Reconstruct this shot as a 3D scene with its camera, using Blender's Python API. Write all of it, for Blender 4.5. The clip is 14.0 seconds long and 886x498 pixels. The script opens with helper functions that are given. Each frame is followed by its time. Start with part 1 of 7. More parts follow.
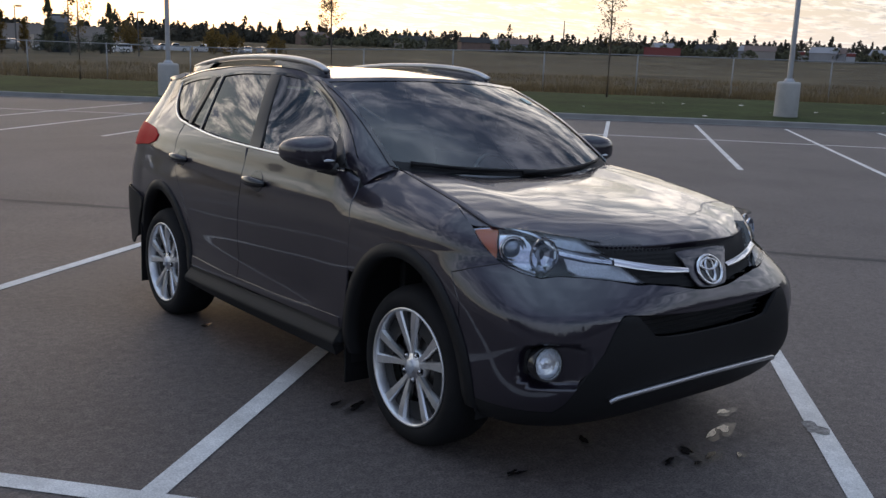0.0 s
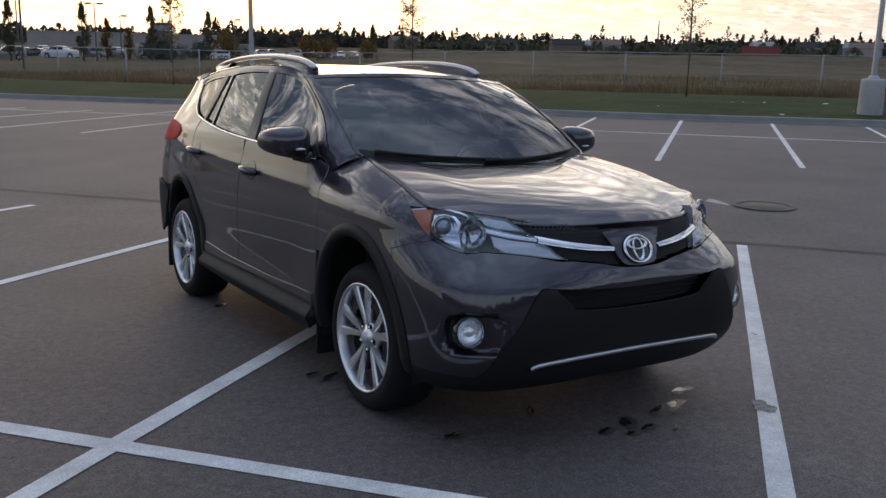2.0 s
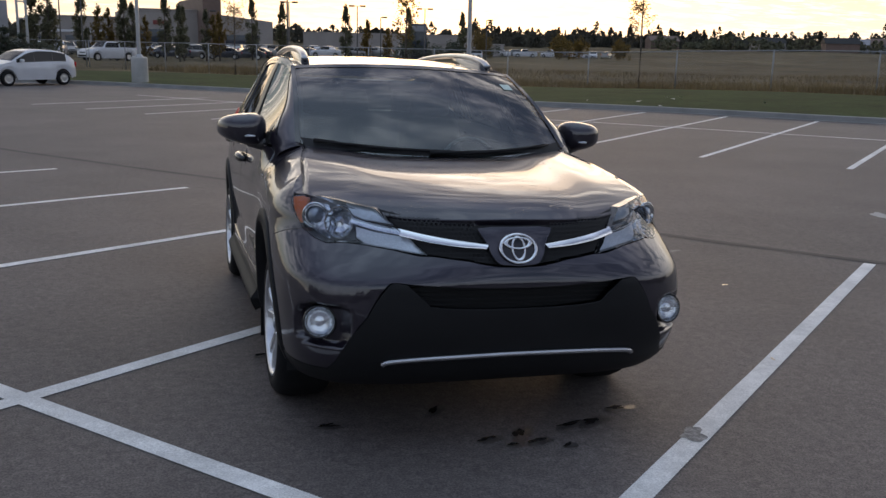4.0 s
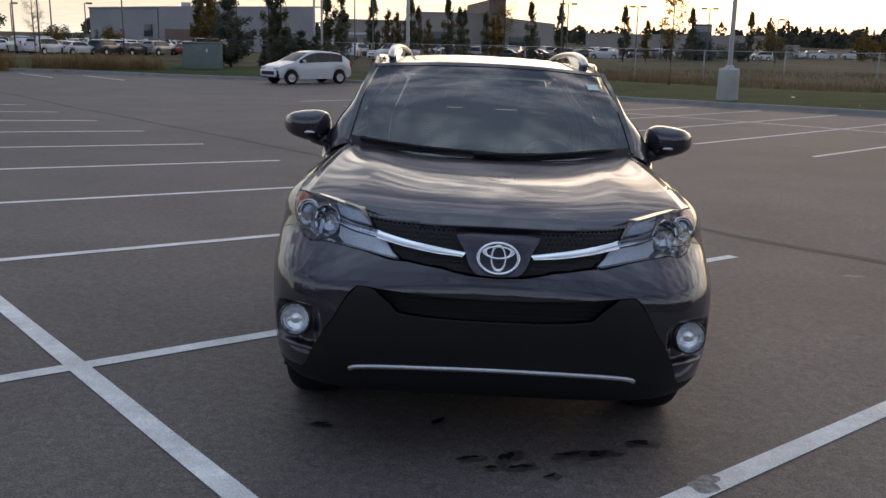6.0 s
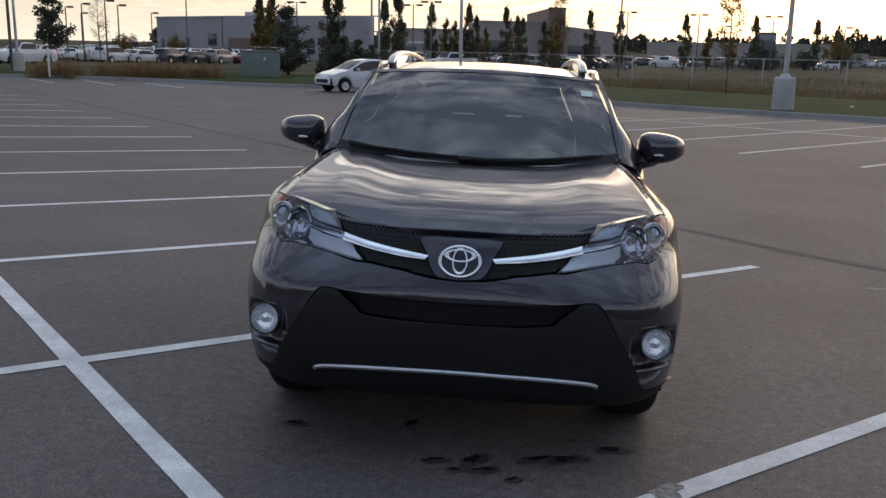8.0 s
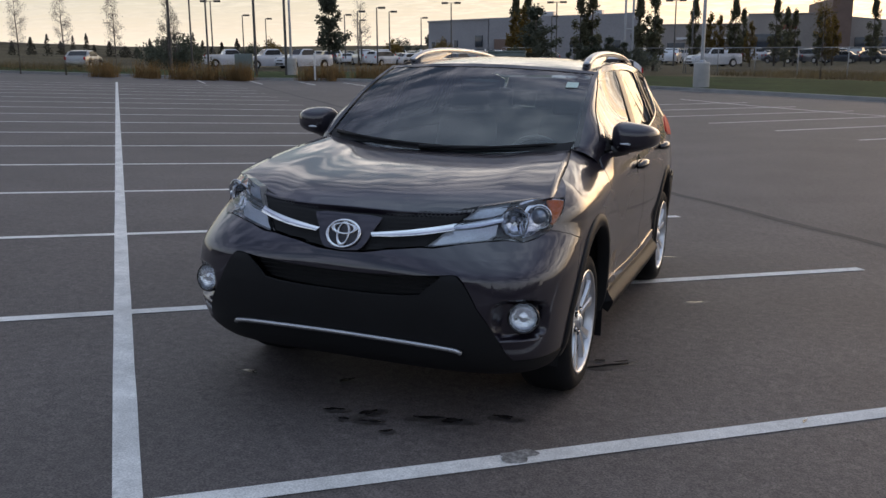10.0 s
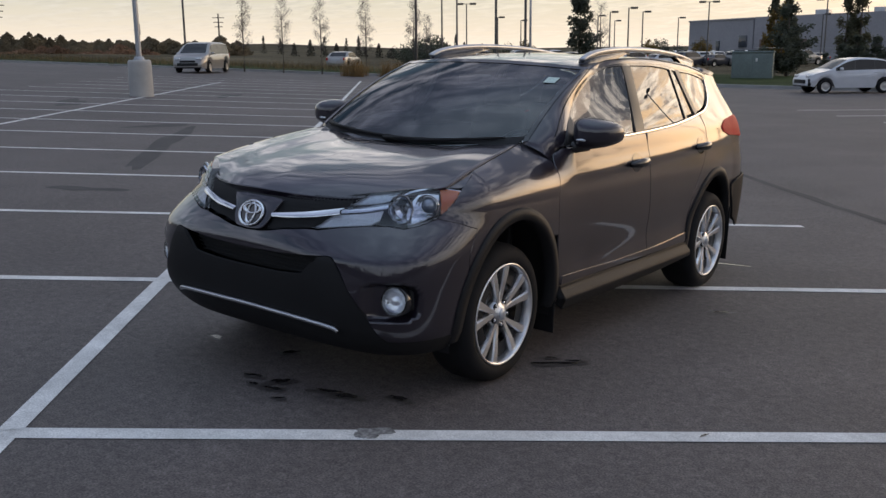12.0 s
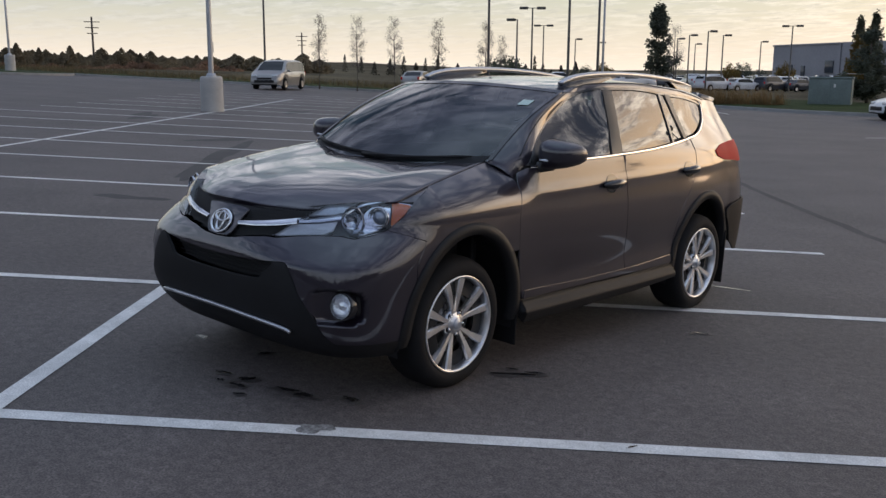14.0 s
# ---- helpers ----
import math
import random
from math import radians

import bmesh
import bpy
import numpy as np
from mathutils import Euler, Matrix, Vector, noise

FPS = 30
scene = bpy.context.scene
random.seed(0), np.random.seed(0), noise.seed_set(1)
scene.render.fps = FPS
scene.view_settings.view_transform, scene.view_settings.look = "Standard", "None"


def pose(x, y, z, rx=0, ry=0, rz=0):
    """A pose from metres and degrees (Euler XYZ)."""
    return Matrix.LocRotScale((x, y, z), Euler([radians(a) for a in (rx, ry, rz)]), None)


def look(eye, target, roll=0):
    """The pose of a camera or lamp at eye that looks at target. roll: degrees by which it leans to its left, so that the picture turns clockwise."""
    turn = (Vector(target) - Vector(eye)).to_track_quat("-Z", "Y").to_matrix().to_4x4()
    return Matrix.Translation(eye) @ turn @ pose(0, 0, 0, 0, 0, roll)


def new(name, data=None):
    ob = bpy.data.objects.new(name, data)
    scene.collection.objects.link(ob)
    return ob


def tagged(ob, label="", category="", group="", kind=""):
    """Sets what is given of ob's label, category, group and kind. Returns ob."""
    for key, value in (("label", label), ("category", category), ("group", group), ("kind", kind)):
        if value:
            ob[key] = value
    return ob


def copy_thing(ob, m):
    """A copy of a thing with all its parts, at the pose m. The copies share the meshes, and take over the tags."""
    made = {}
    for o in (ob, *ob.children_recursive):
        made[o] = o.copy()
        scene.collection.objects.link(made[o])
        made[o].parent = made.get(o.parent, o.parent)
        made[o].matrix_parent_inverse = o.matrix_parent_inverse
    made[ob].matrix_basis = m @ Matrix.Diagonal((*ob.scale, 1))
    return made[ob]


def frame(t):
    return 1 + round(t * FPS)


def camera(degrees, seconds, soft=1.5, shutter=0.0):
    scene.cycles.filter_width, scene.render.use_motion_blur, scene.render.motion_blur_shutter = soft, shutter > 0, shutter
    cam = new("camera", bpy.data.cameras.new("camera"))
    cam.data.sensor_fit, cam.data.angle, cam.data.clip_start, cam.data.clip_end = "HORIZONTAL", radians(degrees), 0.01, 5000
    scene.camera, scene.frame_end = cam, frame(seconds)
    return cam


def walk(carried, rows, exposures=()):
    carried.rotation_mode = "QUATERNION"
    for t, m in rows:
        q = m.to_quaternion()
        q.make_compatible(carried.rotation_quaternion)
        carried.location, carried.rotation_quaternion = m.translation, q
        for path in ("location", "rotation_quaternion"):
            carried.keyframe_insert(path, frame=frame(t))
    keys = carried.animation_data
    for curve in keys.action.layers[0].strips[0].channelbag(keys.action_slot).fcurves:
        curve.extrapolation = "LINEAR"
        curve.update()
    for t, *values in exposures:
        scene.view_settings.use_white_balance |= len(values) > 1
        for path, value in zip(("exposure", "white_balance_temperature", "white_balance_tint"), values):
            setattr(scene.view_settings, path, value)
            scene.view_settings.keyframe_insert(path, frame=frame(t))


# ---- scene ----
cam = camera(52.1, 14.0)
TILT, LEAN = -1.64, 1.56
# seconds, the eye's place and its turn, in the car's own frame
ROWS = [
    (0.0, -3.139, -4.428, 1.517, 80.06, -2.24, -38.60),
    (0.5, -3.151, -4.411, 1.515, 80.09, -2.26, -38.57),
    (1.0, -3.133, -4.441, 1.493, 80.17, -2.00, -38.37),
    (1.5, -3.039, -4.678, 1.480, 80.28, -1.68, -36.34),
    (2.0, -2.820, -5.065, 1.492, 80.04, -1.64, -32.83),
    (2.5, -2.482, -5.236, 1.471, 79.54, -1.77, -29.16),
    (5.0, -0.718, -5.790, 1.513, 79.31, -2.60, -6.75),
    (5.5, -0.447, -5.766, 1.512, 78.93, -2.66, -1.62),
    (6.0, -0.207, -5.648, 1.528, 78.86, -2.64, 0.59),
    (6.5, -0.002, -5.665, 1.527, 79.11, -2.69, 2.28),
    (7.0, 0.098, -5.697, 1.540, 79.12, -2.83, 4.02),
    (7.5, 0.090, -5.685, 1.549, 79.06, -3.02, 4.17),
    (8.0, 0.159, -5.674, 1.531, 79.21, -2.74, 4.34),
    (8.5, 0.466, -5.751, 1.525, 79.40, -2.35, 6.75),
    (9.0, 0.906, -5.877, 1.560, 79.09, -2.07, 11.76),
    (11.5, 2.920, -5.267, 1.564, 78.19, -1.66, 33.22),
    (12.0, 3.243, -5.098, 1.577, 78.11, -1.75, 37.26),
    (12.5, 3.411, -4.808, 1.585, 78.31, -1.86, 39.86),
    (13.0, 3.615, -4.664, 1.588, 78.74, -2.10, 41.80),
    (13.5, 3.759, -4.705, 1.608, 79.08, -2.51, 42.23),
    (14.0, 3.850, -4.906, 1.609, 79.15, -2.61, 42.27),
]
# the lot falls gently towards the far kerb: BASE tips the car and the walk with it
BASE = pose(0, 0, 0, TILT, LEAN, 0)
walk(cam, [(t, BASE @ pose(*row)) for t, *row in ROWS], [(0.0, -.05, 6550, 16), (1.5, -.02, 6550, 16), (2.5, -.14, 6650, 16), (5.0, .0, 6850, 16), (9.0, .0, 6800, 16), (11.5, -.08, 6850, 16), (12.5, -.04, 6800, 16), (14.0, -.05, 6700, 16)])

# ---- light: a low sun behind broken cloud ----
SUN_AZ, SUN_EL = radians(70.0), radians(3.0)
SUN_DIR = Vector((math.cos(SUN_AZ) * math.cos(SUN_EL), math.sin(SUN_AZ) * math.cos(SUN_EL), math.sin(SUN_EL)))
scene.view_settings.exposure = 0.0


def make_world():
    w = bpy.data.worlds.new("evening_sky")
    scene.world = w
    w.use_nodes = True
    n, l = w.node_tree.nodes, w.node_tree.links
    n.clear()

    def node(kind, **kw):
        a = n.new(kind)
        for k, v in kw.items():
            if k == "op":
                a.operation = v
            else:
                a.inputs[k].default_value = v
        return a

    def math_node(op, a, b=None):
        m = node("ShaderNodeMath", op=op)
        for i, v in enumerate((a, b)):
            if v is None:
                continue
            if isinstance(v, (int, float)):
                m.inputs[i].default_value = v
            else:
                l.new(v, m.inputs[i])
        return m.outputs[0]

    out, bg = n.new("ShaderNodeOutputWorld"), n.new("ShaderNodeBackground")
    l.new(bg.outputs[0], out.inputs[0])
    sky = n.new("ShaderNodeTexSky")
    sky.sky_type, sky.sun_disc = "NISHITA", False
    sky.sun_elevation, sky.sun_rotation = SUN_EL, math.pi / 2 - SUN_AZ
    sky.dust_density, sky.ozone_density = 1.6, 2.0
    tc = n.new("ShaderNodeTexCoord")
    sep = n.new("ShaderNodeSeparateXYZ")
    l.new(tc.outputs["Generated"], sep.inputs[0])
    up = math_node("MAXIMUM", sep.outputs[2], 0.0)
    # a cloud sheet: the view's direction carried to a flat layer overhead
    flat = math_node("ADD", up, 0.10)
    px, py = math_node("DIVIDE", sep.outputs[0], flat), math_node("DIVIDE", sep.outputs[1], flat)
    comb = n.new("ShaderNodeCombineXYZ")
    l.new(px, comb.inputs[0]), l.new(py, comb.inputs[1])
    turn = n.new("ShaderNodeMapping")
    turn.inputs["Rotation"].default_value = (0, 0, radians(-35))
    turn.inputs["Scale"].default_value = (0.85, 1.25, 1)
    l.new(comb.outputs[0], turn.inputs[0])
    big = node("ShaderNodeTexNoise", Scale=2.9, Detail=9.0, Roughness=0.66, Distortion=0.5)
    l.new(turn.outputs[0], big.inputs["Vector"])
    cover = node("ShaderNodeMapRange")
    cover.inputs["From Min"].default_value, cover.inputs["From Max"].default_value = 0.43, 0.55
    l.new(big.outputs[0], cover.inputs[0])
    fine = node("ShaderNodeTexNoise", Scale=7.0, Detail=7.0, Roughness=0.66)
    l.new(turn.outputs[0], fine.inputs["Vector"])
    # warmth towards the sun
    dot = n.new("ShaderNodeVectorMath")
    dot.operation = "DOT_PRODUCT"
    dot.inputs[1].default_value = SUN_DIR
    l.new(tc.outputs["Generated"], dot.inputs[0])
    near = node("ShaderNodeMapRange")
    near.inputs["From Min"].default_value, near.inputs["From Max"].default_value = -0.4, 1.0
    l.new(dot.outputs["Value"], near.inputs[0])
    side = node("ShaderNodeMapRange")
    side.inputs["From Min"].default_value, side.inputs["From Max"].default_value = -1.0, 1.0
    l.new(dot.outputs["Value"], side.inputs[0])
    glow = math_node("POWER", side.outputs[0], 3.4)
    lit = n.new("ShaderNodeMix")
    lit.data_type = "RGBA"
    lit.inputs["A"].default_value, lit.inputs["B"].default_value = CLOUD_FAR, CLOUD_SUN
    l.new(glow, lit.inputs["Factor"])
    shade = n.new("ShaderNodeMix")
    shade.data_type = "RGBA"
    shade.inputs["A"].default_value = CLOUD_DARK
    l.new(lit.outputs["Result"], shade.inputs["B"])
    k = node("ShaderNodeMapRange")
    k.inputs["From Min"].default_value, k.inputs["From Max"].default_value = 0.39, 0.58
    l.new(fine.outputs[0], k.inputs[0])
    l.new(k.outputs[0], shade.inputs["Factor"])
    # clear sky between, warmed low down
    gap = n.new("ShaderNodeMix")
    gap.data_type = "RGBA"
    rim = n.new("ShaderNodeMix")
    rim.data_type = "RGBA"
    rim.inputs["A"].default_value, rim.inputs["B"].default_value = LOW_FAR, LOW_SKY
    l.new(math_node("POWER", near.outputs[0], 1.5), rim.inputs["Factor"])
    pale = n.new("ShaderNodeMix")
    pale.data_type = "RGBA"
    # the clear western sky: warm at its foot, pale blue-green above
    rise = node("ShaderNodeMapRange")
    rise.inputs["From Min"].default_value, rise.inputs["From Max"].default_value = .02, .13
    l.new(up, rise.inputs[0])
    west_sky = n.new("ShaderNodeMix")
    west_sky.data_type = "RGBA"
    west_sky.inputs["A"].default_value, west_sky.inputs["B"].default_value = OPEN_LOW, OPEN_SKY
    l.new(rise.outputs[0], west_sky.inputs["Factor"])
    l.new(west_sky.outputs["Result"], pale.inputs["B"])
    l.new(rim.outputs["Result"], pale.inputs["A"])
    l.new(pale.outputs["Result"], gap.inputs["B"])
    low = math_node("POWER", math_node("SUBTRACT", 1.0, up), 7.0)
    l.new(low, gap.inputs["Factor"])
    skyk = n.new("ShaderNodeMix")
    skyk.data_type, skyk.blend_type = "RGBA", "MULTIPLY"
    skyk.inputs["Factor"].default_value = 1.0
    skyk.inputs["B"].default_value = (SKY_K, SKY_K, SKY_K, 1)
    l.new(sky.outputs[0], skyk.inputs["A"])
    l.new(skyk.outputs["Result"], gap.inputs["A"])
    mix = n.new("ShaderNodeMix")
    mix.data_type = "RGBA"
    l.new(gap.outputs["Result"], mix.inputs["A"]), l.new(shade.outputs["Result"], mix.inputs["B"])
    # low down the cloud thins to soft bands
    lift = node("ShaderNodeMapRange")
    lift.interpolation_type = "SMOOTHSTEP"
    lift.inputs["From Min"].default_value, lift.inputs["From Max"].default_value, lift.inputs["To Min"].default_value = .02, .20, .22
    l.new(up, lift.inputs[0])
    thin = math_node("MULTIPLY", cover.outputs[0], lift.outputs[0])
    # clear air low in the west
    west = n.new("ShaderNodeVectorMath")
    west.operation = "DOT_PRODUCT"
    west.inputs[1].default_value = (math.cos(radians(140)), math.sin(radians(140)), 0)
    l.new(tc.outputs["Generated"], west.inputs[0])
    open_air = node("ShaderNodeMapRange")
    open_air.inputs["From Min"].default_value, open_air.inputs["From Max"].default_value, open_air.inputs["To Max"].default_value = .45, .95, .85
    l.new(west.outputs["Value"], open_air.inputs[0])
    l.new(open_air.outputs[0], pale.inputs["Factor"])
    thin = math_node("MULTIPLY", thin, math_node("SUBTRACT", 1.0, math_node("MULTIPLY", open_air.outputs[0], math_node("POWER", math_node("SUBTRACT", 1.0, up), 6.0))))
    l.new(thin, mix.inputs["Factor"])
    # the burning band where the sun stands behind the cloud
    add = n.new("ShaderNodeMix")
    add.data_type, add.blend_type = "RGBA", "ADD"
    add.inputs["B"].default_value = BURN
    l.new(mix.outputs["Result"], add.inputs["A"])
    l.new(math_node("MULTIPLY", math_node("POWER", near.outputs[0], 14.0), math_node("POWER", math_node("SUBTRACT", 1.0, up), 5.0)), add.inputs["Factor"])
    # a thin even veil high up
    high = node("ShaderNodeMapRange")
    high.interpolation_type = "SMOOTHSTEP"
    high.inputs["From Min"].default_value, high.inputs["From Max"].default_value, high.inputs["To Max"].default_value = .50, .82, .50
    l.new(up, high.inputs[0])
    veil = n.new("ShaderNodeMix")
    veil.data_type = "RGBA"
    veil.inputs["B"].default_value = VEIL
    l.new(high.outputs[0], veil.inputs["Factor"]), l.new(add.outputs["Result"], veil.inputs["A"])
    # cloud lit from the side is brightest half-way up, and dull overhead
    ramp = n.new("ShaderNodeValToRGB")
    e = ramp.color_ramp.elements
    e[0].position, e[0].color = .10, (.82, .82, .82, 1)
    e[1].position, e[1].color = 1.0, (.72, .87, .95, 1)
    for at_, v in ((.22, (1.14, 1.13, 1.10, 1)), (.34, (1.04, 1.05, 1.06, 1)), (.50, (.50, .53, .60, 1)), (.70, (.40, .44, .54, 1)), (.9, (.60, .70, .78, 1))):
        q = e.new(at_)
        q.color = v
    l.new(up, ramp.inputs[0])
    tone = n.new("ShaderNodeMix")
    tone.data_type, tone.blend_type = "RGBA", "MULTIPLY"
    tone.inputs["Factor"].default_value = 1.0
    l.new(veil.outputs["Result"], tone.inputs["A"]), l.new(ramp.outputs[0], tone.inputs["B"])
    l.new(tone.outputs["Result"], bg.inputs[0])
    bg.inputs[1].default_value = 1.42


SKY_K = 0.20
CLOUD_SUN, CLOUD_FAR, CLOUD_DARK = (2.40, 2.2, 1.82, 1), (.62, .72, .90, 1), (.25, .29, .38, 1)
OPEN_LOW, OPEN_SKY, VEIL = (.94, .86, .68, 1), (.66, .84, .80, 1), (.80, .93, 1.12, 1)
LOW_SKY, LOW_FAR, BURN = (.84, .76, .62, 1), (.85, .92, 1.02, 1), (.74, .58, .34, 1)
make_world()
sun = new("sun", bpy.data.lights.new("sun", "SUN"))
sun.data.energy, sun.data.angle, sun.data.color = 0.42, radians(42), (1, .80, .58)
sun.matrix_world = look(SUN_DIR * 50, (0, 0, 0))

# ---- materials ----
def material(name, color, rough=.6, metal=0.0, coat=0.0, grain=None, bump=0.0, spec=.5, stain=None, emit=None, mottle=None, broad=None):
    """grain: (size in metres, share); stain the same at a larger size; both vary the brightness."""
    m = bpy.data.materials.new(name)
    m.use_nodes = True
    n, l = m.node_tree.nodes, m.node_tree.links
    b = n["Principled BSDF"]
    b.inputs["Base Color"].default_value = (*color, 1)
    b.inputs["Roughness"].default_value, b.inputs["Metallic"].default_value = rough, metal
    b.inputs["Coat Weight"].default_value, b.inputs["Coat Roughness"].default_value = coat, .045
    b.inputs["Specular IOR Level"].default_value = spec
    if emit:
        b.inputs["Emission Color"].default_value, b.inputs["Emission Strength"].default_value = (*emit[0], 1), emit[1]
    tc = n.new("ShaderNodeTexCoord")
    value = None
    for spot in (grain, stain, mottle, broad):
        if not spot:
            continue
        t = n.new("ShaderNodeTexNoise")
        t.inputs["Scale"].default_value, t.inputs["Detail"].default_value = 1 / spot[0], 5
        l.new(tc.outputs["Object"], t.inputs["Vector"])
        r = n.new("ShaderNodeMapRange")
        r.inputs["From Min"].default_value, r.inputs["From Max"].default_value = .3, .7
        r.inputs["To Min"].default_value, r.inputs["To Max"].default_value = 1 - spot[1], 1 + spot[1]
        l.new(t.outputs[0], r.inputs[0])
        if value is None:
            value = r.outputs[0]
            if bump:
                bp = n.new("ShaderNodeBump")
                bp.inputs["Strength"].default_value, bp.inputs["Distance"].default_value = bump, spot[0] * .4
                l.new(t.outputs[0], bp.inputs["Height"])
                l.new(bp.outputs[0], b.inputs["Normal"])
        else:
            q = n.new("ShaderNodeMath")
            q.operation = "MULTIPLY"
            l.new(value, q.inputs[0]), l.new(r.outputs[0], q.inputs[1])
            value = q.outputs[0]
    if value is not None:
        v = n.new("ShaderNodeVectorMath")
        v.operation = "SCALE"
        v.inputs[0].default_value = color
        l.new(value, v.inputs["Scale"])
        l.new(v.outputs[0], b.inputs["Base Color"])
    return m


def leafy(m, share=.55):
    """Lets light through thin leaves."""
    n, l = m.node_tree.nodes, m.node_tree.links
    b, out = n["Principled BSDF"], n["Material Output"]
    mix, thru = n.new("ShaderNodeMixShader"), n.new("ShaderNodeBsdfTranslucent")
    mix.inputs[0].default_value = share
    src = b.inputs["Base Color"]
    if src.links:
        l.new(src.links[0].from_socket, thru.inputs[0])
    else:
        thru.inputs[0].default_value = src.default_value
    l.new(b.outputs[0], mix.inputs[1]), l.new(thru.outputs[0], mix.inputs[2]), l.new(mix.outputs[0], out.inputs[0])
    return m


def glass(name, tint, gloss=1.0, ior=1.5, rough=0.0):
    """A thin pane: what is behind it, tinted, under a Fresnel reflection."""
    m = bpy.data.materials.new(name)
    m.use_nodes = True
    n, l = m.node_tree.nodes, m.node_tree.links
    n.clear()
    out, mix = n.new("ShaderNodeOutputMaterial"), n.new("ShaderNodeMixShader")
    clear, shine, f = n.new("ShaderNodeBsdfTransparent"), n.new("ShaderNodeBsdfGlossy"), n.new("ShaderNodeFresnel")
    clear.inputs[0].default_value = (*tint, 1)
    shine.inputs[0].default_value, shine.inputs["Roughness"].default_value = (gloss, gloss, gloss, 1), rough
    f.inputs[0].default_value = ior
    l.new(f.outputs[0], mix.inputs[0]), l.new(clear.outputs[0], mix.inputs[1]), l.new(shine.outputs[0], mix.inputs[2])
    l.new(mix.outputs[0], out.inputs[0])
    return m


PAINT = material("grey_metallic_paint", (.019, .0145, .025), .34, .40, 1.0, grain=(.0012, .25), stain=(.25, .04))


def wet(name, src):
    """The same paint with beads of rain water standing on it."""
    m = src.copy()
    m.name = name
    n, l = m.node_tree.nodes, m.node_tree.links
    b = n["Principled BSDF"]
    tc, v, z, r = n.new("ShaderNodeTexCoord"), n.new("ShaderNodeTexVoronoi"), n.new("ShaderNodeTexNoise"), n.new("ShaderNodeMapRange")
    v.inputs["Scale"].default_value, v.inputs["Randomness"].default_value = 62, 1.0
    z.inputs["Scale"].default_value, z.inputs["Detail"].default_value = 7, 4
    l.new(tc.outputs["Object"], v.inputs["Vector"]), l.new(tc.outputs["Object"], z.inputs["Vector"])
    r.inputs["From Min"].default_value, r.inputs["From Max"].default_value = .42, .62
    r.inputs["To Min"].default_value, r.inputs["To Max"].default_value = .0, .23
    l.new(z.outputs[0], r.inputs[0])
    bead = n.new("ShaderNodeMath")
    bead.operation, bead.use_clamp = "SUBTRACT", True
    l.new(r.outputs[0], bead.inputs[0]), l.new(v.outputs["Distance"], bead.inputs[1])
    bp = n.new("ShaderNodeBump")
    bp.inputs["Strength"].default_value, bp.inputs["Distance"].default_value = 1.0, .006
    l.new(bead.outputs[0], bp.inputs["Height"])
    l.new(bp.outputs[0], b.inputs["Normal"]), l.new(bp.outputs[0], b.inputs["Coat Normal"])
    return m


PAINT.node_tree.nodes["Principled BSDF"].inputs["Coat IOR"].default_value = 1.66
PAINT_WET = wet("rain_beaded_grey_paint", PAINT)
PLASTIC = material("black_textured_plastic", (.011, .011, .012), .58, grain=(.002, .2), bump=.25, spec=.3, stain=(.2, .15))
GLOSS_BLACK = material("gloss_black_trim", (.012, .012, .014), .12, coat=.6, stain=(.2, .1))
SATIN_BLACK = material("satin_black_trim", (.030, .028, .027), .32, stain=(.2, .1))
RUBBER = material("tyre_rubber", (.012, .012, .013), .8, spec=.25, grain=(.004, .25), bump=.3, stain=(.12, .2))
ALLOY = material("silver_alloy", (.80, .81, .83), .36, 1.0, .3, grain=(.001, .06), stain=(.06, .1))
CHROME = material("chrome", (.80, .81, .83), .08, 1.0, stain=(.1, .06))
SATIN = material("satin_silver_rail", (.55, .56, .58), .30, 1.0, stain=(.1, .08))
# near-black plastic; it also backs open voids, with their shade in its colour
DARK = material("dark_void_plastic", (.010, .010, .011), .7, stain=(.1, .2))
REFLECTOR = material("lamp_reflector", (.72, .75, .80), .12, 1.0, stain=(.02, .1))
LAMP_BLACK = material("lamp_housing_black", (.060, .065, .075), .25, .3, coat=.4, stain=(.05, .15))
AMBER = material("amber_reflector", (.72, .17, .03), .25, coat=.6, grain=(.004, .25), bump=.3)
RED_LENS = material("red_tail_lens", (.52, .006, .012), .5, coat=.0, spec=.1, grain=(.006, .2))
WHITE_LENS = material("white_lamp_lens", (.80, .83, .88), .18, .2, coat=.8, grain=(.006, .15), bump=.2)
SEAT = material("dark_seat_cloth", (.06, .06, .065), .85, grain=(.004, .25), bump=.3, stain=(.15, .15))
DASH = material("dark_dash_plastic", (.075, .078, .08), .6, grain=(.003, .2), bump=.2, stain=(.15, .1))
HEADLINER = material("grey_headliner", (.30, .30, .31), .9, grain=(.004, .1), stain=(.2, .08))
DISC = material("brake_disc", (.20, .19, .18), .4, .8, stain=(.03, .25))
GLASS_FRONT = glass("windscreen_glass", (.69, .81, .79), ior=1.86)
GLASS_SIDE = glass("side_glass", (.52, .60, .58), ior=2.3)
GLASS_PRIVACY = glass("privacy_glass", (.08, .08, .09), ior=1.85)
GLASS_LAMP = glass("lamp_cover", (.94, .96, .98), ior=1.55)
STICKER = material("pale_sticker", (.55, .68, .62), .6, stain=(.01, .2))

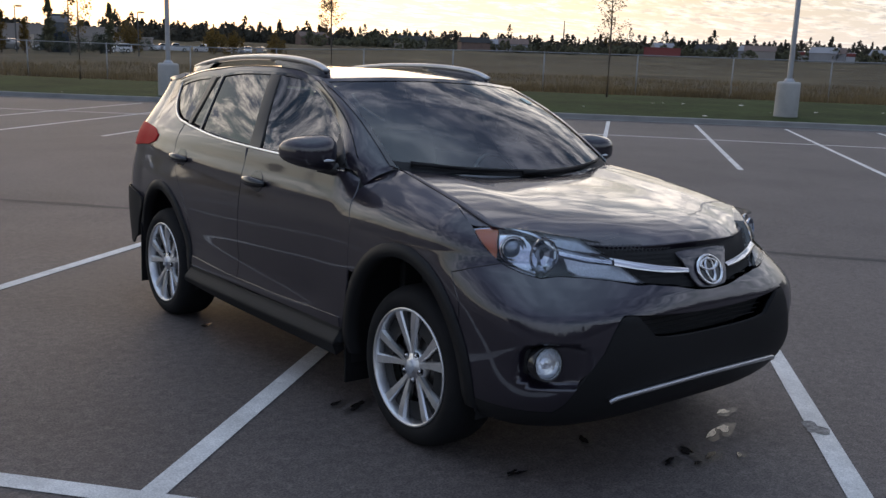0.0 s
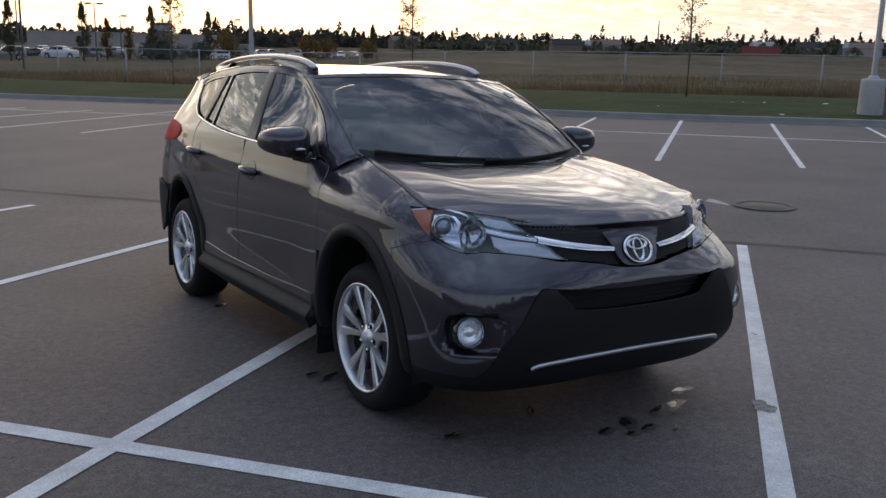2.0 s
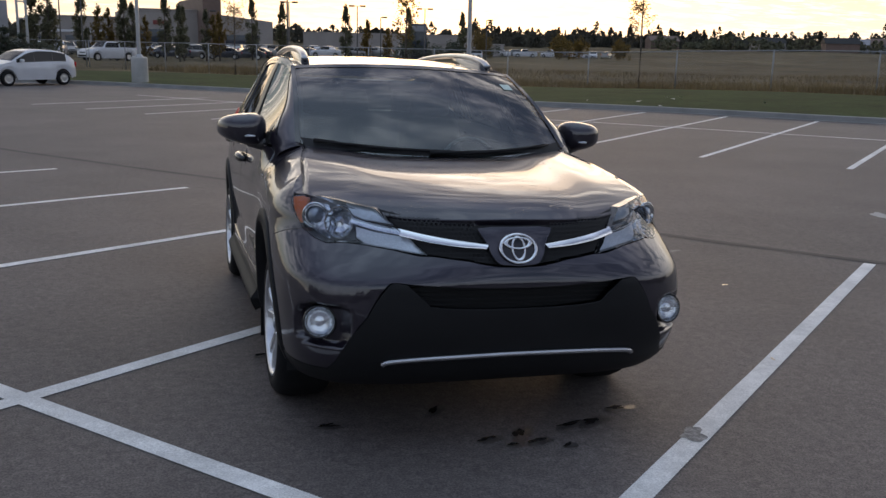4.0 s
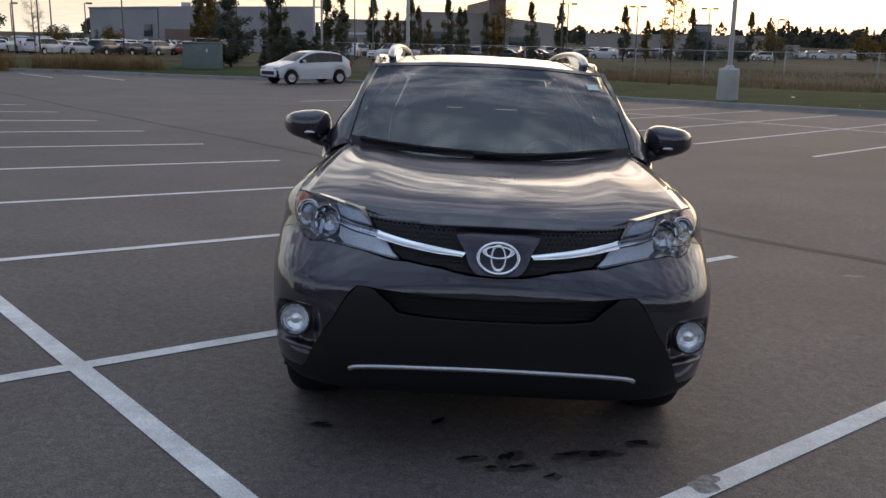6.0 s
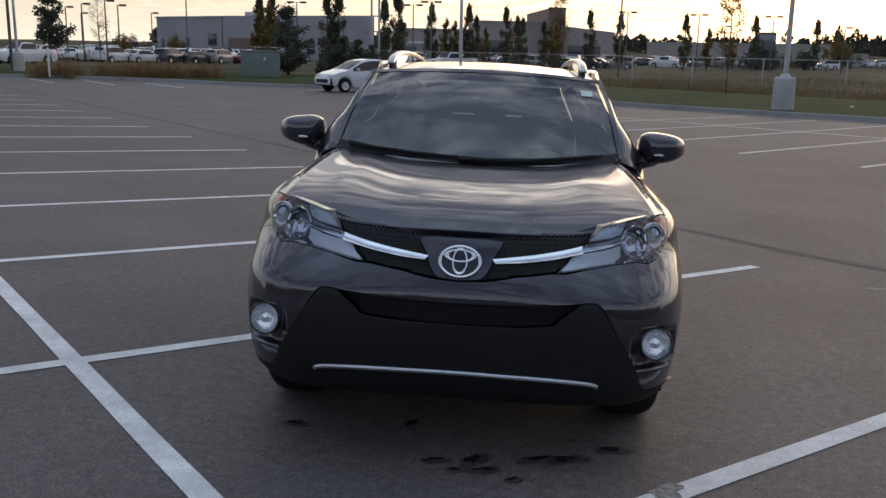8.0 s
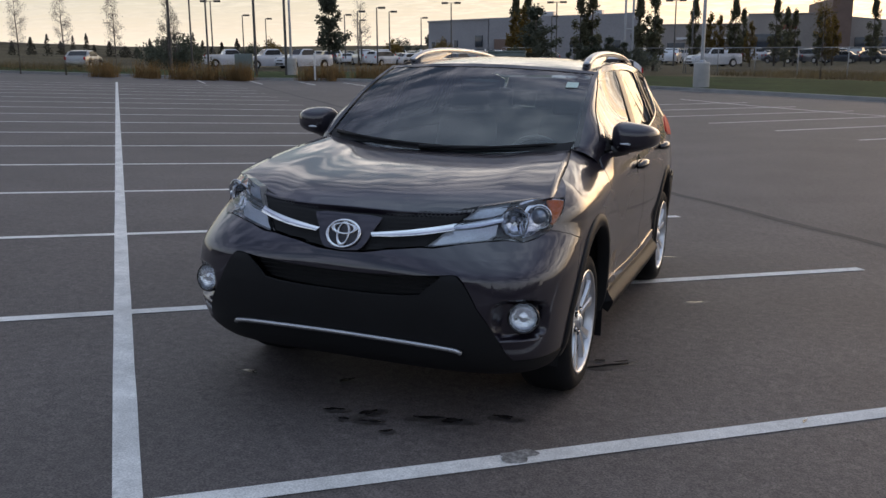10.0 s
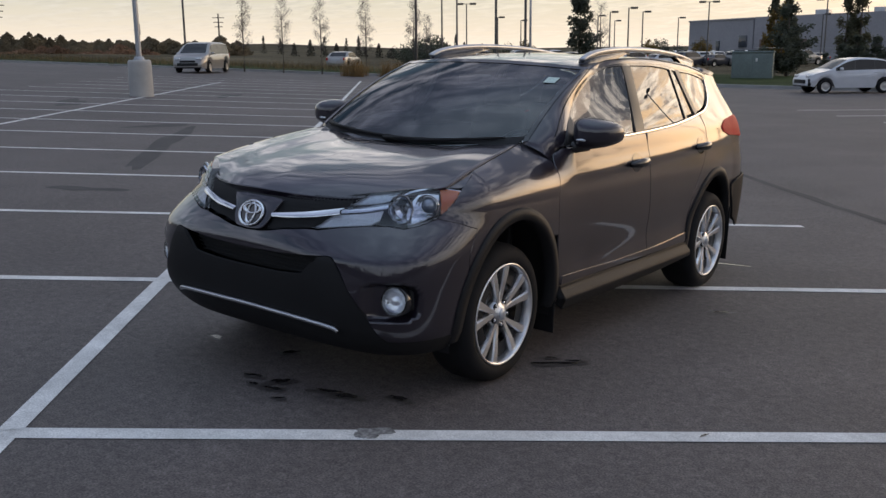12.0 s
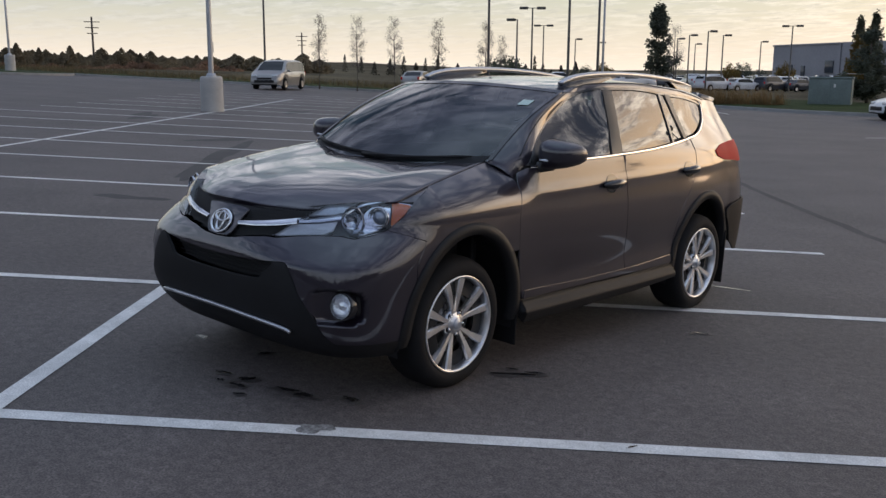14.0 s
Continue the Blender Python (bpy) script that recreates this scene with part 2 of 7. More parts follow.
# ---- small helpers for shapes ----
def part(name, bm, mat, parent=None, label="", flat=False):
    """Links a bmesh as one mesh object under a thing or a part."""
    if not flat and not any(f.smooth for f in bm.faces):
        for f in bm.faces:
            f.smooth = True
    me = bpy.data.meshes.new(name)
    lay = bm.verts.layers.float_vector.get("true_n")
    given = [tuple(v[lay]) for v in bm.verts] if lay else None
    bm.to_mesh(me)
    bm.free()
    if given:
        me.normals_split_custom_set_from_vertices(given)
    me.materials.append(mat)
    ob = new(name, me)
    ob.parent = parent
    if label:
        ob["label"] = label
    return ob


def thing(name, m, label, category, group=""):
    e = new(name)
    e.empty_display_size = .2
    e.matrix_world = m
    return tagged(e, label, category, group)


def box_bm(size, at=(0, 0, 0), bevel=0.0, taper=1.0, segments=2):
    bm = bmesh.new()
    bmesh.ops.create_cube(bm, size=1)
    for v in bm.verts:
        k = taper if v.co.z > 0 else 1
        v.co = Vector((v.co.x * size[0] * k + at[0], v.co.y * size[1] * k + at[1], v.co.z * size[2] + at[2]))
    if bevel:
        bmesh.ops.bevel(bm, geom=bm.edges[:], offset=bevel, segments=segments, affect="EDGES", profile=.6)
    return bm


def add_box(bm, size, at, taper=1.0):
    vs = []
    for dz in (-.5, .5):
        k = taper if dz > 0 else 1
        vs += [bm.verts.new((at[0] + dx * size[0] * k, at[1] + dy * size[1] * k, at[2] + dz * size[2])) for dx, dy in ((-.5, -.5), (.5, -.5), (.5, .5), (-.5, .5))]
    for f in ((3, 2, 1, 0), (4, 5, 6, 7), (0, 1, 5, 4), (1, 2, 6, 5), (2, 3, 7, 6), (3, 0, 4, 7)):
        bm.faces.new([vs[i] for i in f])
    return vs


def lathe(profile, steps=48, axis="z", closed=False):
    """Turns (radius, height) rows about an axis."""
    bm = bmesh.new()
    rings = []
    for i in range(steps):
        a = 2 * math.pi * i / steps
        c, s = math.cos(a), math.sin(a)
        rings.append([bm.verts.new((r * c, r * s, h) if axis == "z" else (h, r * c, r * s)) for r, h in profile])
    n = len(profile)
    for i in range(steps):
        a, b = rings[i], rings[(i + 1) % steps]
        for j in range(n if closed else n - 1):
            k = (j + 1) % n
            try:
                bm.faces.new((a[j], b[j], b[k], a[k]))
            except ValueError:
                pass
    bmesh.ops.remove_doubles(bm, verts=bm.verts, dist=1e-5)
    bmesh.ops.recalc_face_normals(bm, faces=bm.faces)
    return bm


def tube(points, radius, sides=8, bm=None, flat=1.0):
    """A tube along points; radius may be a list. flat squeezes it along z."""
    bm = bm or bmesh.new()
    pts = [Vector(p) for p in points]
    rings = []
    for i, p in enumerate(pts):
        d = (pts[min(i + 1, len(pts) - 1)] - pts[max(i - 1, 0)]).normalized()
        side = d.cross(Vector((0, 0, 1)))
        side = side.normalized() if side.length > 1e-3 else Vector((1, 0, 0))
        up = side.cross(d).normalized()
        r = radius[i] if isinstance(radius, (list, tuple)) else radius
        rings.append([bm.verts.new(p + side * math.cos(2 * math.pi * k / sides) * r + up * math.sin(2 * math.pi * k / sides) * r * flat) for k in range(sides)])
    for a, b in zip(rings, rings[1:]):
        for k in range(sides):
            bm.faces.new((a[k], a[(k + 1) % sides], b[(k + 1) % sides], b[k]))
    bm.faces.new(rings[0][::-1]), bm.faces.new(rings[-1])
    return bm


def spline(rows, per=6):
    """Points on a smooth open curve through rows."""
    out = []
    n = len(rows)
    for i in range(n - 1):
        p0, p1, p2, p3 = rows[max(i - 1, 0)], rows[i], rows[i + 1], rows[min(i + 2, n - 1)]
        for k in range(per):
            t = k / per
            out.append(tuple(.5 * (2 * b + (c - a) * t + (2 * a - 5 * b + 4 * c - d) * t * t + (3 * b - a - 3 * c + d) * t ** 3)
                             for a, b, c, d in zip(p0, p1, p2, p3)))
    out.append(tuple(rows[-1]))
    return out


def panel(outline, place, step=(2.0, .03), edge=.012, flip=1, out=(0, 0, 0)):
    """A curved sheet: the outline in two surface coordinates is cut into a fine net and laid on the surface by place(a, b);
    its rim is turned inwards by edge metres. flip -1 makes the mirrored one."""
    bm = bmesh.new()
    lay = bm.verts.layers.float_vector.new("true_n")
    clean = []
    for p in outline:
        if not clean or math.hypot((p[0] - clean[-1][0]) / step[0], (p[1] - clean[-1][1]) / step[1]) > .02:
            clean.append(p)
    bm.faces.new([bm.verts.new((a, b, 0)) for a, b in clean])
    for ax in (0, 1):
        lo, hi = min(p[ax] for p in clean), max(p[ax] for p in clean)
        i = math.floor(lo / step[ax]) + 1
        while i * step[ax] < hi:
            no = (1, 0, 0) if ax == 0 else (0, 1, 0)
            co = (i * step[ax], 0, 0) if ax == 0 else (0, i * step[ax], 0)
            bmesh.ops.bisect_plane(bm, geom=bm.verts[:] + bm.edges[:] + bm.faces[:], plane_co=co, plane_no=no, dist=.12 * step[ax])
            i += 1
    bmesh.ops.triangulate(bm, faces=[f for f in bm.faces if len(f.verts) > 4])
    true = {}
    for v in bm.verts:
        a, b = v.co.x, v.co.y
        o, p, q = Vector(place(a, b)), Vector(place(a + .05 * step[0], b)), Vector(place(a, b + .05 * step[1]))
        m = (p - o).cross(q - o)
        m.x *= flip
        true[v] = m.normalized() if m.length > 1e-12 else None
        v.co = (o.x * flip, o.y, o.z)
    bm.normal_update()
    mean = sum((f.normal * f.calc_area() for f in bm.faces), Vector())
    if mean.dot(Vector((out[0] * flip, out[1], out[2]))) < 0:
        bmesh.ops.reverse_faces(bm, faces=bm.faces)
        bm.normal_update()
    for f in bm.faces:
        f.smooth = True
    for v, m in true.items():
        if m:
            v[lay] = m if m.dot(v.normal) > 0 else -m
    if edge:
        rim = [e for e in bm.edges if e.is_boundary]
        inner = {}
        for e in rim:
            for v in e.verts:
                if v not in inner:
                    m = true[v] or v.normal
                    if m.dot(v.normal) < 0:
                        m = -m
                    inner[v] = bm.verts.new(v.co - m * edge)
        for e in rim:
            f = e.link_faces[0]
            a, b = e.verts
            for lp in f.loops:
                if lp.edge == e:
                    a, b = lp.vert, lp.link_loop_next.vert
            bm.faces.new((b, a, inner[a], inner[b])).smooth = False
    return bm


def ribbon(a, b, rows=1, bulge=0.0, out=(0, 0, 1)):
    """A strip of quads between two lines of points, raised in the middle by bulge."""
    bm = bmesh.new()
    net = []
    for p, q in zip(a, b):
        p, q = Vector(p), Vector(q)
        net.append([bm.verts.new(p.lerp(q, k / rows) + Vector(out) * bulge * math.sin(math.pi * k / rows)) for k in range(rows + 1)])
    for r, t in zip(net, net[1:]):
        for k in range(rows):
            bm.faces.new((r[k], r[k + 1], t[k + 1], t[k]))
    bm.normal_update()
    if sum((f.normal * f.calc_area() for f in bm.faces), Vector()).dot(Vector(out)) < 0:
        bmesh.ops.reverse_faces(bm, faces=bm.faces)
    return bm
# ---- body surfaces of the car, in its own frame: front towards -y, wheels on z = 0 ----
def table(rows):
    """A smooth curve through (a, b) rows."""
    xs, ys = [r[0] for r in rows], [r[1] for r in rows]
    d = [(ys[i + 1] - ys[i]) / (xs[i + 1] - xs[i]) for i in range(len(xs) - 1)]
    m = [d[0]] + [0.0 if d[i - 1] * d[i] <= 0 else 2 * d[i - 1] * d[i] / (d[i - 1] + d[i]) for i in range(1, len(d))] + [d[-1]]

    def f(x):
        if x <= xs[0]:
            return ys[0] + m[0] * (x - xs[0])
        if x >= xs[-1]:
            return ys[-1] + m[-1] * (x - xs[-1])
        i = 0
        while x > xs[i + 1]:
            i += 1
        h = xs[i + 1] - xs[i]
        t = (x - xs[i]) / h
        return (ys[i] * (1 + 2 * t) * (1 - t) ** 2 + ys[i + 1] * t * t * (3 - 2 * t)
                + h * m[i] * t * (1 - t) ** 2 + h * m[i + 1] * t * t * (t - 1))
    return f


def smooth(a, b, x):
    t = max(0.0, min(1.0, (x - a) / (b - a)))
    return t * t * (3 - 2 * t)


HALF = table([(.18, .78), (.26, .855), (.36, .892), (.5, .900), (.62, .904), (.75, .906), (.85, .904), (.95, .893), (1.03, .880),
              (1.10, .868), (1.15, .856), (1.22, .829), (1.32, .789), (1.42, .746), (1.50, .709), (1.57, .670), (1.63, .60)])
PLAN = table([(-1.8, .988), (-1.6, .996), (-1.0, .997), (-.4, 1.0), (.3, 1.0), (.9, .992), (1.3, .978), (1.7, .95), (2.0, .90)])
EDGE_Z = table([(-2.215, .930), (-2.20, .926), (-2.14, .922), (-2.03, .945), (-1.9, .978), (-1.84, .99), (-1.6, 1.045), (-1.3, 1.10), (-1.05, 1.135), (-.8, 1.15)])
EDGE_X = table([(-2.216, .0), (-2.20, .2), (-2.14, .4), (-2.03, .6), (-1.90, .75), (-1.84, .80), (-1.6, .775), (-1.3, .735), (-1.05, .685), (-.8, .62)])
NOSE = table([(.18, -2.06), (.26, -2.20), (.33, -2.265), (.40, -2.30), (.5, -2.325), (.6, -2.335), (.68, -2.335), (.75, -2.315),
              (.80, -2.29), (.86, -2.262), (.90, -2.243), (.95, -2.20), (1.0, -2.12)])
BLUNT = table([(.2, 3.5), (.3, 4.1), (.42, 4.3), (.55, 4.0), (.68, 3.5), (.78, 2.65), (.86, 2.1), (.95, 2.0), (1.05, 2.0)])
TAIL = table([(.2, 2.10), (.35, 2.22), (.6, 2.25), (.8, 2.22), (1.0, 2.16), (1.2, 2.09), (1.4, 1.98), (1.55, 1.88), (1.62, 1.82)])
YF, YR = -1.6, 1.62


def flank(y, z):
    """Half the car's width at the height z, y along the car."""
    def plain(zz):
        x = HALF(zz) * PLAN(y)
        x += .026 * math.exp(-((y + 1.43) / .42) ** 2 - ((zz - .72) / .28) ** 2)
        x += .018 * math.exp(-((y - 1.22) / .40) ** 2 - ((zz - .80) / .26) ** 2)
        door = smooth(-1.0, -.6, y) * smooth(1.1, .7, y)
        x -= .016 * door * math.exp(-((zz - .52 - .03 * y) / .10) ** 2)
        x += .006 * math.exp(-((zz - 1.0 - .035 * y) / .035) ** 2) * smooth(-1.2, -.5, y) * smooth(2.0, 1.3, y)
        if zz > 1.1:
            x -= .030 * max(0, y - .2) ** 2 * smooth(1.1, 1.45, zz)
            x -= .020 * max(0, -y - .1) ** 2 * smooth(1.1, 1.45, zz)
        return x
    x = plain(z)
    k = smooth(-.80, -1.08, y)
    if k and z > .88:
        zt, xt = EDGE_Z(max(y, -1.9)), EDGE_X(max(y, -1.84))
        xs, q = plain(.88), (z - .88) / (zt - .88)
        roll = xs - (xs - xt) * q ** 2.4
        x = x * (1 - k) + roll * k
    return x


def skin(s, z, out=0.0):
    """The wrap-round skin: s 0 to 90 turns round the front corner, then 1 is 2 cm along the flank, then 90 round the rear corner."""
    side = 90 + (YR - YF) / .02
    if s < 90:
        a, b, n = flank(YF, z), YF - NOSE(z), BLUNT(z)
        c, d = math.cos(radians(s)), math.sin(radians(s))
        x, y = a * max(d, 0) ** (2 / n), YF - b * max(c, 1e-6) ** (2 / n)
        nx, ny = max(d, 1e-6) ** (2 - 2 / n) / a, -max(c, 1e-6) ** (2 - 2 / n) / b
    elif s <= side:
        y = YF + (s - 90) * .02
        d = .062 * smooth(.15, -.35, y) * smooth(1.12, 1.34, z)
        x, nx, ny = flank(y, z) - d, 1, 0
        y += 1.5 * d
    else:
        a, b, n = flank(YR, z), TAIL(z) - YR, 3.2
        t = radians(s - side)
        c, d = max(math.cos(t), 1e-6), max(math.sin(t), 0)
        x, y = a * c ** (2 / n), YR + b * d ** (2 / n)
        nx, ny = c ** (2 - 2 / n) / a, max(d, 1e-6) ** (2 - 2 / n) / b
    l = math.hypot(nx, ny)
    return (x + out * nx / l, y + out * ny / l, z)


def s_at_x(x, z):
    """The skin's s in the front corner, where it is x wide."""
    return math.degrees(math.asin(min(1, (x / flank(YF, z)) ** (BLUNT(z) / 2))))


def s_at_y(y):
    return 90 + (y - YF) / .02


CENTRE_Z = table([(-2.216, .930), (-2.15, .966), (-2.05, .999), (-1.9, 1.028), (-1.7, 1.057), (-1.5, 1.079), (-1.3, 1.096), (-1.1, 1.105)])


def hood_z(x, y):
    t = min(1.1, abs(x) / max(EDGE_X(y), .02))
    zc, ze = CENTRE_Z(y), EDGE_Z(y)
    ridge = .020 * math.exp(-((abs(x) - .56 - .10 * (y + 1.3) * -.5) / .10) ** 2) * smooth(-2.15, -1.5, y)
    return zc + (ze - zc) * t ** 2.6 + ridge * (1 - t ** 6)


def screen(x, t, out=0.0):
    """The windscreen: x across as a share of its half width, t 0 at the foot, 1 at the roof."""
    xb, yb, zb = .715 * x, -1.27 + .21 * abs(x) ** 2.2, 1.085 + .055 * x * x
    xt, yt, zt = .645 * x, -.42 + .11 * abs(x) ** 2.2, 1.548 - .028 * x * x
    bulge = .035 * math.sin(math.pi * t)
    return (xb + (xt - xb) * t, yb + (yt - yb) * t - bulge * .5 - out * .5, zb + (zt - zb) * t + bulge * .85 + out * .85)


def roof_z(x, y):
    mid = table([(-.45, 1.545), (-.2, 1.575), (.2, 1.602), (.6, 1.610), (1.0, 1.603), (1.4, 1.58), (1.8, 1.535), (2.0, 1.505)])(y)
    return mid - .030 * (abs(x) / .6) ** 2 - .03 * (abs(x) / .70) ** 8

# ---- the lot: U runs across the stalls' length, V from stall to stall ----
CU, SU = math.cos(radians(40.5)), math.sin(radians(40.5))


def at(u, v):
    return (CU * u - SU * v, SU * u + CU * v)


def to_uv(x, y):
    return (CU * x + SU * y, -SU * x + CU * y)


def ground_z(x, y):
    u, v = to_uv(x, y)
    bend = 4.33
    z = -.0393 * max(-45, min(u, bend)) - .007 * max(0, min(u, 40) - bend)
    r = math.hypot(x, y)
    z += .010 * max(0, min(u, 40) - bend) * smooth(20, 4, v)
    return z - .032 * math.tanh(v / 8) + .003 * max(0, min(r, 60) - 6) + 3.4 * smooth(190, 360, r)


def P(u, v, dz=0.0):
    x, y = at(u, v)
    return (x, y, ground_z(x, y) + dz)


ASPHALT = material("asphalt", (.099, .0845, .0805), .72, grain=(.009, .55), bump=.7, stain=(1.3, .15), mottle=(.045, .24), broad=(6.5, .17))
LINE = material("worn_white_line", (.70, .69, .67), .75, grain=(.008, .22), bump=.3, stain=(.30, .16), mottle=(.06, .10))
CONCRETE = material("pale_concrete", (.42, .41, .39), .85, grain=(.02, .10), bump=.3, stain=(.5, .12))
KERB_GREY = material("weathered_kerb", (.27, .265, .255), .9, grain=(.02, .12), bump=.3, stain=(.6, .15))
GRASS = material("mown_grass", (.034, .052, .017), .95, grain=(.07, .45), bump=.8, stain=(2.5, .3), spec=.1, mottle=(.4, .25))
FIELD = material("dry_field", (.088, .073, .045), .95, spec=.1, grain=(.35, .4), bump=.9, stain=(9.0, .5), mottle=(40, .3))

KERB = spline([(23.4, -70), (23.4, -30), (23.1, -8), (22.6, 0), (22.8, 8), (23.2, 14), (23.2, 19), (22.6, 24), (21.9, 28), (21.3, 31.4), (19.8, 34.3), (17.4, 36.3), (15.2, 39), (13.6, 42.4), (11.2, 45.8), (6, 49.8), (0, 52.4), (-8.5, 54.8), (-14, 56.3), (-20, 58), (-34, 60.5), (-60, 62.5)], 5)
FAR_EDGE = [(-140, 64), (-140, -70)]


def pavement():
    rim = KERB + FAR_EDGE
    return panel([(u, v) for u, v in rim], lambda u, v: P(u, v), step=(2.165, 1.5), edge=0, out=(0, 0, 1))


pav = part("pavement", pavement(), ASPHALT)
tagged(pav, "dark grey asphalt parking lot", "parking lot", kind="structure")


def sheet():
    """Grass and field to the horizon; it dips under the lot."""
    bm = bmesh.new()
    ring = [-3000, -1200, -600, -450, -360, -320, -280, -240, -200, -170, -140, -120] + list(range(-100, 101, 4)) + [120, 140, 170, 200, 240, 280, 320, 360, 450, 600, 1200, 3000]
    poly = KERB + FAR_EDGE

    def inside(u, v):
        c = False
        j = len(poly) - 1
        for i in range(len(poly)):
            (a, b), (d, e) = poly[i], poly[j]
            if (b > v) != (e > v) and u < (d - a) * (v - b) / (e - b) + a:
                c = not c
            j = i
        return c
    net = []
    for u in ring:
        row = []
        for v in ring:
            x, y, z = P(u, v)
            r = math.hypot(u, v)
            z += -.35 if inside(u, v) else (.02 if r < 60 else 0) + (.5 * noise.noise((u * .03, v * .03, 2)) * smooth(30, 90, r))
            row.append(bm.verts.new((x, y, z)))
        net.append(row)
    for a, b in zip(net, net[1:]):
        for i in range(len(a) - 1):
            bm.faces.new((a[i], b[i], b[i + 1], a[i + 1]))
    return bm


gr = part("ground", sheet(), FIELD)
tagged(gr, "dry brown field running to the horizon", "field", kind="structure")


def swept(rows, profile):
    """A profile of (sideways, up) rows carried along (u, v) rows, sideways to the right of the way."""
    bm = bmesh.new()
    net = []
    for i, (u, v) in enumerate(rows):
        a, b = rows[max(i - 1, 0)], rows[min(i + 1, len(rows) - 1)]
        d = Vector((b[0] - a[0], b[1] - a[1])).normalized()
        net.append([bm.verts.new(P(u + d.y * s, v - d.x * s, h)) for s, h in profile])
    for r, t in zip(net, net[1:]):
        for j in range(len(profile) - 1):
            bm.faces.new((r[j], r[j + 1], t[j + 1], t[j]))
    bmesh.ops.recalc_face_normals(bm, faces=bm.faces)
    return bm


kerb = part("kerb", swept(KERB, [(-.12, .004), (-.02, .004), (0, .02), (.015, .14), (.04, .155), (.17, .155), (.18, .10)]), KERB_GREY, flat=True)
tagged(kerb, "pale concrete kerb along the grass", "kerb", kind="structure")
grass = part("grass_verge", swept(KERB, [(.17, .13), (1.5, .17), (5, .22), (9, .24), (12.5, .22), (14.5, .02)]), GRASS)
tagged(grass, "mown green grass verge behind the kerb", "grass", kind="structure")


def stripe(u0, v0, u1, v1, w=.105, name="stall_line"):
    n = max(2, int(math.hypot(u1 - u0, v1 - v0) / .5))
    d = Vector((u1 - u0, v1 - v0)).normalized()
    bm = bmesh.new()
    net = []
    for i in range(n + 1):
        u, v = u0 + (u1 - u0) * i / n, v0 + (v1 - v0) * i / n
        e = w / 2 + .004 * noise.noise((u * 3, v * 3, 1))
        f = w / 2 + .004 * noise.noise((u * 3, v * 3, 7))
        net.append((bm.verts.new(P(u - d.y * e, v + d.x * e, .004)), bm.verts.new(P(u + d.y * f, v - d.x * f, .004))))
    for a, b in zip(net, net[1:]):
        bm.faces.new((a[0], a[1], b[1], b[0]))
    ob = part(name, bm, LINE)
    return tagged(ob, "worn white painted parking line", "line", "stall lines", "structure")


ROWS_V = [-2.37, .27, 2.93, 5.66, 8.40, 11.10] + [13.8 + 2.7 * i for i in range(11)]
stripe(-2.40, -9.4, -2.40, 43)
stripe(-8.45, -4, -8.45, 36)
for i, v in enumerate(ROWS_V):
    stripe(3.40 if i else 4.3, v, -13.6, v)
stripe(17.5, -30, 17.5, 24)
for i in range(-9, 9):
    v = 1.45 + 2.49 * i
    stripe(11.6, v, 22.2 if v < 14 else 18.5, v)
for u, va, vb in ((1.95, 44.0, 50.6), (4.9, 43.9, 48.9), (7.35, 41.9, 46.7), (9.45, 39.3, 44.5), (11.6, 36.2, 41.7)):
    stripe(u, va, u, vb)

# ---- the grey sport utility car ----
SIZE = Matrix.Diagonal((1.012, 1.0, 1.018, 1))
suv = thing("sport_utility_car", BASE @ SIZE, "dark grey metallic sport utility car parked across the stall lines", "car")
WHEEL_F, WHEEL_R, HUB_Z, TYRE_R = -1.445, 1.215, .338, .345


def on_skin(out=0.0):
    return lambda s, z: skin(s, z, out)


def sy(rows):
    """(y, z) rows into (s, z) rows of the skin's flank."""
    return [(s_at_y(y), z) for y, z in rows]


def arch(yc, a, b, lo=.335, start=180, end=0, n=20, z0=None):
    """An arch line over a wheel, from its front foot to its rear foot, as (s, z)."""
    rows = []
    for i in range(n + 1):
        t = radians(start + (end - start) * i / n)
        rows.append((yc + a * math.cos(t), lo + b * math.sin(t)))
    return [(round(s_of(y, z), 3), z) for y, z in rows]


def s_of(y, z):
    """The skin's s at y, also round the corners."""
    if y < YF:
        b, n = YF - NOSE(z), BLUNT(z)
        return math.degrees(math.acos(min(1, ((YF - y) / b) ** (n / 2))))
    if y > YR:
        b = TAIL(z) - YR
        return 90 + (YR - YF) / .02 + math.degrees(math.asin(min(1, ((y - YR) / b) ** 1.6)))
    return s_at_y(y)


def sx(rows):
    return [(s_at_x(x, z), z) for x, z in rows]


BELT = table([(-1.0, 1.098), (-.58, 1.128), (0, 1.145), (.5, 1.170), (.95, 1.214), (1.05, 1.226)])
CANT = table([(-.16, 1.560), (.05, 1.575), (.4, 1.585), (.8, 1.575), (1.2, 1.545), (1.5, 1.505), (1.8, 1.45)])
HEADLAMP = [(72, .974), (65, .984), (58, .984), (50, .976), (44, .967), (s_at_x(.545, .957), .957), (s_at_x(.505, .92), .92), (s_at_x(.457, .875), .875), (s_at_x(.408, .83), .83), (s_at_x(.366, .797), .797),
            (29, .815), (37, .825), (45, .829), (50.5, .820), (56, .833), (62, .860), (66, .900)]


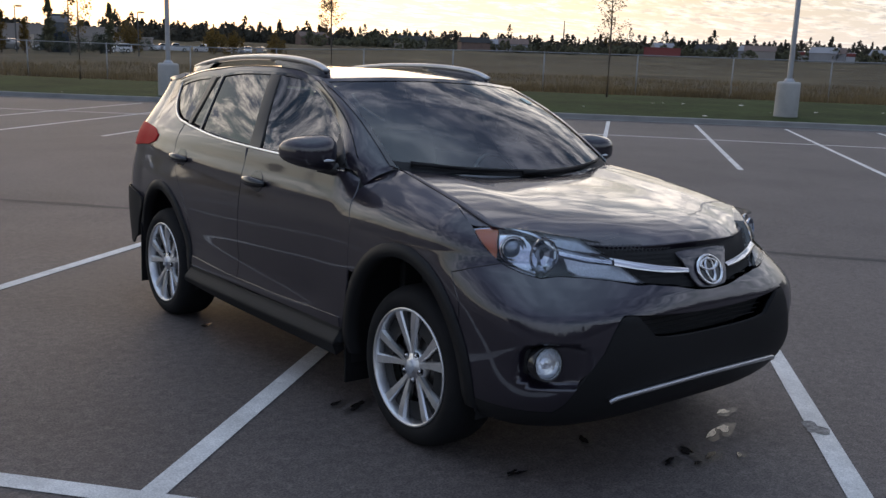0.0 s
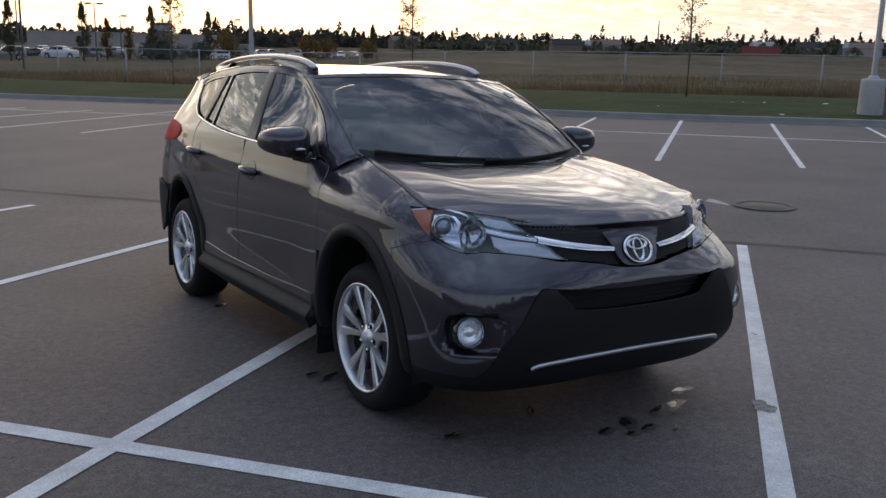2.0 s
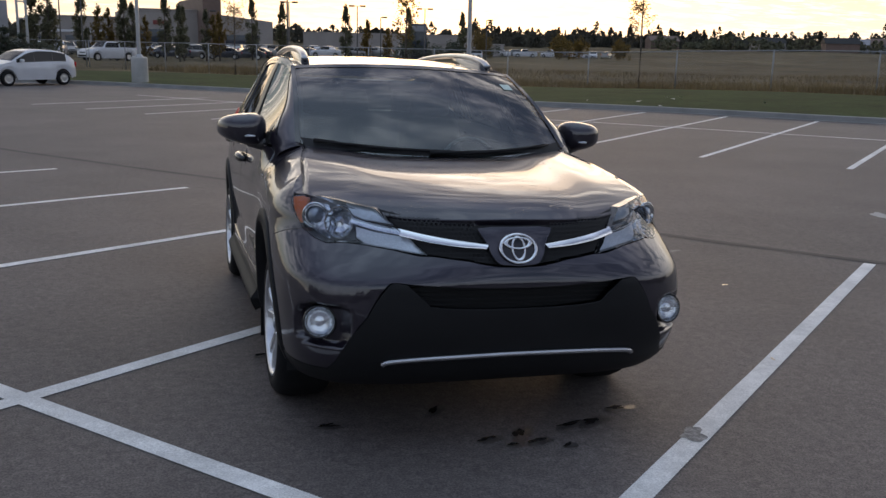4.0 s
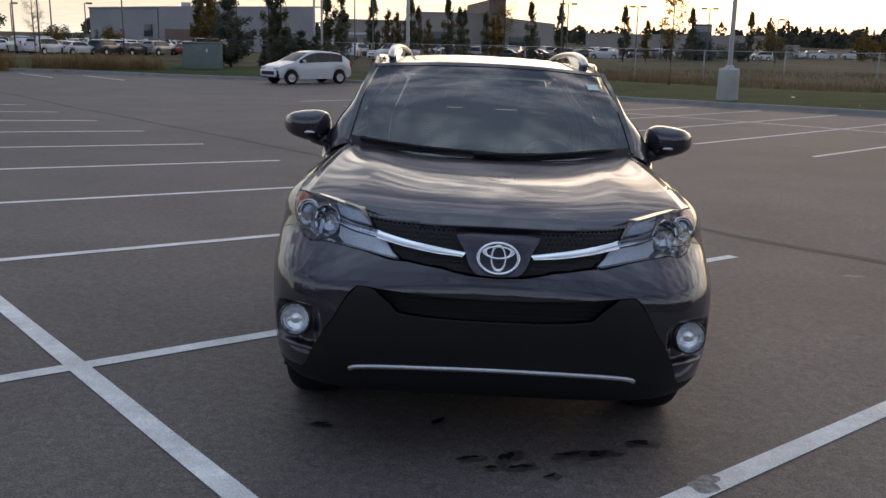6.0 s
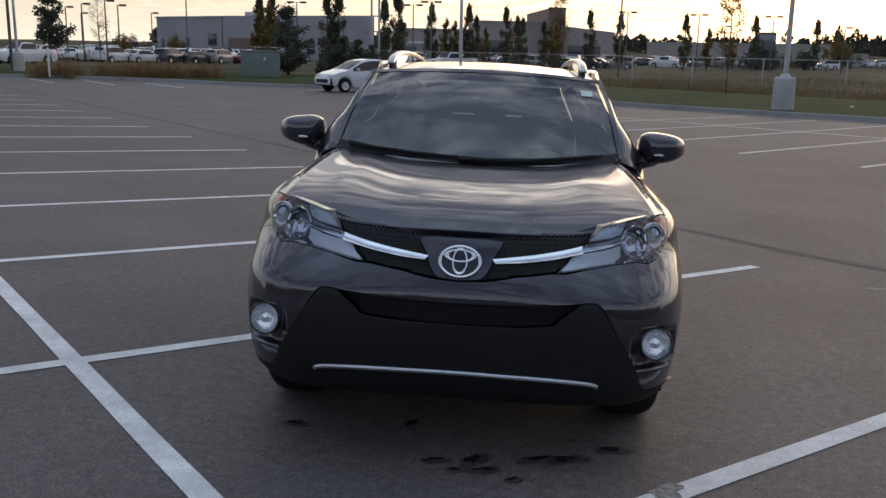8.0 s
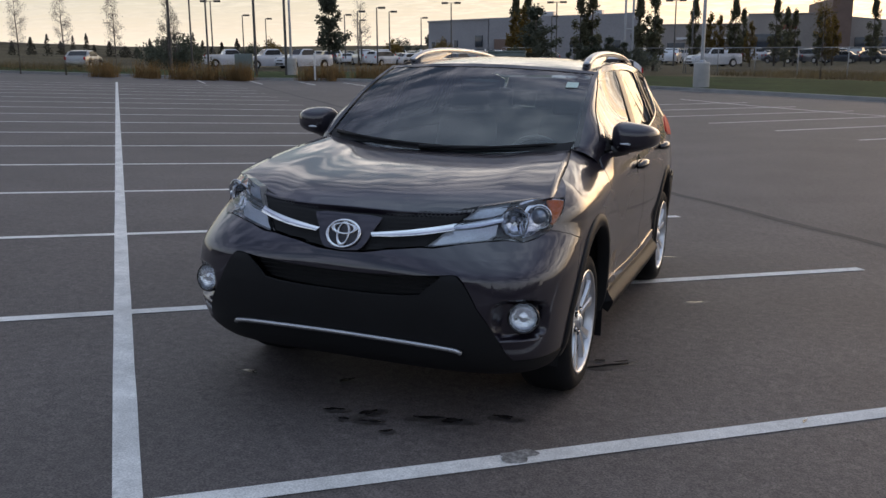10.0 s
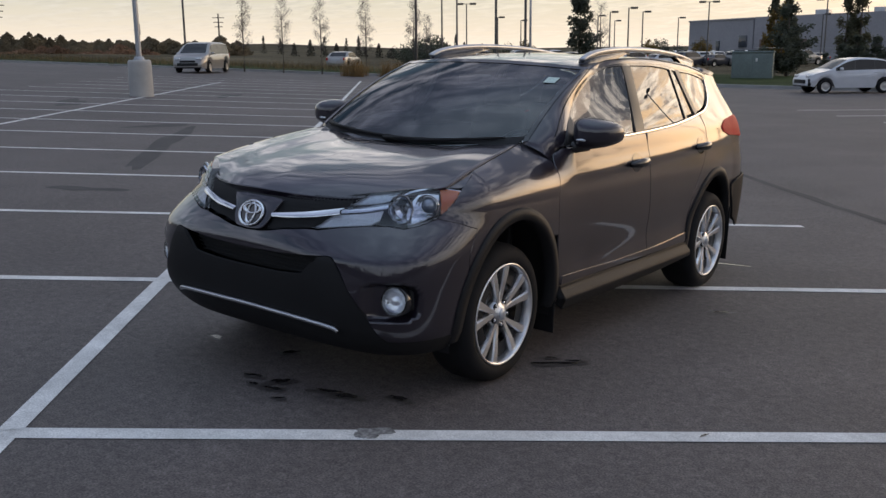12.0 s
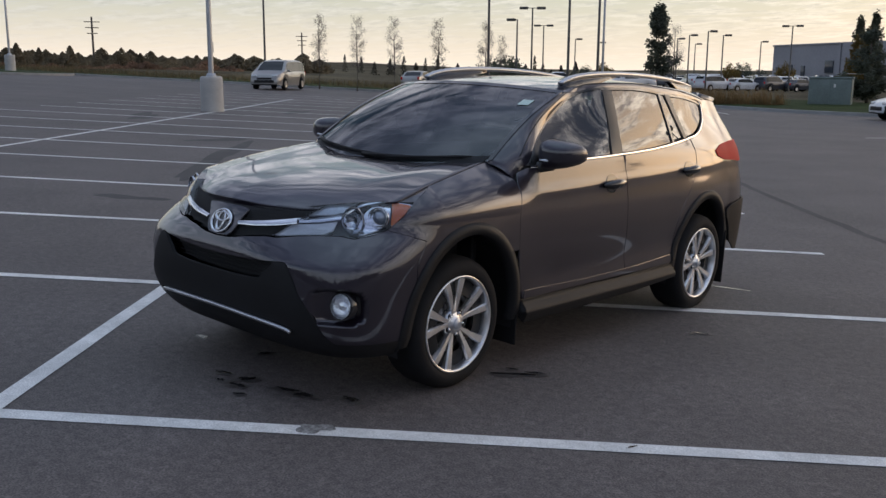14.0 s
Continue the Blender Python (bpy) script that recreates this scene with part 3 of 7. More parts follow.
def car_side(k):
    """All that stands on one flank: k 1 the car's left, -1 its right."""
    side = (1, 0, 0)
    # fender
    top = [(s_at_y(y), EDGE_Z(y) - .001) for y in (-1.58, -1.45, -1.3, -1.17, -1.07)]
    fender = HEADLAMP[-2:] + [(72.6, .982), (78, 1.008), (84, 1.029)] + top + sy([(-1.03, 1.105), (-1.0, 1.072), (-.982, 1.035), (-.985, .97), (-1.005, .88), (-1.009, .80), (-1.001, .68)]) \
        + arch(-1.415, .455, .515, start=42, end=148) + [(81.2, .806), (72, .835)]
    part("fender", panel(fender, on_skin(), step=(1.2, .015), flip=k, out=side), PAINT, suv)
    # lip that carries the fender in under the hood's edge
    rim = spline([skin(s, z, -.002) for s, z in [(60, .984), (66, .983), (72.6, .983), (78, 1.008), (84, 1.029)] + top], 4)
    under = [(EDGE_X(p[1]) - .012, p[1], hood_z(EDGE_X(p[1]) - .012, p[1]) - .008) for p in rim]
    part("fender_lip", ribbon([(p[0] * k, p[1], p[2]) for p in rim], [(p[0] * k, p[1], p[2]) for p in under], 2, 0, (k * .3, 0, 1)), PAINT, suv)
    # doors
    front = sy(spline([(-.925, .392), (-.975, .55), (-.997, .68), (-1.004, .80), (-1.0, .88), (-.978, .97), (-.972, 1.03), (-.945, 1.082)], 4))
    front += [(s_at_y(y), BELT(y)) for y in (-.88, -.75, -.58, -.4, -.2, 0, .09)]
    front += sy(spline([(.100, 1.08), (.112, .9), (.126, .70), (.152, .5), (.172, .392)], 3))
    door = part("front_door", panel(front, on_skin(), flip=k, out=side), PAINT, suv)
    rear = sy(spline([(.180, .392), (.160, .5), (.134, .70), (.120, .9), (.108, 1.08)], 3)) + [(s_at_y(y), BELT(y)) for y in (.12, .3, .5, .7, .9, 1.04)]
    rear += sy(spline([(1.075, 1.14), (1.06, 1.05), (1.01, .955), (.945, .88), (.865, .79), (.81, .68), (.79, .55), (.785, .392)], 4))
    rdoor = part("rear_door", panel(rear, on_skin(), flip=k, out=side), PAINT, suv)
    # quarter panel with the rear pillar
    q = sy(spline([(.792, .40), (.797, .55), (.818, .68), (.873, .79), (.953, .88), (1.018, .955), (1.068, 1.05), (1.083, 1.14), (1.06, 1.226)], 4))
    q += sy(spline([(1.16, 1.247), (1.28, 1.290), (1.40, 1.362), (1.455, 1.44), (1.44, 1.487)], 4))
    q += [(s_at_y(y), CANT(y)) for y in (1.47, 1.6)] + [(270, 1.47), (285, 1.44)]
    q += [(290, 1.25), (292, 1.0), (294, .78), (268, .75), (256, .72), (252, .68)]
    q += arch(1.235, .455, .525, lo=.335, start=32, end=172)
    part("quarter_panel", panel(q, on_skin(), flip=k, out=side), PAINT, suv)
    # black arch flares, standing proud
    for yc, name in ((-1.415, "front"), (1.235, "rear")):
        o, i = arch(yc, .468, .530, start=186, end=-6, n=30), arch(yc, .405, .472, start=186, end=-6, n=30)
        bm = bmesh.new()
        rows = []
        for (so, zo), (si, zi) in zip(o, i):
            mid = ((so + si) / 2, (zo + zi) / 2)
            pts = [skin(so, zo, .000), skin(so, zo, .006), skin(*mid, .012), skin(si, zi, .010), skin(si, zi, -.05)]
            rows.append([bm.verts.new((p[0] * k, p[1], p[2])) for p in pts])
        for r, t in zip(rows, rows[1:]):
            for j in range(4):
                bm.faces.new((r[j], r[j + 1], t[j + 1], t[j]))
        bmesh.ops.recalc_face_normals(bm, faces=bm.faces)
        part("arch_flare", bm, PLASTIC, suv, "matt black plastic arch flare")
    # sill
    sill = sy([(-.93, .387), (-.5, .384), (.1, .381), (.78, .386), (.80, .30), (.3, .275), (-.3, .265), (-.92, .262)])
    part("sill", panel(sill, lambda s, z: skin(s, z, .010 + .045 * smooth(.385, .315, z)), step=(2, .015), flip=k, out=side, edge=.05), PLASTIC, suv, "black plastic sill")
    # lower dark guard on the doors
    guard = sy([(-.915, .44), (-.3, .425), (.3, .43), (.77, .452), (.775, .394), (-.92, .394)])
    part("door_moulding", panel(guard, on_skin(.006), flip=k, out=side, edge=.01), PAINT, suv)
    # side windows
    def even(y0, y1, out):
        """A pane's surface: evenly curved through nine points of the body."""
        ss, zs = [s_at_y(y0 + (y1 - y0) * i / 2) for i in range(3)], (1.13, 1.34, 1.55)
        net = [[Vector(skin(a, z, out)) for z in zs] for a in ss]

        def basis(v, q):
            return [(v - q[1]) * (v - q[2]) / ((q[0] - q[1]) * (q[0] - q[2])), (v - q[0]) * (v - q[2]) / ((q[1] - q[0]) * (q[1] - q[2])), (v - q[0]) * (v - q[1]) / ((q[2] - q[0]) * (q[2] - q[1]))]

        def place(a, z):
            u_, w_ = basis(a, ss), basis(z, zs)
            return sum((net[i][j] * (u_[i] * w_[j]) for i in range(3) for j in range(3)), Vector())
        return place
    f = sy(spline([(-.86, 1.135), (-.80, 1.225), (-.68, 1.318), (-.55, 1.392), (-.42, 1.452), (-.29, 1.498), (-.12, 1.530), (.055, 1.541)], 4))
    f += sy(spline([(.062, 1.53), (.030, 1.40), (.002, 1.27), (-.020, 1.155)], 3)) + [(s_at_y(y), BELT(y) + .012) for y in (-.2, -.4, -.6, -.75)]
    part("front_side_window", panel(f, even(-.75, .0, -.012), step=(3, .06), edge=0, flip=k, out=side), GLASS_SIDE, suv, "side window glass")
    r = sy([(.178, 1.545), (.45, 1.548), (.66, 1.538), (.780, 1.522), (.785, 1.36), (.785, 1.21)]) + [(s_at_y(y), BELT(y) + .012) for y in (.7, .5, .3, .105)] + sy([(.120, 1.27), (.146, 1.40)])
    part("rear_side_window", panel(r, even(.15, .78, -.012), step=(3, .06), edge=0, flip=k, out=side), GLASS_PRIVACY, suv, "dark privacy glass")
    v = sy([(.806, 1.522), (.880, 1.514), (.925, 1.37), (.975, 1.240), (.806, 1.220)])
    part("vent_window", panel(v, even(.15, .9, -.012), step=(3, .06), edge=0, flip=k, out=side), GLASS_PRIVACY, suv, "dark privacy glass")
    g = sy(spline([(1.012, 1.240), (1.14, 1.258), (1.25, 1.292), (1.37, 1.356), (1.42, 1.42), (1.41, 1.468)], 4) + [(1.3, 1.488), (1.1, 1.505), (.945, 1.510), (.975, 1.38)])
    part("quarter_window", panel(g, even(.9, 1.4, -.010), step=(3, .06), edge=0, flip=k, out=side), GLASS_PRIVACY, suv, "dark privacy glass")
    # pillars and frames between them
    b = sy([(.066, 1.556), (.174, 1.560), (.143, 1.40), (.117, 1.27), (.101, BELT(.10) + .004), (-.024, BELT(-.02) + .004), (.005, 1.27), (.034, 1.40)])
    part("pillar", panel(b, on_skin(-.004), step=(2, .06), flip=k, out=side), SATIN_BLACK, suv, "black window pillar")
    d = sy([(.779, 1.530), (.808, 1.527), (.808, 1.208), (.783, 1.204)])
    part("window_bar", panel(d, on_skin(-.003), step=(2, .06), flip=k, out=side), GLOSS_BLACK, suv)
    c = sy([(.876, 1.522), (.948, 1.520), (.978, 1.38), (1.018, 1.236), (.972, 1.228), (.922, 1.37)])
    part("pillar", panel(c, on_skin(-.003), step=(2, .06), flip=k, out=side), SATIN_BLACK, suv, "black window pillar")
    # dark linings behind the pillars and along the window sills
    for rows in ([(.03, 1.57), (.21, 1.57), (.175, 1.40), (.15, 1.27), (.13, 1.13), (-.055, 1.12), (-.03, 1.27), (.0, 1.40)], [(.765, 1.55), (.825, 1.55), (.825, 1.19), (.765, 1.18)], [(.85, 1.54), (.985, 1.54), (1.01, 1.38), (1.05, 1.20), (.945, 1.20), (.895, 1.37)]):
        part("pillar_lining", panel(sy(rows), on_skin(-.038), step=(4, .08), flip=k, out=side), SEAT, suv)
    sill_rows = [(y, BELT(y) + .018) for y in (-.86, -.6, -.3, 0, .3, .6, .9, 1.05)]
    part("sill_lining", panel(sy(sill_rows + [(y, z - .12) for y, z in sill_rows[::-1]]), on_skin(-.038), step=(5, .08), flip=k, out=side), SEAT, suv)
    # painted frame over the windows, up to the roof
    lowf = spline([(-.992, 1.052), (-.93, 1.092), (-.86, 1.138), (-.80, 1.232), (-.68, 1.326), (-.55, 1.400), (-.42, 1.460), (-.29, 1.506), (-.12, 1.538), (.03, 1.550), (.2, 1.554), (.45, 1.556), (.66, 1.547), (.82, 1.532), (.99, 1.520), (1.15, 1.512), (1.3, 1.495), (1.42, 1.474), (1.47, 1.45)], 3)
    upf = spline([(-1.06, 1.10), (-1.0, 1.15), (-.92, 1.18), (-.83, 1.250), (-.73, 1.335), (-.61, 1.412), (-.47, 1.475), (-.33, 1.524), (-.15, 1.563), (.03, 1.577), (.2, 1.584), (.45, 1.587), (.66, 1.582), (.82, 1.574), (.99, 1.563), (1.15, 1.551), (1.3, 1.533), (1.42, 1.517), (1.52, 1.50)], 3)
    lo = [Vector(skin(s_at_y(y), z, -.002)) for y, z in lowf]
    inner, hi = [], []
    for i, (y, z) in enumerate(upf):
        if y < -.25:
            q = (y + 1.005) / .755
            corner = Vector((EDGE_X(-1.062) + .004, -1.066, EDGE_Z(-1.062) - .002))
            w = Vector(screen(1.0, min(1, max(0, q)), .004))
            inner.append(w.lerp(corner, smooth(-1.0, -1.06, y)))
        else:
            x = .60 + .045 * smooth(.2, -.25, y) - .10 * smooth(1.2, 1.6, y)
            inner.append(Vector((x, y, roof_z(x, y) - (.010 if y < -.1 else 0))))
        # the crown of the pillar: an even swell over its foot, the body's own line above
        swell = lo[i].lerp(inner[i], .45) + Vector((.75, -.25, .60)).normalized() * .021
        hi.append(swell.lerp(Vector(skin(s_at_y(y), z)), smooth(-.62, -.30, y)))

    def crown(i, w):
        a_, b_, c_ = lo[i], hi[i], inner[i]
        v = a_ * ((w - .45) * (w - 1) / .45) + b_ * (w * (w - 1) / (.45 * -.55)) + c_ * (w * (w - .45) / .55)
        return Vector((v.x * k, v.y, v.z))

    def strip_of(w0, w1, rows):
        bm = bmesh.new()
        net = [[bm.verts.new(crown(i, w0 + (w1 - w0) * j / rows)) for j in range(rows + 1)] for i in range(len(lo))]
        for r_, t_ in zip(net, net[1:]):
            for j in range(rows):
                bm.faces.new((r_[j], r_[j + 1], t_[j + 1], t_[j]))
        bm.normal_update()
        if sum((f.normal * f.calc_area() for f in bm.faces), Vector()).dot(Vector((k, 0, .5))) < 0:
            bmesh.ops.reverse_faces(bm, faces=bm.faces)
        return bm
    part("window_frame", strip_of(0, .34, 4), PAINT, suv)
    part("roof_side", strip_of(.34, 1, 7), PAINT, suv)
    trim = strip_of(-.22, 1.0, 5)
    bmesh.ops.translate(trim, vec=(-.034 * k, .012, -.022), verts=trim.verts)
    part("inner_trim", trim, SEAT, suv)
    gap = [crown(i, .34) + Vector((k * .0012, 0, .0012)) for i in range(6, len(lo))]
    part("frame_gap", tube(gap, .0028, 5), DARK, suv, "dark gap over the door frames")
    seal_hi = [skin(s_at_y(y), z + .004, -.002) for y, z in lowf[6:]]
    seal_lo = [skin(s_at_y(y), z - .014, -.004) for y, z in lowf[6:]]
    part("window_seal", ribbon([(p[0] * k, p[1], p[2]) for p in seal_lo], [(p[0] * k, p[1], p[2]) for p in seal_hi], 1, 0, (k, 0, .2)), GLOSS_BLACK, suv, "black rubber window seal")
    edge = [screen(.985, t / 12, .006) for t in range(13)]
    edge2 = [screen(1.02, t / 12, .008) for t in range(13)]
    part("screen_seal", ribbon([(p[0] * k, p[1], p[2]) for p in edge], [(p[0] * k, p[1], p[2]) for p in edge2], 1, 0, (0, -.5, .8)), GLOSS_BLACK, suv, "black rubber screen seal")
    # bright strip under the windows
    ys = [-.86 + .02 * i for i in range(94)]
    strip = [(y, BELT(y)) for y in ys] + spline([(1.03, 1.226), (1.16, 1.243), (1.28, 1.282), (1.395, 1.352), (1.445, 1.43), (1.44, 1.475)], 5)
    lo = [skin(s_at_y(y), z - .002, .003) for y, z in strip]
    hi = [skin(s_at_y(y), z + .011, .004) for y, z in strip]
    part("window_chrome_strip", ribbon([(p[0] * k, p[1], p[2]) for p in lo], [(p[0] * k, p[1], p[2]) for p in hi], 2, .003, (k, 0, 0)), CHROME, suv, "bright chrome strip")
    # door handles; the hollow behind each is a flat disc, its shade put into black
    for yc, zc in ((-.06, .985), (.955, 1.027)):
        cup = [(s_at_y(yc + .070 * math.cos(a)) - .6, zc + .056 * math.sin(a)) for a in [2 * math.pi * i / 20 for i in range(20)]]
        part("handle_cup_shade", panel(cup, on_skin(.0025), step=(1, .02), edge=.006, flip=k, out=side), GLOSS_BLACK, door if yc < .5 else rdoor)
        pts = [skin(s_at_y(yc - .118 + .236 * i / 10), zc + .010 * (i / 10 - .5), .006 + .030 * math.sin(math.pi * min(1, max(0, i / 10))) ** .5) for i in range(11)]
        rad = [.013 + .014 * math.sin(math.pi * i / 10) for i in range(11)]
        part("door_handle", tube([(p[0] * k, p[1], p[2]) for p in pts], rad, 8, flat=1.1), GLOSS_BLACK, door if yc < .5 else rdoor, "dark gloss door handle")
    # outside mirror
    bm = bmesh.new()
    bmesh.ops.create_uvsphere(bm, u_segments=28, v_segments=18, radius=1)
    for v in bm.verts:
        x, y, z = v.co
        p = Vector((math.copysign(abs(x) ** .72, x) * .126, math.copysign(abs(y) ** .75, y) * (.118 if y < 0 else .045), math.copysign(abs(z) ** .66, z) * .078))
        p.z *= 1 - .18 * (p.x / .125) - (.15 if p.z < 0 else 0) * (p.x / .125)
        p.y += .045 * (p.x / .125) ** 2 + .015 * p.x / .125
        v.co = ((.962 + p.x) * k, -.745 + p.y, 1.188 + p.z)
    if k < 0:
        bmesh.ops.reverse_faces(bm, faces=bm.faces)
    mirror = part("door_mirror", bm, PAINT, suv)
    part("mirror_base", tube([(.80 * k, -.80, 1.108), (.86 * k, -.79, 1.112), (.93 * k, -.76, 1.125)], [.034, .032, .028], 10), SATIN_BLACK, mirror, "black mirror foot")
    lamp = [(.905 + .165 * i / 10, -.862 + .115 * (i / 10) ** 2.2, 1.158 + .004 * i / 10) for i in range(11)]
    part("turn_lamp", tube([(p[0] * k, p[1], p[2]) for p in lamp], [.004 + .005 * math.sin(math.pi * i / 10) for i in range(11)], 6), WHITE_LENS, mirror, "thin clear turn lamp")
    face = bmesh.new()
    bmesh.ops.create_circle(face, cap_ends=True, segments=28, radius=1)
    for v in face.verts:
        v.co = ((.972 + .105 * v.co.x) * k, -.690 + .02 * v.co.x ** 2, 1.186 + .060 * v.co.y)
    part("mirror_glass", face, CHROME, mirror, "mirror glass")
    sail = sy([(-.885, 1.118), (-.80, 1.128), (-.735, 1.138), (-.735, 1.285), (-.80, 1.226), (-.85, 1.15)])
    part("mirror_sail", panel(sail, on_skin(-.004), step=(2, .03), flip=k, out=side), SATIN_BLACK, mirror, "black corner plate")
    # roof rail: a silver bar on two dark feet
    path = spline([(.562, -.22, 1.566), (.561, -.12, 1.597), (.558, .06, 1.622), (.552, .35, 1.638), (.545, .75, 1.640), (.535, 1.10, 1.627), (.525, 1.38, 1.603), (.520, 1.54, 1.580)], 5)
    rail = part("roof_rail", tube([(p[0] * k, p[1], p[2]) for p in path], [.012 + .014 * math.sin(math.pi * min(1, (i + 3) / (len(path) + 4))) ** .4 for i in range(len(path))], 12, flat=.62), SATIN, suv, "satin silver roof rail")
    for y0, y1 in ((-.21, .40), (1.16, 1.53)):
        bm = bmesh.new()
        rows = []
        for i in range(9):
            y = y0 + (y1 - y0) * i / 8
            x = .556 - .03 * max(0, y) / 1.5
            t = i / 8 if y0 < 0 else 1 - i / 8
            zt = table([(-.22, 1.566), (-.12, 1.597), (.06, 1.622), (.35, 1.638), (.75, 1.640), (1.10, 1.627), (1.38, 1.603), (1.54, 1.580)])(y) - .006
            zl = min(roof_z(x, y) - .02, zt - .004) + (.055 * smooth(.45, 1, t))
            w = .022
            rows.append([bm.verts.new(((x + dx) * k, y, z)) for dx, z in ((-w, zl), (-w * .8, max(zt, zl + .003)), (w * .8, max(zt, zl + .003)), (w, zl))])
        for r_, t_ in zip(rows, rows[1:]):
            for j in range(3):
                bm.faces.new((r_[j], r_[j + 1], t_[j + 1], t_[j]))
        bm.faces.new(rows[0]), bm.faces.new(rows[-1][::-1])
        bmesh.ops.recalc_face_normals(bm, faces=bm.faces)
        part("rail_foot", bm, GLOSS_BLACK, rail, "black rail foot")
    # tail lamp
    t = [(241, 1.138), (246, 1.176), (255, 1.200), (270, 1.204), (296, 1.20), (297, 1.09), (280, 1.055), (262, 1.050), (248, 1.070), (242, 1.10)]
    part("tail_lamp", panel(t, on_skin(.008), flip=k, out=(.6, .8, 0)), RED_LENS, suv, "red tail lamp")
    # rear bumper corner
    rb = [(s_of(1.60, .70), .70), (253, .735), (262, .757), (280, .765), (300, .775), (342.4, .78), (342.4, .40), (300, .38), (275, .36), (262, .37), (254, .45), (251.5, .60)]
    part("rear_bumper", panel(rb, on_skin(.018), step=(4, .05), flip=k, out=(.3, 1, 0)), PLASTIC, suv, "black plastic rear bumper")
    # mud flaps and wheel wells
    for y, name in ((-.955, "f"), (1.66, "r")):
        part("mud_flap", box_bm((.20, .012, .40), (.785 * k, y + (.0 if y < 0 else -.02), .335), .004), RUBBER, suv, "black rubber mud flap")
    for yc in (WHEEL_F, WHEEL_R):
        bm = bmesh.new()
        rows = []
        for i in range(25):
            a = radians(-12 + 204 * i / 24)
            rows.append([bm.verts.new((x * k, yc + .015 + .455 * math.cos(a), .34 + .50 * math.sin(a))) for x in (.50, .70, .868)])
        for r_, t_ in zip(rows, rows[1:]):
            for j in range(2):
                bm.faces.new((r_[j], r_[j + 1], t_[j + 1], t_[j]))
        c = bm.verts.new((.50 * k, yc, .34))
        for r_, t_ in zip(rows, rows[1:]):
            bm.faces.new((c, r_[0], t_[0]))
        part("wheel_well", bm, DARK, suv)


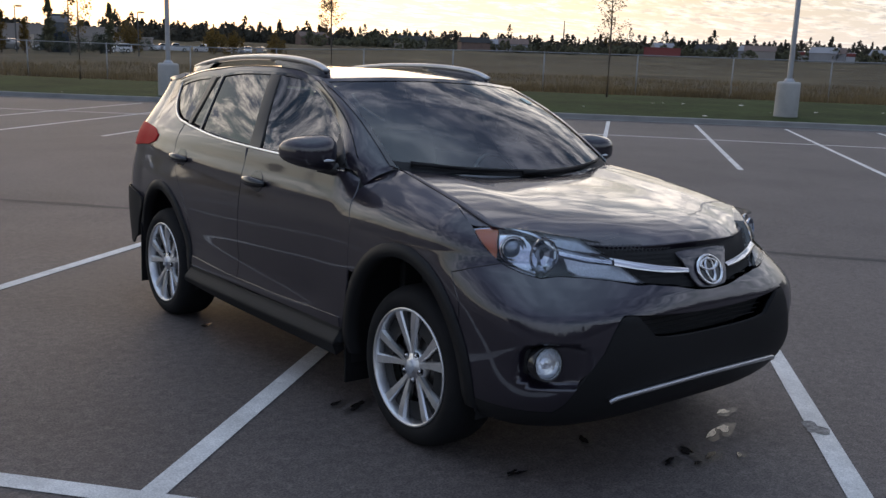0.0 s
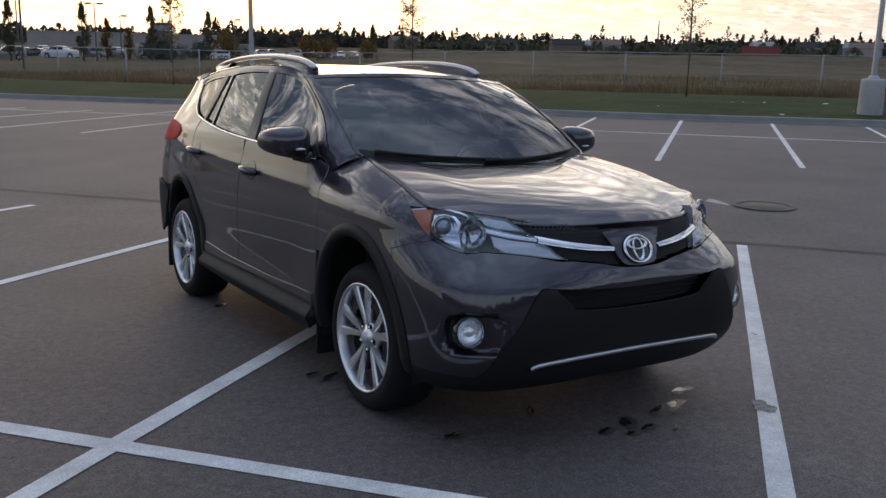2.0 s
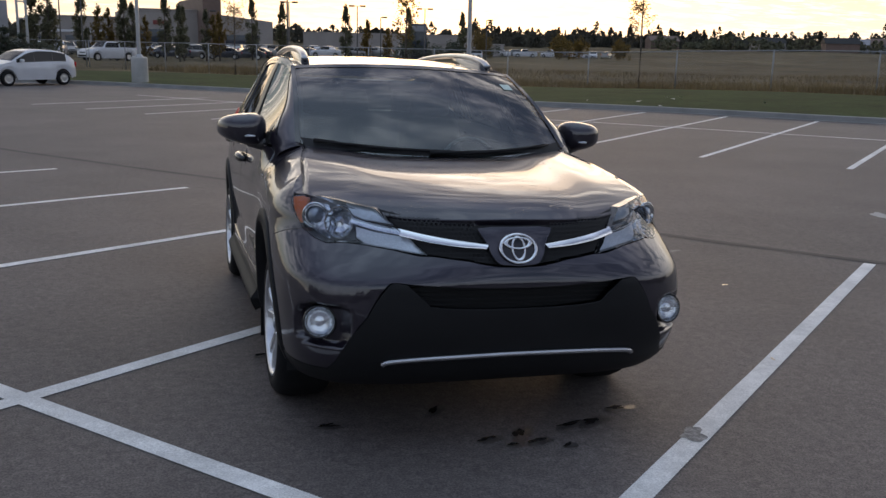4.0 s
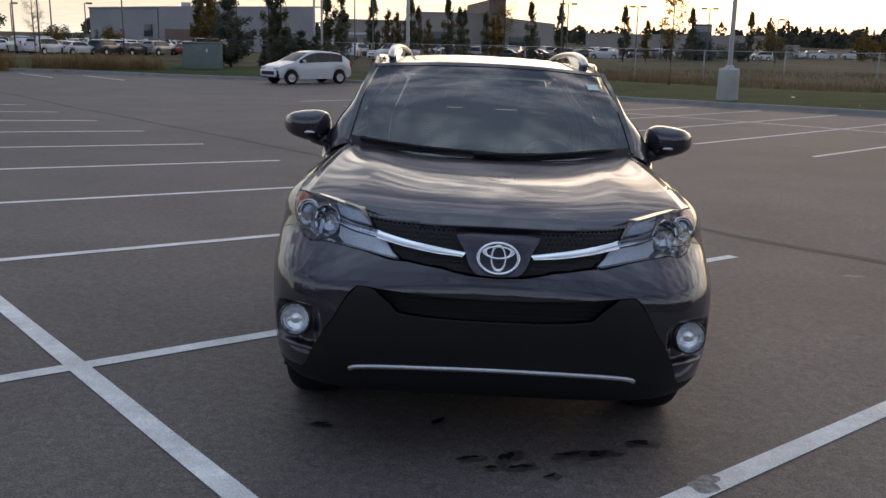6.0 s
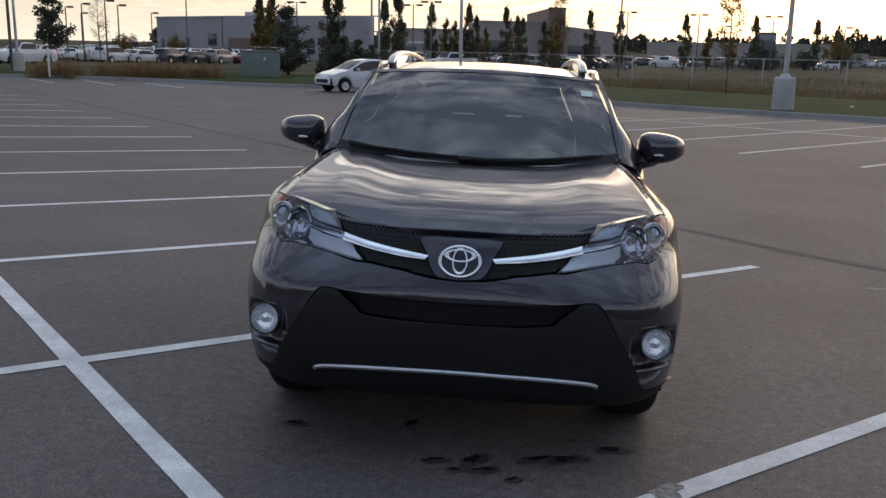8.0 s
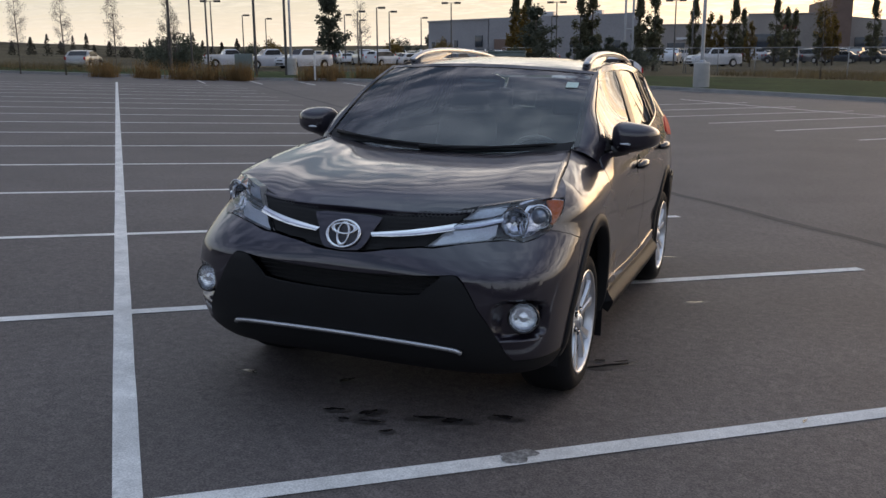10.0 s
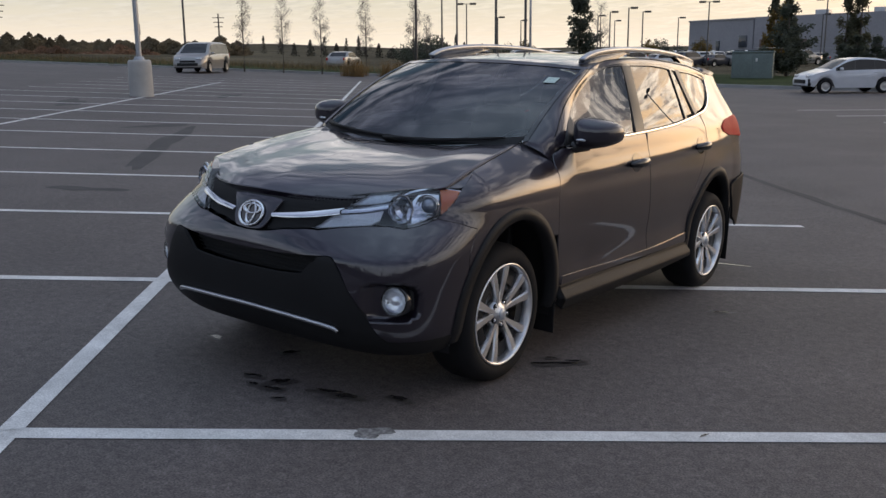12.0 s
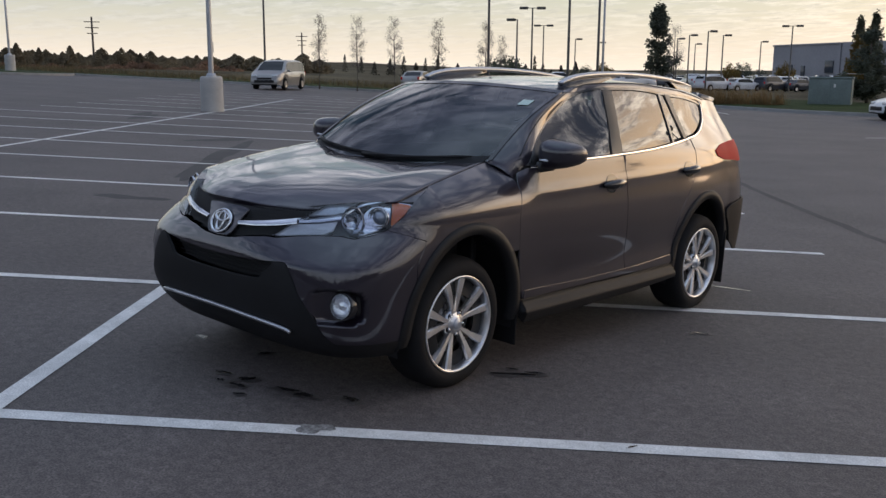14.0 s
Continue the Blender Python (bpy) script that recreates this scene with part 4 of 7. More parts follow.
def headlamp(k):
    """The clear-covered lamp with its bowls and the amber end."""
    def deep(s, z):
        d = .055 * min(1, max(0, (s - 18) / 14)) * min(1, max(0, (74 - s) / 8))
        return skin(s, z, -.012 - d)
    face = (.6, -.8, 0)
    lamp = part("headlamp", panel(HEADLAMP, deep, flip=k, out=face, edge=0), LAMP_BLACK, suv, "clear-covered headlamp with an amber outer end")
    # walls from the rim inwards
    ring = HEADLAMP + HEADLAMP[:1]
    fine = []
    for (a, b), (c, d) in zip(ring, ring[1:]):
        fine += [(a + (c - a) * i / 4, b + (d - b) * i / 4) for i in range(4)]
    fine.append(ring[0])
    part("lamp_wall", ribbon([(skin(s, z, -.001)[0] * k, *skin(s, z, -.001)[1:]) for s, z in fine], [(deep(s, z)[0] * k, *deep(s, z)[1:]) for s, z in fine], 1), GLOSS_BLACK, lamp)
    part("lamp_cover", panel(HEADLAMP, on_skin(.002), step=(3, .04), flip=k, out=face, edge=0), GLASS_LAMP, lamp, "clear lamp cover")
    # bright upper rim line
    up = spline([(71.5, .971), (65, .979), (58, .980), (53, .974), (50, .962), (47.5, .942), (45, .918), (43, .908)], 4)
    lo = [(s, z - .008) for s, z in up]
    part("lamp_brow", ribbon([(skin(s, z, -.006)[0] * k, *skin(s, z, -.006)[1:]) for s, z in up], [(skin(s, z, -.010)[0] * k, *skin(s, z, -.010)[1:]) for s, z in lo], 1, 0, (k * .5, -1, 0)), REFLECTOR, lamp)
    # amber end
    amber = [(71.2, .968), (64.8, .978), (62.6, .975), (63.0, .90), (63.6, .873), (66.0, .905)]
    part("amber_end", panel(amber, on_skin(-.006), step=(1.5, .02), flip=k, out=face), AMBER, lamp, "amber side reflector")
    # silver plate round the outer bowl
    plate = [(62.2, .972), (56.5, .975), (52.5, .93), (51.0, .87), (51.8, .832), (56, .842), (61.5, .868), (62.6, .90)]
    part("bowl_plate", panel(plate, on_skin(-.030), step=(1.5, .02), flip=k, out=face), REFLECTOR, lamp)

    def dish(s, z, r, inset, mat, name, squash=1.0, lens=None, lens_label=""):
        c, e = Vector(skin(s, z, -inset)), Vector(skin(s, z, .05 - inset))
        axis = ((e - c).normalized() + Vector((0, -1.3, .12))).normalized()
        rot = axis.to_track_quat("Z", "Y").to_matrix().to_4x4()
        bm = lathe([(r, .012), (r * 1.08, .012), (r * 1.08, .004), (r, .004), (r * .92, -.004), (r * .7, -.018), (r * .35, -.028), (0.0005, -.030)], 28 if lens else 11)
        bmesh.ops.transform(bm, matrix=Matrix.Diagonal((1, squash, 1, 1)), verts=bm.verts)
        bmesh.ops.transform(bm, matrix=Matrix.Translation(c) @ rot, verts=bm.verts)
        for v in bm.verts:
            v.co.x *= k
        if k < 0:
            bmesh.ops.reverse_faces(bm, faces=bm.faces)
        part(name, bm, mat, lamp, flat=not lens)
        if lens:
            ring_ = lathe([(r * .74, .002), (r * .80, .010), (r * .88, .010), (r * .92, .0)], 28)
            bmesh.ops.transform(ring_, matrix=Matrix.Translation(c) @ rot, verts=ring_.verts)
            for v in ring_.verts:
                v.co.x *= k
            if k < 0:
                bmesh.ops.reverse_faces(ring_, faces=ring_.faces)
            part("lens_ring", ring_, CHROME, lamp)
            bm = lathe([(r * .72, -.012), (r * .66, .004), (r * .5, .016), (r * .25, .023), (0.0005, .025)], 24)
            bmesh.ops.transform(bm, matrix=Matrix.Translation(c) @ rot, verts=bm.verts)
            for v in bm.verts:
                v.co.x *= k
            if k < 0:
                bmesh.ops.reverse_faces(bm, faces=bm.faces)
            part("lens", bm, lens, lamp, lens_label)
    dish(58.2, .910, .050, .020, REFLECTOR, "outer_bowl", 1.0, LENS_DARK, "round glass projector lens")
    dish(49.0, .893, .056, .024, REFLECTOR, "inner_bowl", 1.12)
    # lower inner lamp: a ribbed bright wedge, and the bright bar that carries the grille bar on
    bar = spline([(44.5, .908), (41, .899), (37, .889), (s_at_x(.458, .876), .876)], 4)
    part("lamp_bar", ribbon([(skin(s, z + .011, -.010)[0] * k, *skin(s, z + .011, -.010)[1:]) for s, z in bar], [(skin(s, z - .010, -.006)[0] * k, *skin(s, z - .010, -.006)[1:]) for s, z in bar], 2, .004, (k * .4, -1, 0)), REFLECTOR, lamp)
    wedge = [(43, .884), (37, .869), (s_at_x(.440, .856), .856), (s_at_x(.400, .822), .822), (s_at_x(.374, .801), .801), (30, .819), (38.5, .829), (42, .846)]
    part("turn_lamp", panel(wedge, on_skin(-.018), step=(1.5, .02), flip=k, out=face), WHITE_LENS, lamp, "ribbed white turn lamp")
    upper = [(48, .966), (44, .961), (s_at_x(.548, .951), .951), (s_at_x(.512, .918), .918), (s_at_x(.492, .903), .903), (41, .914), (44.5, .926)]
    part("running_lamp", panel(upper, on_skin(-.022), step=(1.5, .02), flip=k, out=face), LAMP_SILVER, lamp)


LENS_DARK = material("projector_glass", (.26, .31, .38), .05, .35, 1.0, stain=(.02, .1))
LAMP_SILVER = material("lamp_silver", (.50, .54, .60), .35, .5, stain=(.02, .12))
for k in (1, -1):
    car_side(k)
    headlamp(k)


def mirrored(half):
    """A closed outline from its half at x >= 0 (s >= 0), told from the top middle down to the bottom middle."""
    return half + [(-a, b) for a, b in half[::-1] if a > 1e-6]


def both(out=0.0, fn=None):
    def f(s, z):
        x, y, zz = skin(abs(s), z, fn(abs(s), z) if fn else out)
        return (math.copysign(x, s), y, zz)
    return f


FRONT = (0, -1, 0)
def dent(s, z):
    """The hollow round the fog lamp."""
    x = skin(s, z)[0]
    q = abs((x - .762) / .098) ** 4 + abs((z - .516) / .082) ** 4
    return -.062 * smooth(1.35, .40, q) * smooth(.64, .74, x)


# painted bumper skin, round both corners to the wheel arches
top = [(0, .752)] + sx([(.10, .757), (.21, .777), (.341, .793)]) + [(20.6, .794), (29, .812), (37, .822), (45, .826), (50.5, .817), (56, .830), (62, .857), (72, .832), (81.0, .803)]
low = arch(-1.415, .455, .515, start=150, end=178, n=5) + [(s_of(-1.862, .334), .334), (60, .332)] + sx([(.745, .335), (.722, .370), (.615, .567), (.540, .690), (.525, .701), (.50, .702), (.462, .698), (.20, .680)]) + [(0, .675)]
bumper = part("front_bumper", panel(mirrored(top + low), both(fn=dent), step=(1.5, .015), flip=1, out=FRONT), PAINT, suv)
# black lower apron with the wide air opening
ap = [(0, .588)] + sx([(.15, .589), (.30, .597), (.369, .607), (.40, .64), (.462, .694), (.50, .699), (.522, .697), (.537, .684), (.612, .564), (.720, .366), (.742, .330)]) + [(60, .329), (s_of(-1.862, .329), .329), (79.5, .262), (60, .250), (40, .245), (20, .250), (0, .255)]
part("bumper_apron", panel(mirrored(ap), both(.004), flip=1, out=FRONT, edge=.02), PLASTIC, bumper, "black textured bumper apron")
strip = sx([(.545, .366), (.52, .380), (.40, .390), (.20, .395)]) + [(0, .397)]
pts = [skin(s, z, .012) for s, z in strip]
line = [(-p[0], p[1], p[2]) for p in pts] + [p for p in pts[-2::-1]]
part("chrome_strip", tube(spline(line, 6), [.006] + [.012] * (len(spline(line, 6)) - 2) + [.006], 8, flat=.9), SATIN, bumper, "satin silver lower bumper strip")
# lower air opening: a dark sheet carries the void's shade in its colour, with slats before it
lg = [(0, .684)] + sx([(.20, .688), (.46, .704), (.475, .690), (.40, .63), (.37, .598), (.15, .580)]) + [(0, .578)]
part("air_opening_shade", panel(mirrored(lg), both(-.07), flip=1, out=FRONT, edge=0), DARK, bumper)
for z in (.604, .622, .640, .658, .676):
    w = .36 + .1 * (z - .6) / .09
    pts = [skin(s_at_x(w * i / 8, z), z, -.05) for i in range(9)]
    line = [(-p[0], p[1], p[2]) for p in pts[::-1]] + pts[1:]
    part("air_slat", tube(line, .0032, 6, flat=.7), DARK, bumper)
# upper grille
ug = [(0, .908)] + sx([(.15, .912), (.27, .916), (.39, .926), (.47, .938), (.545, .954), (.507, .92), (.459, .875), (.410, .83), (.368, .797), (.21, .780), (.10, .760)]) + [(0, .754)]
grille = part("grille", panel(mirrored(ug), both(-.035), flip=1, out=FRONT, edge=0), DARK, suv, "black honeycomb grille with a chrome bar")
bm = bmesh.new()
R_ = .0105
for row in range(16):
    for col in range(-31, 32):
        x, z = col * R_ * 1.75 + (R_ * .875 if row % 2 else 0), .765 + row * R_ * 1.5
        ax = abs(x)
        lo_z = .760 + max(0, ax - .09) * .14
        if ax < .10 + .06 * (z - .77) / .12 or ax > .352 + 1.13 * (z - .797) or z > .910 + max(0, ax - .15) * .085 or z < lo_z + .008:
            continue
        o, i = [], []
        for c in range(6):
            a = radians(60 * c + 30)
            for lst, rr, d in ((o, R_, -.016), (i, R_ * .72, -.016), ):
                xx, zz = x + rr * math.cos(a), z + rr * math.sin(a)
                p = skin(s_at_x(abs(xx), zz), zz, d)
                lst.append(bm.verts.new((math.copysign(p[0], xx), p[1], p[2])))
        for c in range(6):
            d = (c + 1) % 6
            bm.faces.new((o[c], o[d], i[d], i[c]))
bm.normal_update()
part("grille_mesh", bm, DARK, grille, flat=True)["kind"] = "stuff"
for k in (1, -1):
    rows = [(.462, .877), (.37, .860), (.28, .847), (.20, .838), (.128, .831)]
    h = [.0120, .0115, .0105, .0095, .0080]
    lo = [skin(s_at_x(x, z), z - d, .006) for (x, z), d in zip(rows, h)]
    hi = [skin(s_at_x(x, z), z + d, .002) for (x, z), d in zip(rows, h)]
    lo, hi = spline(lo, 4), spline(hi, 4)
    part("grille_bar", ribbon([(p[0] * k, p[1], p[2]) for p in lo], [(p[0] * k, p[1], p[2]) for p in hi], 3, .005, FRONT), CHROME, grille, "bright chrome grille bar")
centre = [(0, .906)] + sx([(.10, .906), (.158, .900), (.150, .88), (.118, .82), (.090, .775), (.075, .766)]) + [(0, .760)]
part("badge_panel", panel(mirrored(centre), both(.002), flip=1, out=FRONT), PAINT, grille)


def oval_ring(cx, cz, a, b, w, h=.006, n=40, lift=.010):
    bm = bmesh.new()
    rows = []
    for i in range(n):
        t = 2 * math.pi * i / n
        ring = []
        for q, l in ((1, 0), (1 - w * .25 / min(a, b), h), (1 - w * .75 / min(a, b), h), (1 - w / min(a, b), 0)):
            x, z = cx + a * q * math.cos(t), cz + b * q * math.sin(t)
            p = skin(s_at_x(abs(x), z), z, lift + l)
            ring.append(bm.verts.new((math.copysign(p[0], x), p[1], p[2])))
        rows.append(ring)
    for i in range(n):
        r, t = rows[i], rows[(i + 1) % n]
        for j in range(3):
            bm.faces.new((r[j], r[j + 1], t[j + 1], t[j]))
    bmesh.ops.recalc_face_normals(bm, faces=bm.faces)
    return bm


badge = part("badge", panel([(s_at_x(abs(.076 * math.cos(a)), .826 + .052 * math.sin(a)) * (1 if math.cos(a) > 0 else -1), .826 + .052 * math.sin(a)) for a in [2 * math.pi * (i + .5) / 32 for i in range(32)]], both(.006), step=(2, .03), out=FRONT), GLOSS_BLACK, grille, "oval chrome badge")
part("badge_ring", oval_ring(0, .826, .082, .058, .0092), CHROME, badge)
part("badge_oval", oval_ring(0, .826, .030, .050, .0078, lift=.009), CHROME, badge)
part("badge_oval", oval_ring(0, .846, .062, .024, .0074, lift=.0095), CHROME, badge)

FOG_WHITE = material("fog_lamp_reflector", (.94, .96, .99), .16, .75, coat=.3, grain=(.02, .06), bump=.25)
# fog lamps in their pockets
for k in (1, -1):
    c = Vector((.776 * k, -2.158, .522))
    fog = part("fog_lamp", box_bm((.10, .05, .10), (c.x, c.y + .07, c.z), .02), DARK, bumper, "round clear fog lamp in a hollow of the bumper")
    axis = Vector((.16 * k, -1, .14)).normalized().to_track_quat("Z", "Y").to_matrix().to_4x4()
    bm = lathe([(.068, -.03), (.068, .008), (.064, .015), (.060, .012)], 32)
    bmesh.ops.transform(bm, matrix=Matrix.Translation(c) @ axis, verts=bm.verts)
    part("bezel", bm, GLOSS_BLACK, fog)
    bm = lathe([(.0005, .034), (.018, .032), (.038, .027), (.052, .019), (.058, .010)], 32)
    bmesh.ops.transform(bm, matrix=Matrix.Translation(c) @ axis, verts=bm.verts)
    part("fog_lens", bm, GLASS_LAMP, fog)
    bm = lathe([(.059, .014), (.055, .009), (.040, .002), (.020, -.001), (.018, .008), (.0005, .010)], 14)
    bmesh.ops.transform(bm, matrix=Matrix.Translation(c) @ axis, verts=bm.verts)
    part("fog_bowl", bm, FOG_WHITE, fog, flat=True)

# hood


def front_y(x):
    """Where the hood's front edge runs, x across."""
    lo, hi = -2.2155, -1.84
    for _ in range(30):
        m = (lo + hi) / 2
        lo, hi = (m, hi) if EDGE_X(m) < x else (lo, m)
    return lo


def hood_point(a, b):
    """a -1 to 1 across, b 0 at the nose, 1 at the screen."""
    w = abs(a)
    f = (.796 * w, front_y(.796 * w))
    r = (.655 * w, -1.262 + .20 * w ** 2.2)
    ys = -1.84 + .778 * b
    side = (EDGE_X(ys) - .004, ys)
    k = w ** 3
    mid = (f[0] + (r[0] - f[0]) * b, f[1] + (r[1] - f[1]) * b)
    end = (.796 + (.655 - .796) * b, front_y(.796) + (-1.062 - front_y(.796)) * b)
    x, y = mid[0] + k * (side[0] - end[0]), mid[1] + k * (side[1] - end[1])
    zc, ze = CENTRE_Z(-2.2155 + .9535 * b), EDGE_Z(ys)
    z = zc + (ze - zc) * w ** 3.2
    flat0 = CENTRE_Z(-2.2155) + (EDGE_Z(-1.84) - CENTRE_Z(-2.2155)) * w ** 3.2
    z += (EDGE_Z(f[1]) - flat0) * (1 - b) ** 5
    z += .008 * math.exp(-((x - .55 + .05 * (y + 1.3)) / .125) ** 2) * smooth(.08, .6, b) * (1 - w ** 6)
    return (math.copysign(x, a) if a else 0.0, y, z)


def hood_mesh():
    bm = bmesh.new()
    na, nb = 56, 34
    net = [[bm.verts.new(hood_point(-1 + 2 * i / na, (j / nb) ** 1.35)) for i in range(na + 1)] for j in range(nb + 1)]
    for j in range(nb):
        for i in range(na):
            bm.faces.new((net[j][i], net[j][i + 1], net[j + 1][i + 1], net[j + 1][i]))
    ring = net[0] + [r[-1] for r in net[1:]] + net[-1][-2::-1] + [r[0] for r in net[-2:0:-1]]
    low = [bm.verts.new((v.co.x * .988, v.co.y * .996, v.co.z - .024)) for v in ring]
    for i in range(len(ring)):
        j = (i + 1) % len(ring)
        bm.faces.new((ring[i], low[i], low[j], ring[j]))
    bm.normal_update()
    for f in bm.faces:
        f.smooth = f.normal.z > .5
    return bm


hood = part("hood", hood_mesh(), PAINT_WET, suv)
# cowl and wipers
a = [(x, -1.10 - .165 * (1 - (x / .7) ** 2), hood_z(x, -1.10 - .165 * (1 - (x / .7) ** 2)) - .018) for x in [-.68 + .068 * i for i in range(21)]]
b = [screen(x / .69, .06, .003) for x in [-.68 + .068 * i for i in range(21)]]
part("cowl", ribbon(a, b, 2, .004, (0, -.3, 1)), PLASTIC, suv, "black plastic cowl")
for x0, x1, t0, t1 in ((-.56, .08, .036, .046), (-.02, .60, .026, .040)):
    wiper = [screen((x0 + (x1 - x0) * i / 10) / .69, t0 + (t1 - t0) * i / 10 + .010 * math.sin(math.pi * i / 10), .014) for i in range(11)]
    w = part("wiper", tube(wiper, [.003] + [.0065] * 9 + [.003], 6, flat=1.4), PLASTIC, suv, "black wiper")
    p0 = screen((x0 - .06) / .69, .03, .018)
    part("wiper_arm", tube([p0, screen((x0 + .08) / .69, .034, .022), wiper[6]], [.012, .008, .005], 6), PLASTIC, w)
# windscreen, roof, hatch
bm = bmesh.new()
net = [[bm.verts.new(screen(-.995 + 1.99 * i / 48, j / 24)) for i in range(49)] for j in range(25)]
for r_, t_ in zip(net, net[1:]):
    for i in range(48):
        bm.faces.new((r_[i], r_[i + 1], t_[i + 1], t_[i]))
bm.normal_update()
part("windscreen", bm, GLASS_FRONT, suv, "clear raked windscreen")
band = [screen(x / 20, 1.0, .004) for x in range(-20, 21)]
part("screen_band", ribbon([screen(x / 20, .955, .003) for x in range(-20, 21)], band, 1, 0, (0, -.5, .8)), GLOSS_BLACK, suv)
ro = [(x, -.42 + .11 * abs(x / .645) ** 2.2) for x in [-.645 + .0645 * i for i in range(21)]] + [(.62, -.03), (.60, .2)] + [(.60, y) for y in (.5, .8, 1.2)] + [(.55, 1.45), (.50, 1.62), (.5, 1.86)] + [(.25, 1.90), (-.25, 1.90)] + [(-.5, 1.86), (-.50, 1.62), (-.55, 1.45)] + [(-.60, y) for y in (1.2, .8, .5, .2)] + [(-.62, -.03)]
part("roof", panel(ro, lambda x, y: (x, y, roof_z(x, y)), step=(.05, .06), out=(0, 0, 1)), PAINT, suv)
for k in (1, -1):
    sp = [(.0, 1.70), (.52, 1.66), (.575, 1.60), (.60, 1.72), (.585, 1.84), (.45, 1.93), (0, 1.985)]
    part("spoiler", panel([(x, y) for x, y in sp], lambda x, y: (x, y, roof_z(x, y) + .012 - .012 * (y - 1.6)), step=(.05, .04), edge=.035, flip=k, out=(0, 0, 1)), PAINT, suv)
    part("hatch", panel([(290.5, 1.46), (342.4, 1.46), (342.4, 1.435), (297.5, 1.435), (300.5, 1.21), (342.4, 1.21), (342.4, .79), (294.5, .79)], on_skin(), step=(4, .05), flip=k, out=(0, 1, 0)), PAINT, suv)
    part("hatch_glass", panel([(297, 1.44), (342.4, 1.44), (342.4, 1.20), (300, 1.20)], on_skin(.006), step=(4, .05), flip=k, out=(0, 1, 0), edge=0), GLASS_SIDE, suv)
# floor pan and engine-bay floor keep the ground's light out
part("floor_pan", box_bm((1.50, 3.9, .12), (0, 0, .30), .03), DARK, suv)
part("engine_bay", box_bm((1.28, .85, .45), (0, -1.60, .62), .06), DARK, suv)
part("bulkhead", box_bm((1.40, .04, .60), (0, -1.13, .70), .01), DARK, suv)


# wheels
def wheel(x, y, k):
    w = part("wheel", lathe([(.13, -.20), (.245, -.20), (.245, -.03), (.150, -.015)], 40, "x"), DARK, suv, "five double-spoke silver alloy wheel")
    prof = [(.247, -.005), (.254, .012), (.264, .019), (.285, .022), (.305, .018), (.322, .006), (.336, -.014), (TYRE_R, -.045), (TYRE_R + .001, -.11), (TYRE_R, -.175), (.336, -.206), (.32, -.225), (.29, -.238), (.258, -.236), (.240, -.22)]
    part("tyre", lathe(prof, 64, "x"), RUBBER, w, "black tyre")
    rim = lathe([(.254, .016), (.251, .020), (.244, .018), (.239, .008), (.234, -.03), (.226, -.10)], 64, "x")
    part("rim", rim, ALLOY, w, "silver alloy rim")
    part("brake_disc", lathe([(.155, -.075), (.155, -.06), (.06, -.06), (.06, -.04), (.0005, -.04)], 40, "x"), DISC, w)
    cal = bmesh.new()
    for i in range(8):
        a = radians(20 + 8 * i)
        add_box(cal, (.07, .035, .035), (-.07, .155 * math.cos(a), .155 * math.sin(a)))
    part("caliper", cal, DISC, w)
    for i in range(5):
        for side in (-1, 1):
            a0, a1 = radians(90 + 72 * i + side * 9), radians(90 + 72 * i + side * 14.5)
            bm = bmesh.new()
            rows = []
            for j in range(8):
                t = j / 7
                r = .050 + (.242 - .050) * t
                a = a0 + (a1 - a0) * t ** .8
                wd = .0105 + .0135 * t
                face = -.012 + .026 * t ** 1.2 - .008 * t ** 4
                c, s = math.cos(a), math.sin(a)
                lean = side * .004
                ring = []
                for du, dx in ((-wd, -.035), (-wd, face - .012 + lean), (-wd * .74, face), (wd * .74, face), (wd, face - .012 - lean), (wd, -.035)):
                    ring.append(bm.verts.new((dx, r * c - du * s, r * s + du * c)))
                rows.append(ring)
            for p, q in zip(rows, rows[1:]):
                for j in range(5):
                    bm.faces.new((p[j], p[j + 1], q[j + 1], q[j]))
            bm.faces.new(rows[0]), bm.faces.new(rows[-1])
            bmesh.ops.recalc_face_normals(bm, faces=bm.faces)
            for f in bm.faces:
                f.smooth = False
            part("spoke", bm, ALLOY, w, flat=True)
    part("hub", lathe([(.076, -.05), (.072, -.022), (.060, -.012), (.038, -.008), (.034, -.003), (.028, .001), (.0005, .003)], 40, "x"), ALLOY, w)
    part("hub_cap", lathe([(.030, .0015), (.026, .0060), (.0005, .008)], 24, "x"), LAMP_SILVER, w)
    for i in range(5):
        a = radians(90 + 36 + 72 * i)
        hole = lathe([(.0165, .0065), (.0150, -.004), (.0005, -.006)], 16, "x")
        bmesh.ops.translate(hole, vec=(-.014, .057 * math.cos(a), .057 * math.sin(a)), verts=hole.verts)
        part("nut_recess", hole, DARK, w)
        nut = lathe([(.009, -.006), (.0085, .006), (.006, .010), (.0005, .010)], 6, "x")
        bmesh.ops.translate(nut, vec=(-.014, .057 * math.cos(a), .057 * math.sin(a)), verts=nut.verts)
        part("wheel_nut", nut, CHROME, w)
    w.matrix_local = pose(x, y, HUB_Z, 9, 0, 0) if k > 0 else pose(x, y, HUB_Z, 9, 0, 180)
    return w


for y in (WHEEL_F, WHEEL_R):
    x = .870 if y < 0 else .882
    wheel(x, y, 1), wheel(-x, y, -1)

